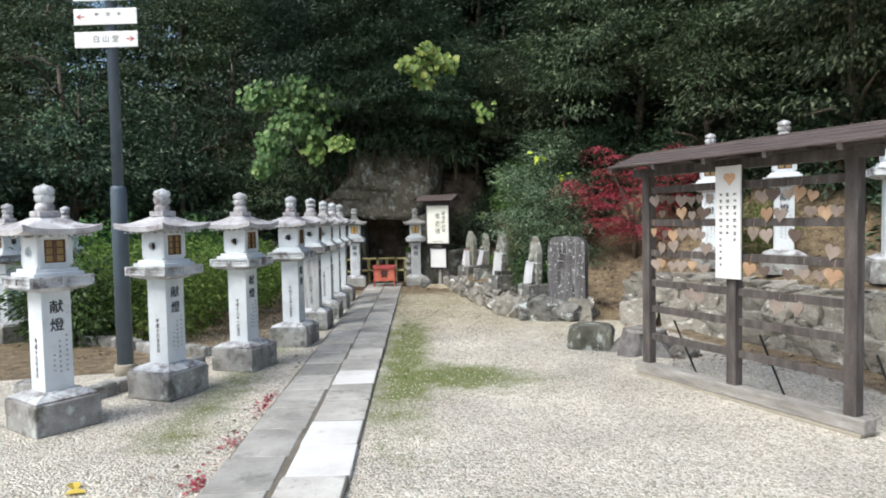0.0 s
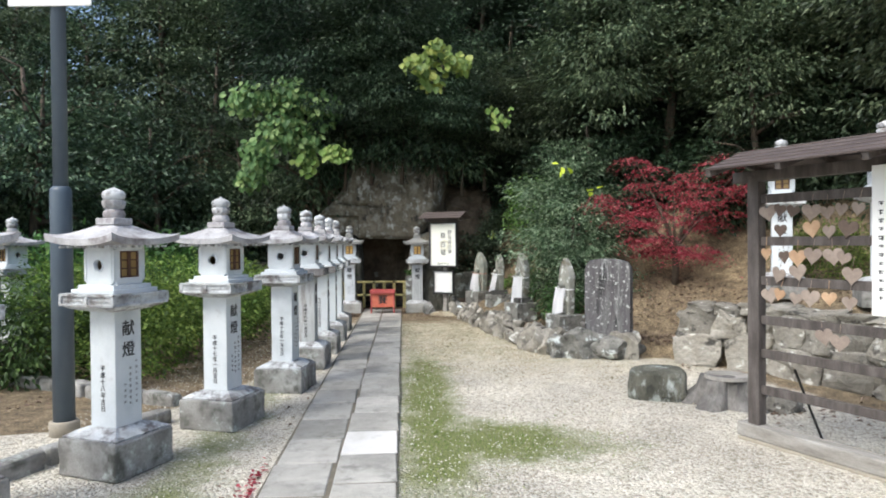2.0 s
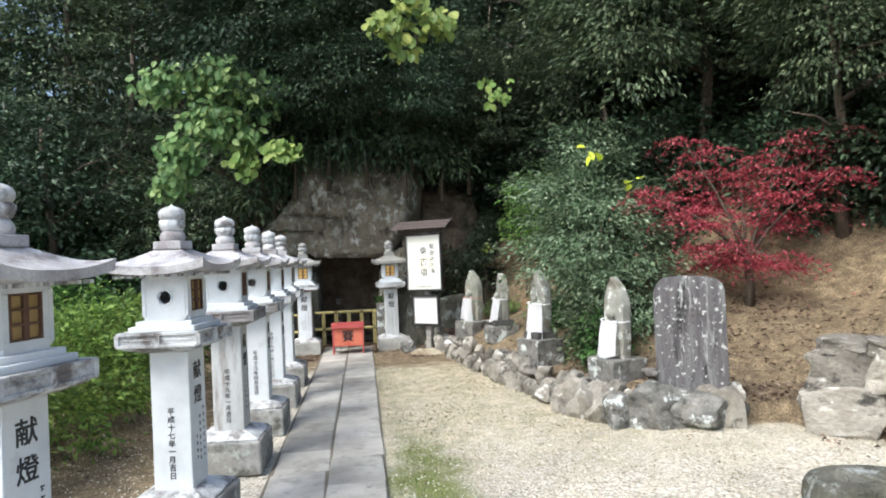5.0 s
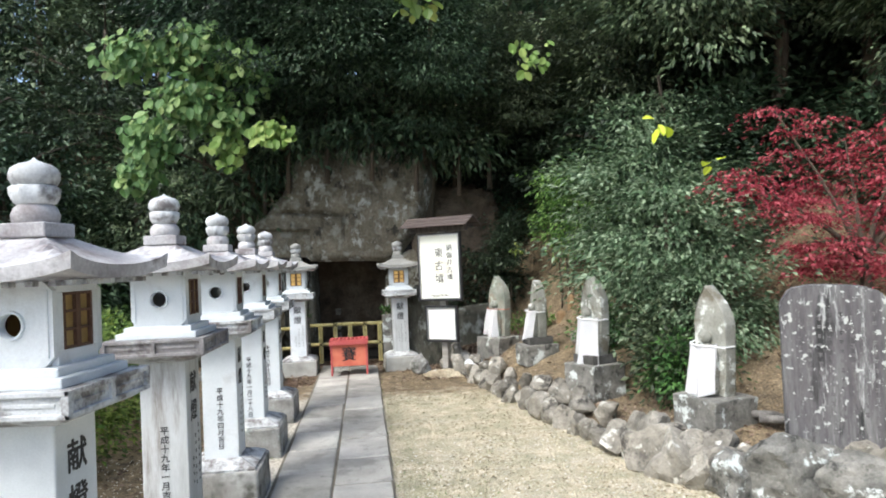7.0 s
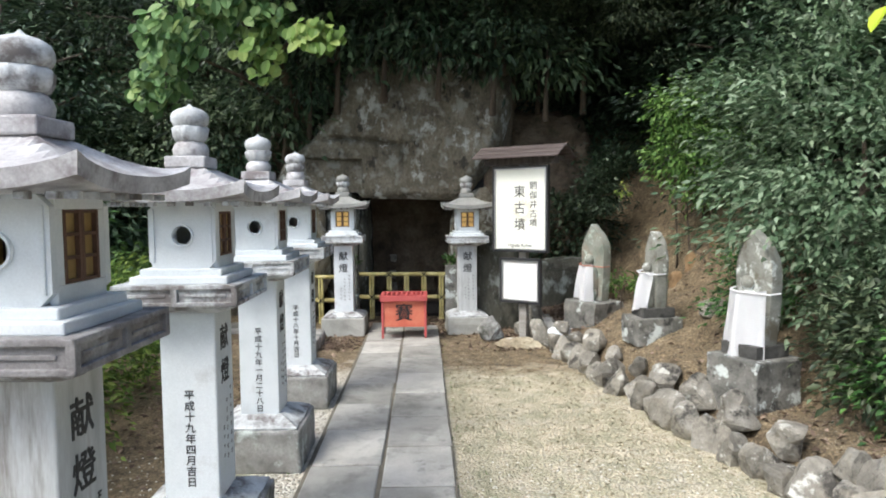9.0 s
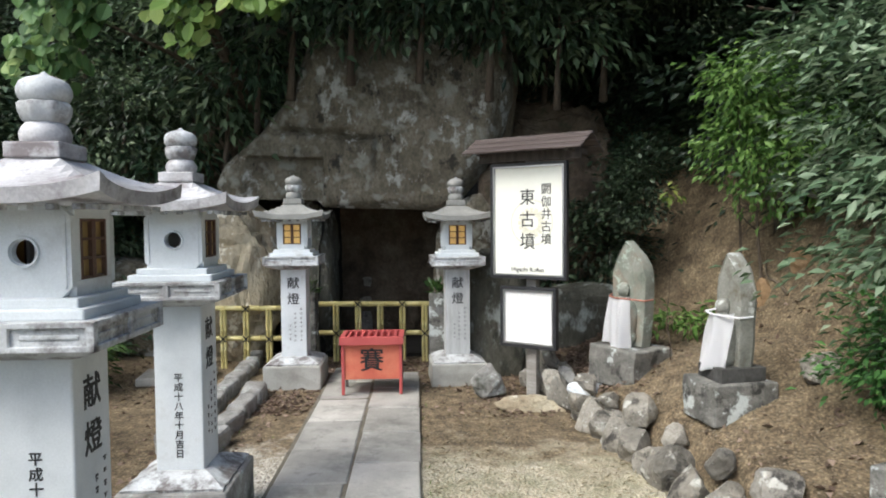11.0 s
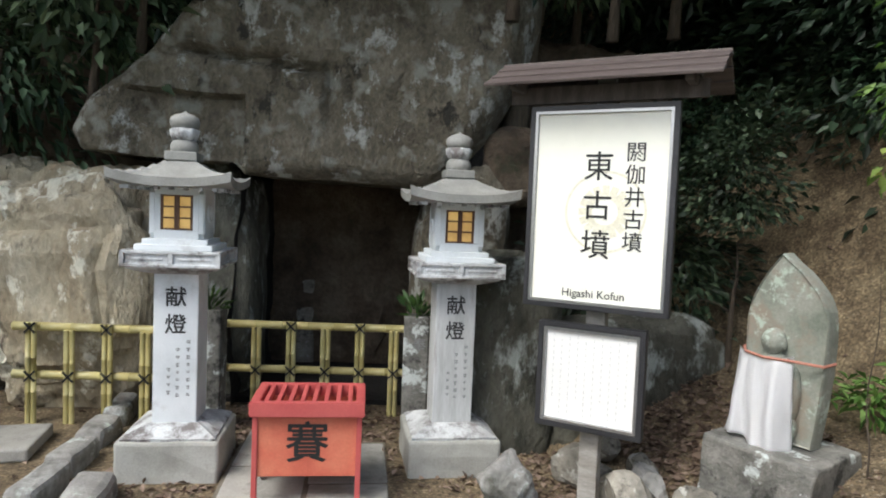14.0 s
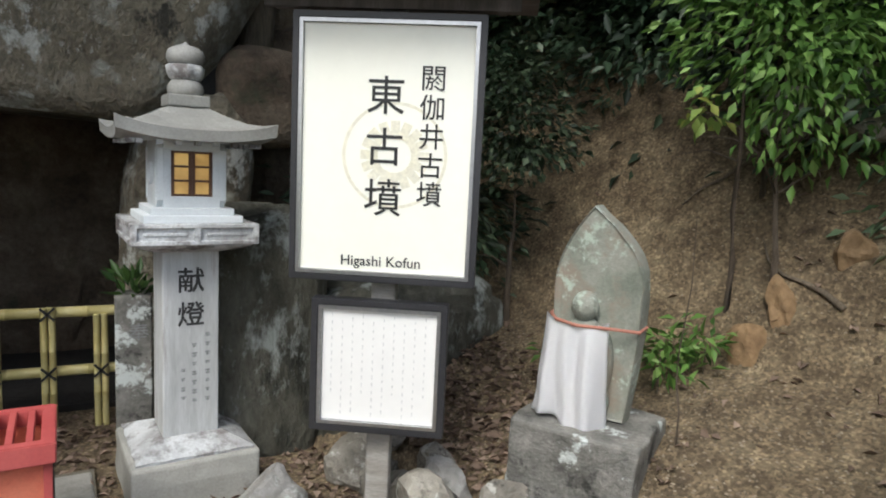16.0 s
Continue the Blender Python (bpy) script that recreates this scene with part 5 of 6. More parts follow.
def leaf_mesh(name, pts, dirs, normals, length, width, material, fold=0.12):
    """Folded leaves: base, two sides and tip each. All arrays have one row a leaf."""
    n = len(pts)
    dirs = dirs / np.linalg.norm(dirs, axis=1, keepdims=True)
    side = np.cross(dirs, normals)
    side /= np.linalg.norm(side, axis=1, keepdims=True) + 1e-9
    up = np.cross(side, dirs)
    L = np.broadcast_to(np.asarray(length, float), (n,))[:, None]
    W = L * np.broadcast_to(np.asarray(width, float), (n,))[:, None]
    if np.mean(width) >= 0.58:
        return oval_leaves(name, pts, dirs, side, up, L, W, fold, material)
    v = np.empty((n, 4, 3))
    v[:, 0] = pts
    v[:, 1] = pts + dirs * L * 0.45 + side * W * 0.5 + up * L * fold
    v[:, 2] = pts + dirs * L - up * L * fold * 0.6
    v[:, 3] = pts + dirs * L * 0.45 - side * W * 0.5 + up * L * fold
    base = np.arange(n)[:, None] * 4
    faces = np.concatenate([base + [0, 1, 2], base + [0, 2, 3]], 1).reshape(-1, 3)
    me = bpy.data.meshes.new(name)
    me.vertices.add(4 * n)
    me.vertices.foreach_set("co", v.astype(np.float32).ravel())
    me.loops.add(faces.size)
    me.loops.foreach_set("vertex_index", faces.ravel().astype(np.int32))
    me.polygons.add(len(faces))
    me.polygons.foreach_set("loop_start", np.arange(0, faces.size, 3, dtype=np.int32))
    me.update(calc_edges=True)
    me.materials.append(material)
    return me


def crown_mesh(name, radii, clumps, per, leaf, width, material, seed, clump=0.34, hollow=0.5, droop=0.35, flat=0.5):
    """A crown of leafy sprays with an uneven outline and gaps."""
    rng = np.random.default_rng(seed)
    d = rng.normal(size=(clumps, 3))
    d /= np.linalg.norm(d, axis=1, keepdims=True)
    r = hollow + (1 - hollow) * rng.random(clumps) ** 0.6
    lump = 1 + 0.22 * np.sin(3.1 * d[:, 0] * 2 + seed) * np.sin(2.7 * d[:, 2] * 2 + 1.3 * seed) + 0.12 * rng.normal(size=clumps)
    centre = d * (r * lump)[:, None] * np.array(radii)
    k = np.repeat(np.arange(clumps), per)
    size = clump * rng.uniform(0.6, 1.3, clumps)
    off = rng.normal(size=(len(k), 3)) * np.array([1, 1, flat])
    off *= (0.55 * size[k])[:, None]
    pts = centre[k] + off
    out = d[k] * np.array([1, 1, 0.5]) + off / (size[k][:, None] + 1e-6) * 0.9
    dirs = out + rng.normal(size=out.shape) * 0.45
    dirs[:, 2] -= droop
    normals = np.array([0, 0, 1.0]) + rng.normal(size=out.shape) * 0.45 + d[k] * 0.25
    return leaf_mesh(name, pts, dirs, normals, leaf * rng.uniform(0.7, 1.2, len(k)), width * rng.uniform(0.85, 1.15, len(k)), material)


def trunk_mesh(name, tall, r, limbs, reach, seed, material=BARK):
    """A tapered, slightly bent trunk with forking limbs."""
    rng = random.Random(seed)
    bm = bmesh.new()
    bend = [Vector((0, 0, -0.25))]
    for k in range(1, 8):
        bend.append(Vector((bend[-1].x + rng.uniform(-0.05, 0.05) * tall * 0.4, bend[-1].y + rng.uniform(-0.05, 0.05) * tall * 0.4, tall * k / 7)))
    tube(bm, bend, [r * (1.35 if k == 0 else 1 - 0.75 * k / 7) for k in range(8)], 9)
    for k in range(limbs):
        i = rng.randint(3, 7)
        a = rng.uniform(0, 2 * math.pi)
        start = bend[i]
        end = start + Vector((math.cos(a) * reach[0], math.sin(a) * reach[1], rng.uniform(0.0, 0.7) * reach[2]))
        mid = start.lerp(end, 0.5) + Vector((0, 0, 0.12 * reach[2]))
        q = r * (1 - 0.75 * i / 7) * 0.6
        tube(bm, [start, mid, end], [q, q * 0.6, q * 0.15], 6)
    me = bpy.data.meshes.new(name)
    bmesh.ops.recalc_face_normals(bm, faces=bm.faces)
    bm.to_mesh(me)
    bm.free()
    me.materials.append(material)
    me.polygons.foreach_set("use_smooth", [True] * len(me.polygons))
    return me


def tree(name, crown, trunk, x, y, z, lift, scale, rz, label, category="tree", group=""):
    root = thing(name, at(x, y, z, rz) @ Matrix.Diagonal((scale, scale, scale, 1)), label, category, group)
    if trunk:
        settle("trunk", trunk, root, at(0, 0, 0))
    settle("crown", crown, root, at(0, 0, lift))
    return root


def flower_post(x, y, rz, char, seed):
    root = thing("flower_post", at(x, y, 0, rz), "square stone flower post with evergreen sprigs", "flower post", "pair of flower posts")
    part("post", box(bmesh.new(), (0.15, 0.15, 0.73), at(0, 0, 0.365), 0.01), PLINTH, root)
    part("character", lettering(char, 0.085), FAINT_INK, root).location = (-0.02 if char == "納" else 0.02, -0.0765, 0.56)
    settle("sprig", crown_mesh("sprig", (0.05, 0.05, 0.06), 7, 6, 0.085, 0.34, SHRUB, seed, 0.05, droop=-1.4), root, at(0, 0, 0.76), "dark green sprigs")


flower_post(-2.265, 16.42, 0, "納", 41)
flower_post(-1.05, 16.42, 0, "奉", 42)


# ---- votive plaque rack ----
def heart(bm, w, m):
    """A heart-shaped plaque, 7 mm thick, hung from its notch."""
    n = 22
    pts = []
    for k in range(n):
        a = 2 * math.pi * k / n
        pts.append((w * 0.5 * math.sin(a) ** 3, w * 0.47 * (13 * math.cos(a) - 5 * math.cos(2 * a) - 2 * math.cos(3 * a) - math.cos(4 * a)) / 14.5))
    return loft(bm, [[m @ Vector((x, y, z)) for x, z in pts] for y in (-0.0035, 0.0035)])


def plaque_rack():
    long = 1.93
    root = thing("plaque_rack", at(2.05, 7.06, 0, -62), "weathered dark wooden rack with rails under a boarded roof", "plaque rack")
    for x in (0.0, 0.96, long):
        part("post", box(bmesh.new(), (0.09, 0.085, 1.82 if x != 0.96 else 1.80), at(x, 0, 1.0), 0.006), WOOD, root)
    part("sill", box(bmesh.new(), (long + 0.24, 0.13, 0.10), at(long / 2, 0, 0.075), 0.01), SILL, root, "bleached timber sill")
    part("footing", box(bmesh.new(), (long + 0.2, 0.16, 0.05), at(long / 2, 0, 0.0), 0.006), CONCRETE, root)
    for z in (0.38, 0.64, 0.88, 1.16, 1.44, 1.74):
        for x in (0.48, 1.445):
            part("rail", box(bmesh.new(), (0.87, 0.03, 0.062), at(x, 0.0, z), 0.004), WOOD, root)
    part("beam", box(bmesh.new(), (long + 0.34, 0.08, 0.08), at(long / 2, 0.0, 1.905), 0.006), WOOD, root)
    roof = part("roof", box(bmesh.new(), (long + 0.56, 0.07, 0.03), at(long / 2 + 0.13, 0, 2.075), 0.005), ROOF_WOOD, root, "brown boarded roof")
    for side, tilt in ((-1, 16), (1, -16)):
        for k in range(4):
            m = at(long / 2, 0, 2.055) @ pose(0, 0, 0, tilt) @ at(0, side * (0.05 + 0.095 * k), 0.007 * (3 - k))
            part("plank", box(bmesh.new(), (long + 0.54, 0.105, 0.016), m @ at(0.13, 0, 0), 0.003), ROOF_WOOD, roof)
    for k in range(5):
        bm = bmesh.new()
        for side, tilt in ((-1, 16), (1, -16)):
            box(bm, (0.04, 0.36, 0.045), at(-0.12 + (long + 0.24) * k / 4, 0, 2.022) @ pose(0, 0, 0, tilt) @ at(0, side * 0.19, 0), 0.003)
        part("rafter", bm, WOOD, roof)
    board = part("notice_board", box(bmesh.new(), (0.24, 0.018, 0.90), at(0.965, -0.075, 1.44), 0.003), SIGN_WHITE, root, "tall white notice with handwriting")
    bm = bmesh.new()
    heart(bm, 0.11, at(0.985, -0.087, 1.79))
    part("printed_mark", bm, ORANGE, board, "pale orange printed emblem")
    part("handwriting", script_bars([(1.035, 1.67, 0.40), (0.965, 1.67, 0.34), (0.90, 1.67, 0.60)], 0.034, 0.038, random.Random(4)), INK, board).location = (0, -0.0848, 0)
    for x in (0.25, 1.15, 2.05):
        bm = bmesh.new()
        tube(bm, [(x, 0.06, 0.55), (x + 0.05, 0.30, 0.02)], [0.009, 0.009], 6)
        part("stay", bm, BLACK, root, "thin black iron stay")
    # plaques hang as things of their own
    rng = random.Random(21)
    base = root.matrix_world.copy()
    meshes = []
    for w in (0.095, 0.125):
        for mat in (EMA, EMA_OLD, EMA_OLD, EMA_DARK):
            bm = bmesh.new()
            heart(bm, w, at(0, 0, -0.085))
            tube(bm, [(0, 0, -0.03), (0.003, 0.002, 0.03)], [0.002, 0.002], 5)
            me = bpy.data.meshes.new("plaque")
            bmesh.ops.recalc_face_normals(bm, faces=bm.faces)
            bm.to_mesh(me)
            bm.free()
            me.materials.append(mat)
            meshes.append((me, mat))
    for z, chance in ((1.76, 0.95), (1.63, 0.7), (1.46, 0.62), (1.34, 0.35), (1.18, 0.72), (0.93, 0.3)):
        x = 0.10
        while x < long - 0.06:
            if abs(x - 0.965) > 0.17 and rng.random() < chance:
                me, mat = rng.choice(meshes)
                ob = new("heart_plaque", me)
                label = "bright wooden heart-shaped votive plaque hung on a rack" if mat == EMA else "faded wooden heart-shaped votive plaque hung on a rack"
                tagged(ob, label, "votive plaque", "plaques on the rack")
                ob.matrix_world = base @ at(x, -0.024 - 0.010 * rng.random(), z - 0.02 - 0.03 * rng.random()) @ pose(0, 0, 0, 0, rng.uniform(-16, 16), rng.uniform(-14, 14))
            x += rng.uniform(0.095, 0.135)


plaque_rack()


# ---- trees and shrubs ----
DARK_CROWNS = [crown_mesh("dark_crown", (1.75, 1.65, 2.2), 84, 150, 0.145, 0.40, SHADED_EVERGREEN, 110 + k, 0.66, 0.5, 0.5, 0.3) for k in range(2)]
CROWNS = [crown_mesh("evergreen_crown", (1.75, 1.65, 2.2), 82, 150, 0.145, 0.40, EVERGREEN, 100 + k, 0.68, 0.5, 0.5, 0.3) for k in range(5)]
OLIVE_CROWNS = [crown_mesh("olive_crown", (1.65, 1.55, 2.1), 78, 150, 0.14, 0.40, OLIVE, 120 + k, 0.66, 0.5, 0.5, 0.3) for k in range(2)]
SILVER_CROWNS = [crown_mesh("silver_crown", (1.2, 1.1, 1.6), 110, 78, 0.105, 0.42, PALE_LEAF, 130 + k, 0.40, 0.4, 0.4, 0.4) for k in range(2)]
# same shrub shape in the darker EVERGREEN leaf, for shaded ground
SHADE_CROWNS = [crown_mesh("shade_crown", (0.9, 0.8, 0.75), 64, 54, 0.12, 0.42, EVERGREEN, 145 + k, 0.34, 0.4) for k in range(2)]
LOW_CROWNS = [crown_mesh("shrub_crown", (0.9, 0.8, 0.75), 70, 54, 0.12, 0.42, SHRUB, 140 + k, 0.34, 0.4) for k in range(2)]
TRUNKS = [trunk_mesh("trunk", 4.6, 0.14, 7, (1.3, 1.3, 1.2), 200 + k) for k in range(3)]
rng = random.Random(77)
WOODS = "dense dark evergreen broadleaf tree on the wooded slope"
spots = []
for row, (y, step, scale) in enumerate(((18.9, 1.9, 0.85), (20.8, 2.2, 1.05), (23.4, 2.6, 1.35), (27.0, 3.3, 1.8))):
    x = -16.0 - 2 * row + 0.7 * (row % 2)
    while x < 9 + 2 * row:
        spots.append((x + rng.uniform(-0.5, 0.5), y + rng.uniform(-0.4, 0.4), scale * rng.uniform(0.85, 1.15)))
        x += step
spots += [(-6.6, 16.6, 0.9), (-8.6, 15.6, 1.0), (-10.6, 14.2, 1.1), (-12.4, 12.0, 1.2), (-14.0, 9.0, 1.3), (-9.6, 17.2, 1.2), (-5.0, 17.7, 0.75)]
spots += [(3.9, 14.6, 0.85), (5.4, 13.3, 0.9), (6.7, 12.0, 0.95), (7.6, 10.2, 1.0), (8.4, 8.0, 1.05), (9.4, 5.6, 1.1), (2.6, 16.2, 0.75), (5.2, 15.8, 1.1), (7.6, 13.6, 1.2), (9.6, 10.8, 1.3), (11.0, 7.5, 1.3), (3.4, 17.6, 0.9), (1.6, 17.6, 0.65), (2.5, 14.4, 0.55), (4.6, 12.6, 0.6), (4.9, 14.2, 0.8), (3.2, 15.4, 0.8), (6.2, 13.6, 1.0), (5.9, 10.4, 0.75), (6.9, 8.6, 0.8)]
spots = [p for p in spots if abs(p[0] - CAVE_X) > 1.2 or p[1] > 19.6]
for k, (x, y, s) in enumerate(spots):
    z = height(x, y)
    kind = rng.random()
    low = -0.9 if y > 20 else -1.5
    if x > 3.0 and y < 17.2:
        low = 0.9
    middle = -4.5 < x < 3.5
    if y > 22 and -15 < x < -5 and rng.random() < 0.6:
        continue
    # leaf tone goes by place: shaded copy mid-slope, paler olive to both sides
    if kind < (0.95 if middle else 0.25 if x < -4.5 else 0.4):
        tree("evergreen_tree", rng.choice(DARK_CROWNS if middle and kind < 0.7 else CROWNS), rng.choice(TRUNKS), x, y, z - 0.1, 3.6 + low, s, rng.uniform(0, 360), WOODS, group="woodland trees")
    else:
        tree("olive_green_tree", rng.choice(OLIVE_CROWNS), rng.choice(TRUNKS), x, y, z - 0.1, 3.5 + low, s, rng.uniform(0, 360), "olive-green broadleaf tree among dark evergreens on the slope", group="woodland trees")

# tall crowns that close the view above the slope
for x, y, s, lift in ((-4.0, 24.5, 1.8, 4.0), (0.8, 22.5, 1.6, 3.8), (4.6, 20.0, 1.6, 3.6), (8.0, 16.5, 1.6, 3.2), (10.5, 12.5, 1.6, 3.0), (2.6, 25.0, 1.9, 4.2), (7.0, 22.0, 1.8, 3.6)):
    tree("evergreen_tree", rng.choice(CROWNS), rng.choice(TRUNKS), x, y, height(x, y) - 0.1, lift, s, rng.uniform(0, 360), "tall dark evergreen tree rising over the wooded slope", group="woodland trees")

for x, y, z, s in ((0.05, 16.9, 4.45, 0.46), (-1.25, 17.2, 4.7, 0.48), (1.05, 16.5, 4.1, 0.46), (-2.5, 17.6, 4.9, 0.5), (0.5, 18.2, 4.9, 0.6), (-1.6, 15.9, 5.9, 0.7), (-3.3, 16.6, 5.9, 0.75), (2.7, 13.9, 5.0, 0.7), (2.3, 15.6, 4.4, 0.6), (-1.5, 15.7, 4.85, 0.5), (-0.3, 15.8, 4.7, 0.5), (-2.5, 16.0, 4.75, 0.45)):
    # leaf tone by place: shaded copy at the back, paler olive to the east
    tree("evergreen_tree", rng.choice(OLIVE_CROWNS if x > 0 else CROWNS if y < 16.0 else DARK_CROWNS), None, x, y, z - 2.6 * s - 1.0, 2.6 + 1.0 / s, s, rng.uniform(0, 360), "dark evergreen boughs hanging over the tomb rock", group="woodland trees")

# undergrowth that hides the slope between the trees
for k in range(64):
    x, y = rng.uniform(1.8, 9.5), rng.uniform(11.8, 19.0)
    if k > 46:
        x, y = rng.uniform(-9.0, 0.6), rng.uniform(18.2, 20.5)
    if land(np.array([x]), np.array([y]))[1][0] < 2.3 and k <= 46:
        continue
    if math.hypot(x - 3.2, y - 12.2) < 1.3 or (abs(x - CAVE_X) < 2.3 and y < 20.3):
        continue
    tree("evergreen_shrub", rng.choice(SHADE_CROWNS), None, x, y, height(x, y), 0.45, rng.uniform(0.8, 1.25), rng.uniform(0, 360), "dense green undergrowth shrub among the slope trees", "shrub", "undergrowth on the slope")
BOUGHS = [crown_mesh("bough_leaves", (0.62, 0.42, 0.34), 26, 15, 0.14, 0.36, EVERGREEN if k else OLIVE, 190 + k, 0.26, 0.25, 0.9, 0.5) for k in range(3)]
STEM = trunk_mesh("trunk", 0.7, 0.03, 6, (0.45, 0.3, 0.2), 240)
for x, y, z in ((-2.75, 17.6, 3.4), (-1.95, 17.8, 3.6), (-1.1, 17.7, 3.6), (0.1, 17.6, 3.3), (-4.1, 17.5, 2.7), (-2.85, 16.8, 2.95), (-2.45, 16.6, 3.30), (-1.85, 16.5, 3.42), (-1.2, 16.45, 3.40), (-0.55, 16.5, 3.25), (0.1, 16.6, 3.15), (-3.25, 17.0, 2.45), (-3.8, 16.9, 2.05), (-1.5, 16.7, 3.8), (-2.5, 16.9, 3.8), (-0.4, 16.7, 3.7), (-4.2, 16.8, 2.5), (-3.6, 17.1, 2.9), (-3.1, 17.2, 3.4), (0.6, 16.9, 3.3), (-2.1, 17.1, 4.2), (-0.9, 17.0, 4.1), (-3.9, 17.4, 3.5)):
    tree("evergreen_shrub", rng.choice(BOUGHS), STEM, x, y, z - 0.45, 0.45, rng.uniform(0.85, 1.15), rng.uniform(-40, 40), "leafy evergreen boughs overhanging the tomb rock", "shrub", "shrubs over the tomb rock")

# shrubs along the foot of the slope
for x, y, s in ((-5.0, 17.3, 0.9), (-6.2, 17.0, 1.0), (-3.7, 18.1, 0.8), (-7.8, 16.4, 1.1), (0.55, 17.0, 0.75), (2.0, 16.7, 0.7), (2.5, 15.2, 0.9), (3.2, 14.2, 0.9), (4.3, 13.3, 0.9), (5.3, 12.2, 0.95), (6.1, 10.8, 1.0), (6.6, 9.2, 1.0), (7.0, 7.4, 1.05), (-0.4, 20.2, 0.75)):
    tree("evergreen_shrub", rng.choice(SHADE_CROWNS), None, x, y, height(x, y), 0.55, s, rng.uniform(0, 360), "dense green shrub at the foot of the wooded slope", "shrub", "shrubs below the trees")
for x, y, s in ((2.0, 16.4, 0.6), (1.1, 17.5, 0.6)):
    tree("evergreen_shrub", rng.choice(SHADE_CROWNS), trunk_mesh("trunk", 0.6, 0.03, 4, (0.3, 0.3, 0.3), 241), x, y, height(x, y), 0.55, s, rng.uniform(0, 360), "dark leafy shrub on the upper earth bank", "shrub", "shrubs below the trees")
BANK_SHRUBS = [crown_mesh("bank_shrub_leaves", (0.52, 0.48, 0.55), 60, 26, 0.10, 0.40, m, 195 + k, 0.26, 0.2, 0.3) for k, m in enumerate((SHRUB, OLIVE))]
for x, y, s in ((1.25, 13.45, 0.55), (1.45, 12.05, 0.72), (1.43, 11.80, 0.55), (1.60, 12.35, 0.7)):
    tree("low_shrub", rng.choice(BANK_SHRUBS), STEM, x, y, height(x, y) + 0.02, 0.42, s, rng.uniform(0, 360), "small leafy shrub growing on the earth bank", "shrub", "shrubs on the bank")

tree("small_leaved_shrub", crown_mesh("small_crown", (0.27, 0.25, 0.38), 48, 40, 0.05, 0.55, EVERGREEN, 155, 0.15, 0.3), trunk_mesh("trunk", 0.7, 0.02, 5, (0.2, 0.2, 0.2), 234), 0.72, 16.1, height(0.72, 16.1), 1.68 - height(0.72, 16.1), 1.0, 0, "dark small-leaved shrub growing out of the bank", "shrub")
tree("silver_shrub", SILVER_CROWNS[0], trunk_mesh("trunk", 1.8, 0.07, 6, (0.5, 0.5, 0.5), 230), 1.78, 13.0, height(1.78, 13.0), 1.35, 0.70, 20, "tall silvery-green evergreen shrub behind the stone figures", "shrub")
tree("silver_shrub", SILVER_CROWNS[1], None, 2.0, 14.1, height(2.0, 14.1), 1.0, 0.75, 70, "tall silvery-green evergreen shrub behind the stone figures", "shrub")
tree("silver_shrub", SILVER_CROWNS[0], None, 1.92, 12.35, height(1.92, 12.35), 0.75, 0.5, 200, "tall silvery-green evergreen shrub behind the stone figures", "shrub")


def hanging_branch():
    """Glossy bright leaves over the bank by the figures."""
    for x, y, z, radii, clumps, seed in ((1.35, 15.05, 1.85, (0.42, 0.32, 0.40), 46, 151), (1.78, 15.0, 1.95, (0.45, 0.35, 0.45), 46, 152), (1.25, 15.2, 2.3, (0.30, 0.3, 0.3), 24, 157), (1.55, 15.3, 2.45, (0.5, 0.4, 0.35), 40, 158)):
        z0 = height(x, y)
        tree("glossy_shrub", crown_mesh("glossy_crown", radii, clumps, 24, 0.072, 0.42, GLOSSY, seed, 0.19, 0.25, 0.8), trunk_mesh("trunk", max(z - z0, 0.4), 0.014, 7, (0.35, 0.35, 0.3), 231 + seed), x, y, z0, z - z0, 1.0, 0, "glossy green shrub hanging over the earth bank", "shrub", "glossy shrubs over the bank")
    tree("yellow_sprig", crown_mesh("sprig_crown", (0.07, 0.06, 0.05), 4, 6, 0.06, 0.5, YELLOWING, 153, 0.06), trunk_mesh("trunk", 0.8, 0.004, 2, (0.05, 0.05, 0.05), 232), 0.63, 14.82, height(0.63, 14.82), 1.15, 1.0, 0, "slim sapling with yellow-green leaves", "sapling")


hanging_branch()
for x, y in ((0.98, 15.2), (0.86, 15.15), (0.80, 15.45), (1.05, 15.1), (0.70, 15.55)):
    tree("seedling", crown_mesh("seedling_leaves", (0.12, 0.10, 0.13), 10, 6, 0.08, 0.4, GLOSSY, 156, 0.09, 0.2), trunk_mesh("trunk", 0.2, 0.004, 3, (0.06, 0.06, 0.06), 233, TAN_BARK), x, y, height(x, y), 0.13, 0.9, 60 * x * y, "small seedling with glossy leaves rooted in the bank", "seedling", "seedlings on the bank")


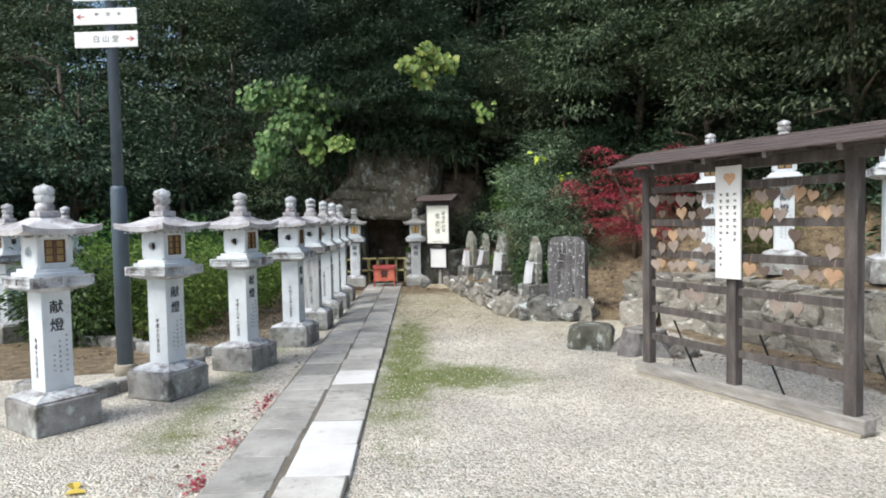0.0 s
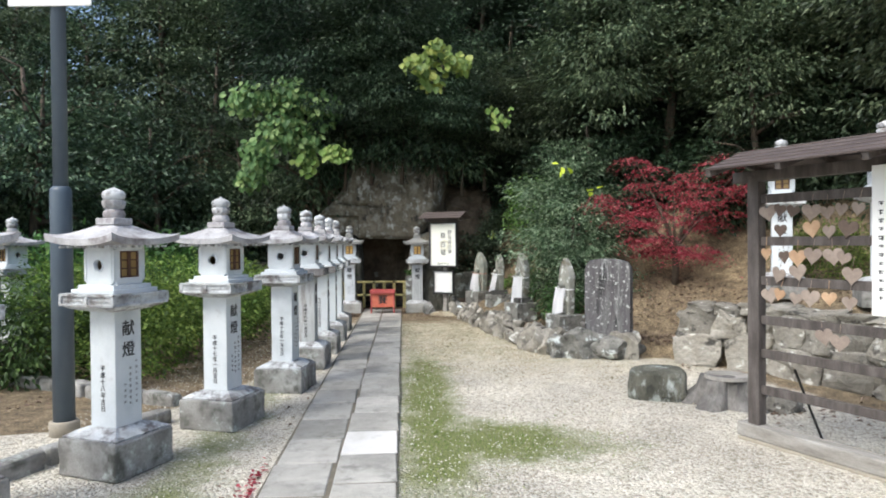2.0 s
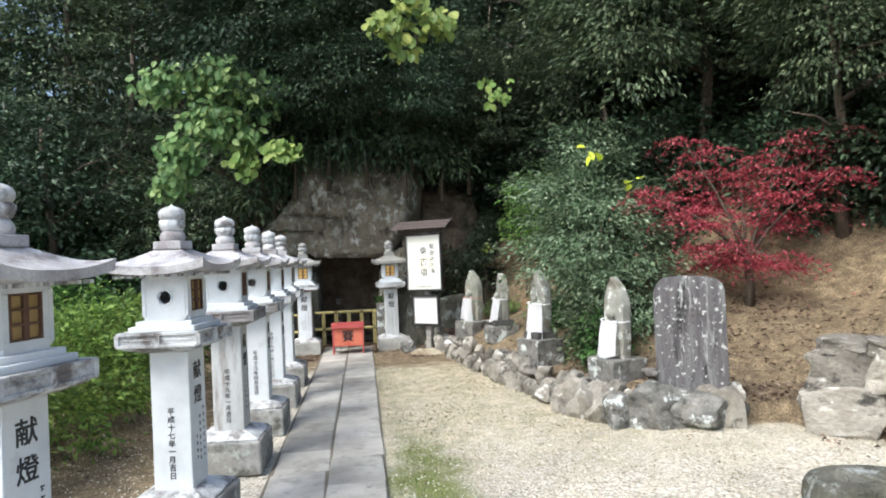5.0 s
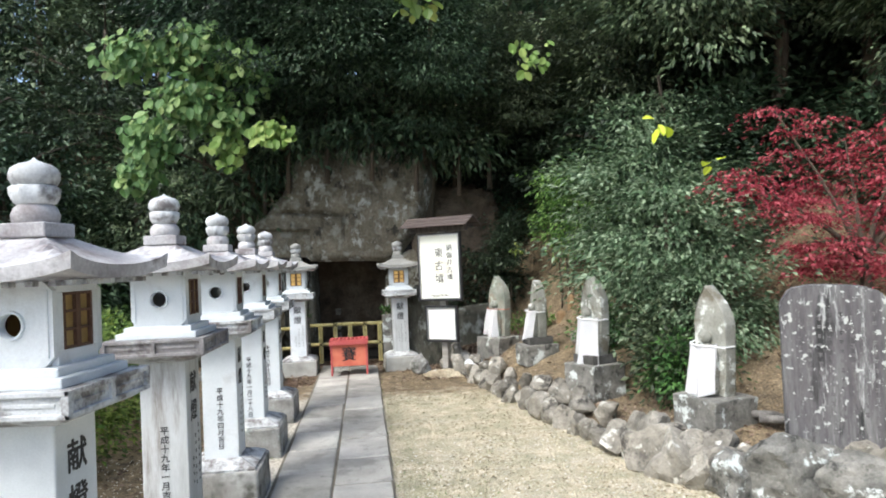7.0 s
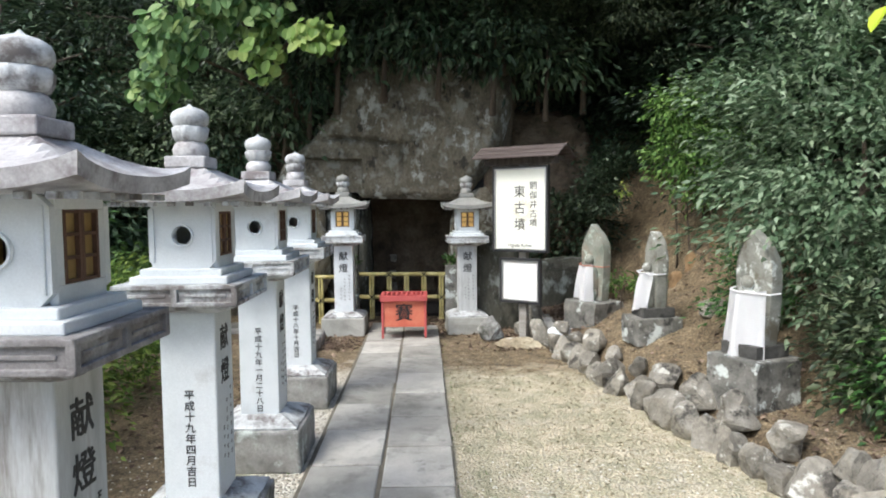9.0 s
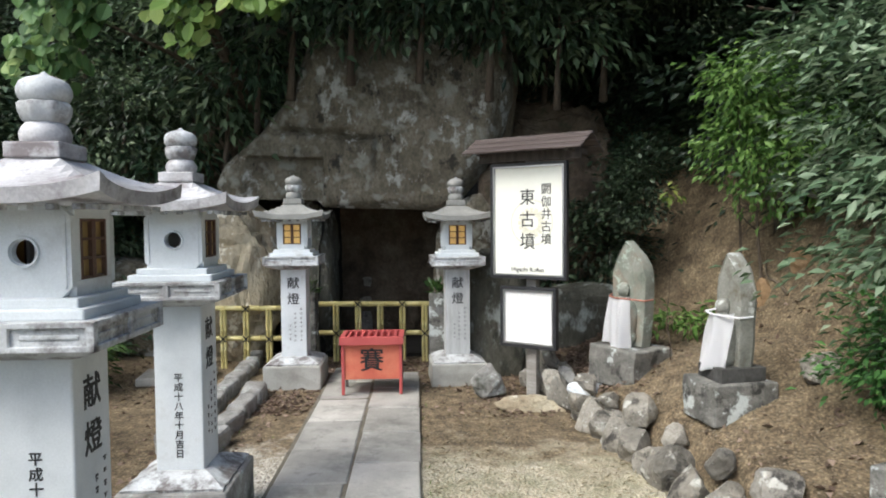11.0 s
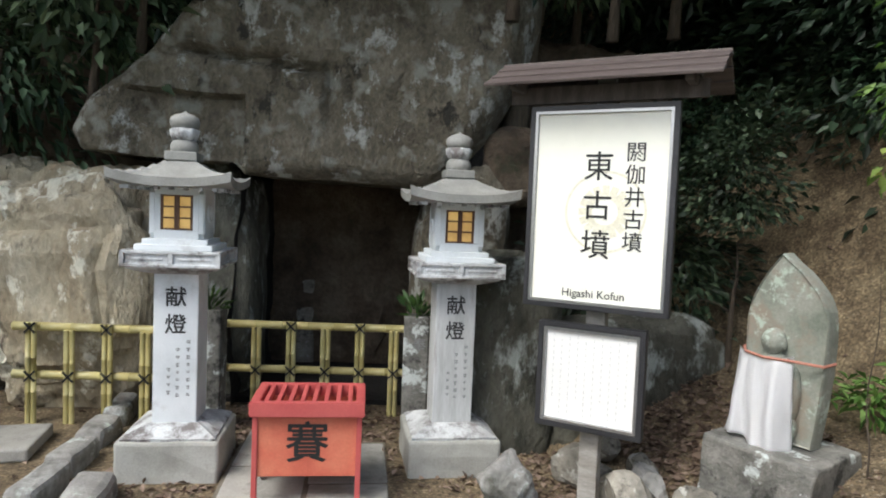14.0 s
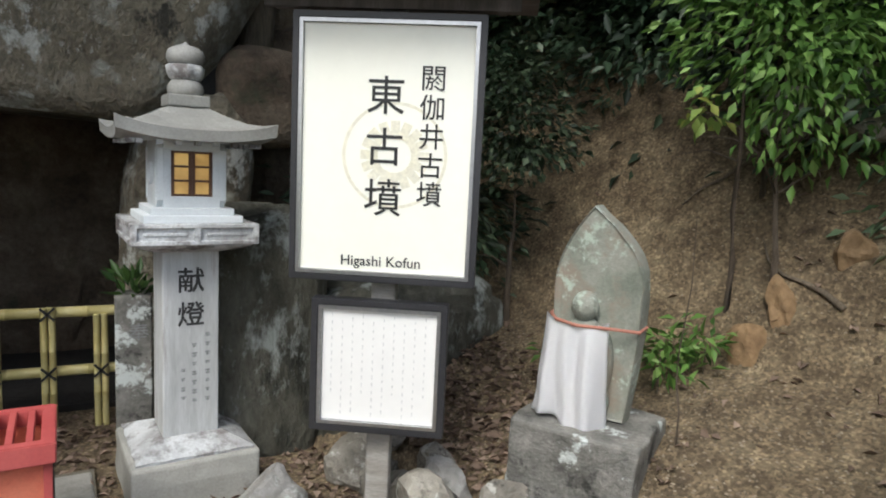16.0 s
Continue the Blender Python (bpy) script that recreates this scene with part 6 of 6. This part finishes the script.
def maple():
    """Arching limbs that carry flat sprays of small leaves."""
    r = np.random.default_rng(161)
    z0 = height(3.2, 12.2)
    root = thing("red_maple", at(3.2, 12.2, z0), "spreading crimson Japanese maple with thin arching branches", "tree")
    bm = bmesh.new()
    fork = Vector((0.0, 0.0, 0.50))
    tube(bm, [(0, 0, -0.1), (0.02, 0, 0.25), fork], [0.055, 0.05, 0.042], 8)
    pts, dirs = [], []
    for k, (ex, ey, ez) in enumerate(((-1.12, 0.1, 1.34), (-0.48, 0.4, 1.92), (-0.78, 0.0, 1.02), (0.10, 0.3, 1.60), (0.66, 0.1, 1.86), (1.35, 0.3, 1.98), (0.90, -0.2, 1.40), (-0.55, -0.1, 0.70), (-0.15, 0.3, 1.25), (0.22, -0.2, 0.45), (-0.30, 0.1, 0.48), (0.58, 0.2, 1.0))):
        end = Vector((ex, ey, ez))
        mid = fork.lerp(end, 0.5) + Vector((0, 0, 0.10))
        part("branch", tube(bmesh.new(), [fork, fork.lerp(mid, 0.5) + Vector((0, 0, 0.05)), mid, end], [0.026, 0.02, 0.013, 0.004], 6), BARK, root, smooth=True)
        for j in range(9):
            t = 0.56 + 0.48 * j / 8
            c = np.array(mid.lerp(end, t * 2 - 1) if t > 0.5 else fork.lerp(mid, t * 2)) + r.normal(size=3) * np.array([0.12, 0.14, 0.03])
            n = 88
            off = r.normal(size=(n, 3)) * np.array([0.135, 0.12, 0.012])
            off[:, 2] -= 0.25 * (off[:, 0] ** 2 + off[:, 1] ** 2) / 0.15
            pts.append(c + off)
            way = off.copy()
            way[:, 2] = -0.06
            dirs.append(way + r.normal(size=(n, 3)) * 0.06)
    part("trunk", bm, BARK, root, "short dark forking trunk", True)
    pts, dirs = np.concatenate(pts), np.concatenate(dirs)
    normals = np.array([0, 0, 1.0]) + r.normal(size=pts.shape) * 0.35
    settle("crown", leaf_mesh("maple_crown", pts, dirs, normals, r.uniform(0.03, 0.056, len(pts)), 0.55, MAPLE), root, at(0, 0, 0))


maple()
# broad-leaved tree left of the tomb, with its stem on the slope
def hanging_leaves(name, clusters, per, leaf, width, material, seed):
    """Large leaves that hang in tiers. clusters: centre and half extents of each spray."""
    r = np.random.default_rng(seed)
    pts = []
    for (cx, cy, cz), (hx, hy, hz), share in clusters:
        n = int(per * share)
        d = r.normal(size=(n, 3))
        d /= np.linalg.norm(d, axis=1, keepdims=True)
        d *= r.random((n, 1)) ** 0.45
        pts.append(np.array([cx, cy, cz]) + d * np.array([hx, hy, hz]))
    pts = np.concatenate(pts)
    dirs = np.array([0, -0.45, -0.9]) + r.normal(size=pts.shape) * np.array([0.5, 0.35, 0.35])
    normals = np.array([0, -0.75, 0.65]) + r.normal(size=pts.shape) * 0.4
    return leaf_mesh(name, pts, dirs, normals, leaf * r.uniform(0.6, 1.25, len(pts)), width * r.uniform(0.85, 1.15, len(pts)), material, 0.08)


root = thing("broadleaf_tree", at(-3.45, 15.6, 1.95), "tree with large drooping green and yellowing leaves", "tree")
settle("crown", hanging_leaves("broad_crown", (((-0.75, 0.0, 2.45), (0.55, 0.4, 0.36), 1.0), ((0.0, 0.0, 2.5), (0.6, 0.4, 0.40), 1.2), ((0.65, 0.1, 2.25), (0.5, 0.4, 0.45), 0.8), ((-0.1, 0.0, 1.85), (0.5, 0.35, 0.35), 0.9), ((-0.55, -0.05, 1.35), (0.42, 0.35, 0.40), 0.8), ((-0.75, 0.0, 0.85), (0.32, 0.3, 0.28), 0.5), ((0.3, 0.15, 1.6), (0.45, 0.3, 0.3), 0.7)), 260, 0.155, 0.66, BROAD, 171), root, at(0, 0, 0))
settle("lower_crown", hanging_leaves("broad_crown", (((1.05, -0.05, 1.32), (0.36, 0.25, 0.18), 1.0), ((0.35, 0.1, 1.15), (0.3, 0.25, 0.28), 0.7)), 95, 0.15, 0.72, LIME, 172), root, at(0, 0, 0), "lime-green lower leaves")
bm = bmesh.new()
tube(bm, [(0.5, 2.3, 0.2), (0.45, 1.6, 0.6), (0.3, 0.8, 1.3), (0.1, 0.2, 2.2)], [0.09, 0.07, 0.055, 0.02], 8)
for a, b in (((0.3, 0.8, 1.3), (-0.9, 0.2, 2.4)), ((0.3, 0.8, 1.3), (1.1, 0.1, 1.4)), ((0.1, 0.2, 2.2), (-0.4, 0.0, 2.8)), ((0.3, 0.8, 1.3), (0.8, 0.2, 2.3)), ((0.45, 1.6, 0.6), (-0.7, 0.2, 1.3))):
    tube(bm, [a, tuple(0.5 * (p + q) + (0.12 if k == 2 else 0) for k, (p, q) in enumerate(zip(a, b))), b], [0.03, 0.022, 0.008], 6)
part("limb", bm, BARK, root)
# slim bare trunk with a yellow-green crown leaning over the sign
root = thing("leaning_tree", at(-0.36, 17.15, 1.5), "slim tan trunk with a cluster of yellow-green leaves", "tree")
bm = bmesh.new()
tube(bm, [(-0.08, 0, 0.1), (-0.02, 0.0, 0.6), (0.08, 0.05, 1.4), (0.14, 0.3, 2.4), (0.1, -0.5, 3.2), (0.1, -2.1, 3.3), (0.0, -3.4, 3.1)], [0.12, 0.085, 0.075, 0.06, 0.035, 0.022, 0.01], 9)
part("trunk", bm, TAN_BARK, root, "smooth tan trunk", True)
settle("crown", hanging_leaves("yellow_crown", (((0.0, 0.0, 0.28), (0.28, 0.28, 0.16), 0.7), ((-0.30, 0.0, 0.0), (0.36, 0.3, 0.20), 1.0), ((0.32, 0.0, 0.02), (0.34, 0.3, 0.22), 1.0), ((-0.1, 0.0, -0.3), (0.26, 0.25, 0.16), 0.4)), 70, 0.15, 0.72, YELLOWING, 173), root, at(0.0, -3.5, 3.02))
settle("lower_crown", hanging_leaves("yellow_crown", (((0.0, 0.0, 0.0), (0.24, 0.2, 0.26), 1.0),), 26, 0.11, 0.7, LIME, 176), root, at(1.05, -3.5, 2.15))
root = thing("yellow_leaf_sprig", at(1.62, 12.46, 2.62), "sprig of large bright yellow leaves in the silvery shrub", "sprig")
settle("leaves", crown_mesh("sprig_leaves", (0.10, 0.08, 0.05), 2, 2, 0.14, 0.7, BRIGHT_YELLOW, 174, 0.08), root, at(0, 0, 0))
root = thing("yellow_leaf_sprig", at(1.98, 12.40, 2.22), "sprig of large bright yellow leaves in the silvery shrub", "sprig")
settle("leaves", crown_mesh("sprig_leaves", (0.07, 0.06, 0.05), 2, 2, 0.12, 0.6, BRIGHT_YELLOW, 175, 0.06), root, at(0, 0, 0))

# hedge and garden shrubs behind the lantern row
for k, (x, y, s) in enumerate(((-3.75, 9.6, 1.0), (-3.55, 10.9, 1.0), (-3.6, 12.2, 0.95), (-4.9, 10.6, 1.0), (-3.9, 13.5, 0.85))):
    me = crown_mesh("hedge_crown", (0.78, 0.82, 0.62), 150, 40, 0.062, 0.5, HEDGE, 180 + k % 2, 0.20, 0.6, 0.0)
    tree("clipped_bush", me, None, x, y, 0.0, 0.62, s, 70 * k, "rounded clipped azalea bush with light green tips", "bush", "clipped bushes in the garden")
for k, (x, y, s) in enumerate(((-4.75, 9.2, 0.75), (-5.4, 12.6, 1.1), (-6.8, 12.2, 1.1), (-7.6, 10.0, 1.0), (-5.6, 15.0, 1.0), (-4.3, 15.4, 0.7))):
    tree("garden_shrub", rng.choice(LOW_CROWNS), None, x, y, 0.0, 0.65, s, 50 * k, "loose dark green garden shrub behind the lanterns", "shrub", "garden shrubs")
tree("clipped_bush", bpy.data.objects["clipped_bush"].children[0].data, None, 4.55, 10.6, height(4.55, 10.6), 0.5, 0.62, 0, "rounded clipped bush beside a terrace lantern", "bush", "clipped bushes in the garden")


# ---- kerbs of the garden ----
def garden_kerb():
    root = thing("garden_kerb", at(0, 0, 0), "low kerb of long weathered stones along the garden bed", "kerb")
    r = random.Random(31)
    mesh = []
    for k in range(4):
        bm = box(bmesh.new(), (0.38, 0.15, 0.16), None, 0.03)
        bmesh.ops.subdivide_edges(bm, edges=bm.edges[:], cuts=1, use_grid_fill=True)
        for v in bm.verts:
            v.co += Vector([noise.noise(v.co * 8 + Vector((k * 9, q * 5, 0))) * 0.022 for q in range(3)])
        me = bpy.data.meshes.new("kerb_stone")
        bmesh.ops.recalc_face_normals(bm, faces=bm.faces)
        bm.to_mesh(me)
        bm.free()
        me.materials.append(GRANITE_BASE)
        mesh.append(me)
    for line in ([(-2.62, 14.3), (-2.72, 15.5), (-2.85, 16.6)], [(-2.38, 14.2), (-2.42, 15.0), (-2.5, 15.7)], [(-6.6, 9.9), (-5.4, 9.4), (-4.2, 8.9), (-3.2, 8.35), (-2.55, 8.15)], [(-3.6, 6.6), (-2.95, 6.35), (-2.75, 6.9), (-2.5, 7.6)]):
        for x, y, a in along(line, 0.38):
            m = at(x, y, 0.035, math.degrees(a) + r.uniform(-6, 6)) @ Matrix.Diagonal((r.uniform(0.8, 1.0), r.uniform(0.8, 1.1), r.uniform(0.8, 1.1), 1))
            settle("kerb_stone", r.choice(mesh), root, m)
    ob = part("stone_slab", box(bmesh.new(), (0.62, 0.42, 0.07), at(0, 0, 0), 0.012), PAVING)
    tagged(ob, "flat square stone slab lying in the garden bed", "stone slab")
    ob.matrix_world = at(-3.35, 16.0, 0.035, 12)


garden_kerb()


# ---- roots, clay and rocks in the bank ----
def bank_details():
    for x, y, dz, size, seed, mat, label in ((1.78, 15.02, 0.10, (0.36, 0.24, 0.22), 91, ROCK, "grey boulder bedded in the earth bank"), (1.62, 15.22, 0.26, (0.26, 0.2, 0.16), 97, ROCK, "grey boulder bedded in the earth bank"), (1.20, 15.02, -0.06, (0.09, 0.10, 0.18), 92, CLAY, "lump of orange clay in the bank"), (1.36, 15.0, -0.06, (0.12, 0.1, 0.15), 93, CLAY, "lump of orange clay in the bank"), (1.55, 14.85, -0.05, (0.16, 0.1, 0.13), 94, CLAY, "lump of orange clay in the bank"), (1.15, 13.9, 0.02, (0.16, 0.12, 0.1), 95, ROCK, "grey stone lying on the earth bank")):
        boulder("boulder", x, y, height(x, y) + dz, size, seed, mat, label, 25)
    r = random.Random(6)
    for k in range(5):
        x, y = r.uniform(1.1, 1.9), r.uniform(13.2, 15.8)
        pts = []
        a = r.uniform(0, 2 * math.pi)
        for q in range(6):
            pts.append((x, y, height(x, y) + 0.012 + 0.02 * r.random()))
            a += r.uniform(-0.5, 0.5)
            x, y = x + 0.09 * math.cos(a), y + 0.09 * math.sin(a)
        ob = part("bare_root", tube(bmesh.new(), pts, [0.014, 0.012, 0.010, 0.008, 0.005, 0.003], 7), TAN_BARK, None, smooth=True)
        tagged(ob, "bare brown root lying across the earth bank", "root", "roots in the bank")
    for pts in ([(1.55, 11.1, 0.85), (1.68, 11.0, 0.88), (1.78, 11.05, 0.84), (1.95, 10.95, 0.82)], [(1.58, 11.0, 0.52), (1.72, 10.92, 0.55), (1.9, 10.95, 0.5)]):
        ob = part("bare_root", tube(bmesh.new(), [(x, y, height(x, y) + 0.06 + 0.03 * (k % 2)) for k, (x, y, z) in enumerate(pts)], [0.03, 0.028, 0.022, 0.012][:len(pts)], 7), STUMP, None, smooth=True)
        tagged(ob, "bare grey root beside the monument", "root", "roots in the bank")


bank_details()


# ---- litter and grass ----
def litter():
    r = np.random.default_rng(9)
    pts = []
    for n, (x0, x1, y0, y1), keep in ((15000, (-0.9, 2.8, 10.3, 17.2), "bank"), (4500, (-0.2, 0.75, 14.7, 16.4), "bank"), (4200, (-4.2, -2.1, 8.0, 16.8), "flat"), (7000, (-2.5, 0.1, 14.9, 16.9), "flat"), (900, (2.4, 4.2, 6.5, 10.2), "flat"), (160, (-1.6, -1.25, 4.4, 8.5), "flat"), (6000, (1.9, 5.5, 9.3, 13.0), "bank")):
        x, y = r.uniform(x0, x1, n), r.uniform(y0, y1, n)
        clump = np.sin(2.3 * x + 1.1 * y) * np.sin(1.9 * y - 0.7 * x) + r.normal(size=n) * 0.5
        ok = clump > -0.1
        z, deep = land(x, y)
        if keep == "bank":
            ok &= deep > 0.12
        else:
            ok &= deep < 0.05
        bare = (x > 0.62) & (y > 12.9) & (y < 16.2) & (x < 2.2)
        ok &= ~bare | (r.random(n) < 0.3)
        side = x - slope_x(y)
        ok &= ~((side < 0.02) & (side > -0.82) & (y < 15.9))
        pts.append(np.stack([x, y, z + 0.006], -1)[ok])
    pts = np.concatenate(pts)
    dirs = r.normal(size=pts.shape) * np.array([1, 1, 0.22])
    normals = np.array([0, 0, 1.0]) + r.normal(size=pts.shape) * 0.4
    me = leaf_mesh("fallen_leaves", pts, dirs, normals, r.uniform(0.022, 0.062, len(pts)), r.uniform(0.35, 0.6, len(pts)), DEAD_LEAF, 0.16)
    tagged(new("fallen_leaves", me), "brown fallen leaves strewn over the soil", "leaf litter", kind="stuff")
    n = 110
    y = r.choice([4.45, 4.55, 5.25, 6.1, 6.35], n) + r.normal(size=n) * 0.11
    x = slope_x(y) - 0.84 - np.abs(r.normal(size=n)) * 0.05
    pts = np.stack([x, y, np.full(n, 0.012)], -1)
    me = leaf_mesh("fallen_maple_leaves", pts, r.normal(size=pts.shape) * np.array([1, 1, 0.2]), np.array([0, 0, 1.0]) + r.normal(size=pts.shape) * 0.3, 0.035, 0.6, MAPLE)
    tagged(new("fallen_maple_leaves", me), "crimson fallen leaves gathered along the path edge", "leaf litter", kind="stuff")
    n = 26000
    y = r.uniform(4.4, 15.2, n)
    side = r.uniform(-1.75, 2.0, n)
    green = 0.9 * np.exp(-((y - 7.2) / 0.5) ** 2) * (side > 0.05) * np.clip((1.9 - side) / 0.8, 0, 1) + 0.5 * np.exp(-((side - 0.25) / 0.25) ** 2) * np.clip((12.0 - y) / 2.5, 0, 1) + 0.10 * np.exp(-((side + 1.3) / 0.25) ** 2) + 0.3 * np.exp(-((side - 0.03) / 0.03) ** 2)
    patch = 0.6 + 0.6 * np.sin(4.1 * side + 2.3 * y) * np.sin(3.3 * y - 2.7 * side)
    ok = (r.random(n) < green * patch) & ~((side < 0.0) & (side > -0.81))
    x = slope_x(y) + side
    z, deep = land(x, y)
    ok &= deep < 0
    pts = np.stack([x, y, z], -1)[ok]
    dirs = r.normal(size=pts.shape) * np.array([0.6, 0.6, 0.1]) + np.array([0, 0, 0.8])
    n = 16000
    dy = 8.0 + 7.0 * r.random(n)
    ds = r.uniform(0.03, 2.6, n)
    dx = slope_x(dy) + ds
    dz, deep = land(dx, dy)
    keep = (deep < 0.05) & (np.sin(3.7 * dx + 1.9 * dy) * np.sin(2.9 * dy - 2.1 * dx) + r.normal(size=n) * 0.5 > -0.2) & (r.random(n) < np.clip((dy - 7.5) / 4, 0, 1))
    dp = np.stack([dx, dy, dz + 0.003], -1)[keep]
    dd = r.normal(size=dp.shape) * np.array([1, 1, 0.15]) + np.array([0, 0, 0.25])
    dry_me = leaf_mesh("dry_grass", dp, dd, r.normal(size=dp.shape) * 0.5 + np.array([0, 0, 1.0]), r.uniform(0.012, 0.04, len(dp)), 0.14, STRAW)
    tagged(new("dry_grass", dry_me), "straw-coloured dry grass over the worn ground", "dry grass", kind="stuff")
    me = leaf_mesh("grass", pts, dirs, r.normal(size=pts.shape), r.uniform(0.014, 0.04, len(pts)), 0.16, GRASS)
    tagged(new("grass", me), "short green grass and moss in the gravel", "grass", kind="stuff")


litter()
ob = new("yellow_leaf", leaf_mesh("yellow_leaf", np.array([[-1.93, 4.36, 0.012], [-1.90, 4.42, 0.012]]), np.array([[1.0, 0.3, 0.05], [-0.6, 0.8, 0.1]]), np.array([[0, 0, 1.0], [0.1, 0, 1.0]]), 0.12, 0.6, GOLDEN))
tagged(ob, "large yellow leaf fallen on the gravel", "leaf")


def gravel():
    """Loose pebbles over the forecourt, as one joined heap of small stones."""
    r = np.random.default_rng(4)
    n = 26000
    y = 3.6 + 8.5 * r.random(n) ** 1.6
    x = r.uniform(-3.4, 3.0, n)
    z, deep = land(x, y)
    side = x - slope_x(y)
    ok = (deep < -0.1) & ~((side < 0.02) & (side > -0.82))
    x, y, z = x[ok], y[ok], z[ok]
    pebbles("gravel", x, y, z, r, ((0.28, 0.25, 0.19), (0.54, 0.50, 0.41), (0.80, 0.77, 0.69)), "loose pale beige gravel over the forecourt", "gravel")
    x, y = r.uniform(0.0, 2.2, 11000), r.uniform(11.0, 16.2, 11000)
    z, deep = land(x, y)
    ok = deep > 0.1
    pebbles("crumbled_earth", x[ok], y[ok], z[ok], r, ((0.10, 0.075, 0.05), (0.20, 0.16, 0.105), (0.34, 0.28, 0.20)), "crumbs of brown earth over the bank", "earth")


def pebbles(name, x, y, z, r, tones, label, category):
    n = len(x)
    shape = np.array([(1, 0, 0), (0, 1, 0), (-1, 0, 0), (0, -1, 0), (0, 0, 0.8), (0, 0, -0.8)], float)
    size = r.uniform(0.004, 0.0095, (n, 1, 3))
    a = r.uniform(0, 2 * np.pi, n)
    v = shape[None] * size * r.uniform(0.75, 1.25, (n, 6, 1))
    c, s = np.cos(a)[:, None], np.sin(a)[:, None]
    v = np.stack([v[..., 0] * c - v[..., 1] * s + x[:, None], v[..., 0] * s + v[..., 1] * c + y[:, None], v[..., 2] + z[:, None] + 0.003], -1)
    f = np.array([(0, 1, 4), (1, 2, 4), (2, 3, 4), (3, 0, 4)])
    faces = (np.arange(n)[:, None, None] * 6 + f[None]).reshape(-1, 3)
    me = bpy.data.meshes.new(name)
    me.vertices.add(6 * n)
    me.vertices.foreach_set("co", v.astype(np.float32).ravel())
    me.loops.add(faces.size)
    me.loops.foreach_set("vertex_index", faces.ravel().astype(np.int32))
    me.polygons.add(len(faces))
    me.polygons.foreach_set("loop_start", np.arange(0, faces.size, 3, dtype=np.int32))
    me.update(calc_edges=True)
    m, tree_nodes, bsdf = shader(name)
    geo = tree_nodes.nodes.new("ShaderNodeNewGeometry")
    tree_nodes.links.new(ramp(tree_nodes, geo.outputs["Random Per Island"], list(zip((0.0, 0.4, 1.0), tones))), bsdf.inputs["Base Color"])
    bsdf.inputs["Roughness"].default_value = 0.9
    me.materials.append(m)
    tagged(new(name, me), label, category, kind="stuff")


gravel()


# ---- paving slabs ----
def paved_path():
    root = thing("paved_path", at(0, 0, 0), "paved path of two rows of grey granite slabs", "path", kind="structure")
    r = random.Random(17)
    part("bed", box(bmesh.new(), (0.80, 16.4, 0.05), at(slope_x(8.0) - 0.40, 8.0, -0.001, 4.17)), BED, root, "dark soil between the slabs")
    mesh = {}
    for pale in (False, True):
        for k in range(5):
            length = (0.545, 0.56, 0.53, 0.575, 0.55)[k]
            bm = box(bmesh.new(), (0.380, length - 0.014, 0.09), at(0, 0, 0), 0.009)
            for v in bm.verts:
                v.co.x += 0.012 * noise.noise(Vector((v.co.x * 7, v.co.y * 7, k * 5)))
                v.co.y += 0.008 * noise.noise(Vector((v.co.x * 7, v.co.y * 7, k * 5 + 30)))
                v.co.z += 0.004 * noise.noise(Vector((v.co.x * 9, v.co.y * 9, k * 5 + 60)))
            me = bpy.data.meshes.new("paving_slab")
            bmesh.ops.recalc_face_normals(bm, faces=bm.faces)
            bm.to_mesh(me)
            bm.free()
            me.materials.append(PAVING_PALE if pale else PAVING)
            mesh[pale, k] = length, me
    for column, (offset, start) in enumerate(((-0.191, 0.17), (-0.590, -0.02))):
        y = start
        while y < 16.1:
            # three newer pale slabs in the east row
            pale = column == 0 and (4.5 < y < 5.6 or 6.7 < y < 7.2)
            length, me = mesh[pale, r.randint(0, 4)]
            mid = y + length / 2
            m = at(slope_x(mid) + offset - column * 0.020 * max(0.0, min(1.0, (7.5 - mid) / 2)) + r.uniform(-0.006, 0.006), mid, -0.012 + r.uniform(-0.006, 0.006), 4.17 + r.uniform(-0.9, 0.9)) @ pose(0, 0, 0, r.uniform(-0.4, 0.4), r.uniform(-0.4, 0.4))
            ob = settle("paving_slab", me, root, m)
            if pale:
                ob["label"] = "newer white granite slab"
            y += length


paved_path()
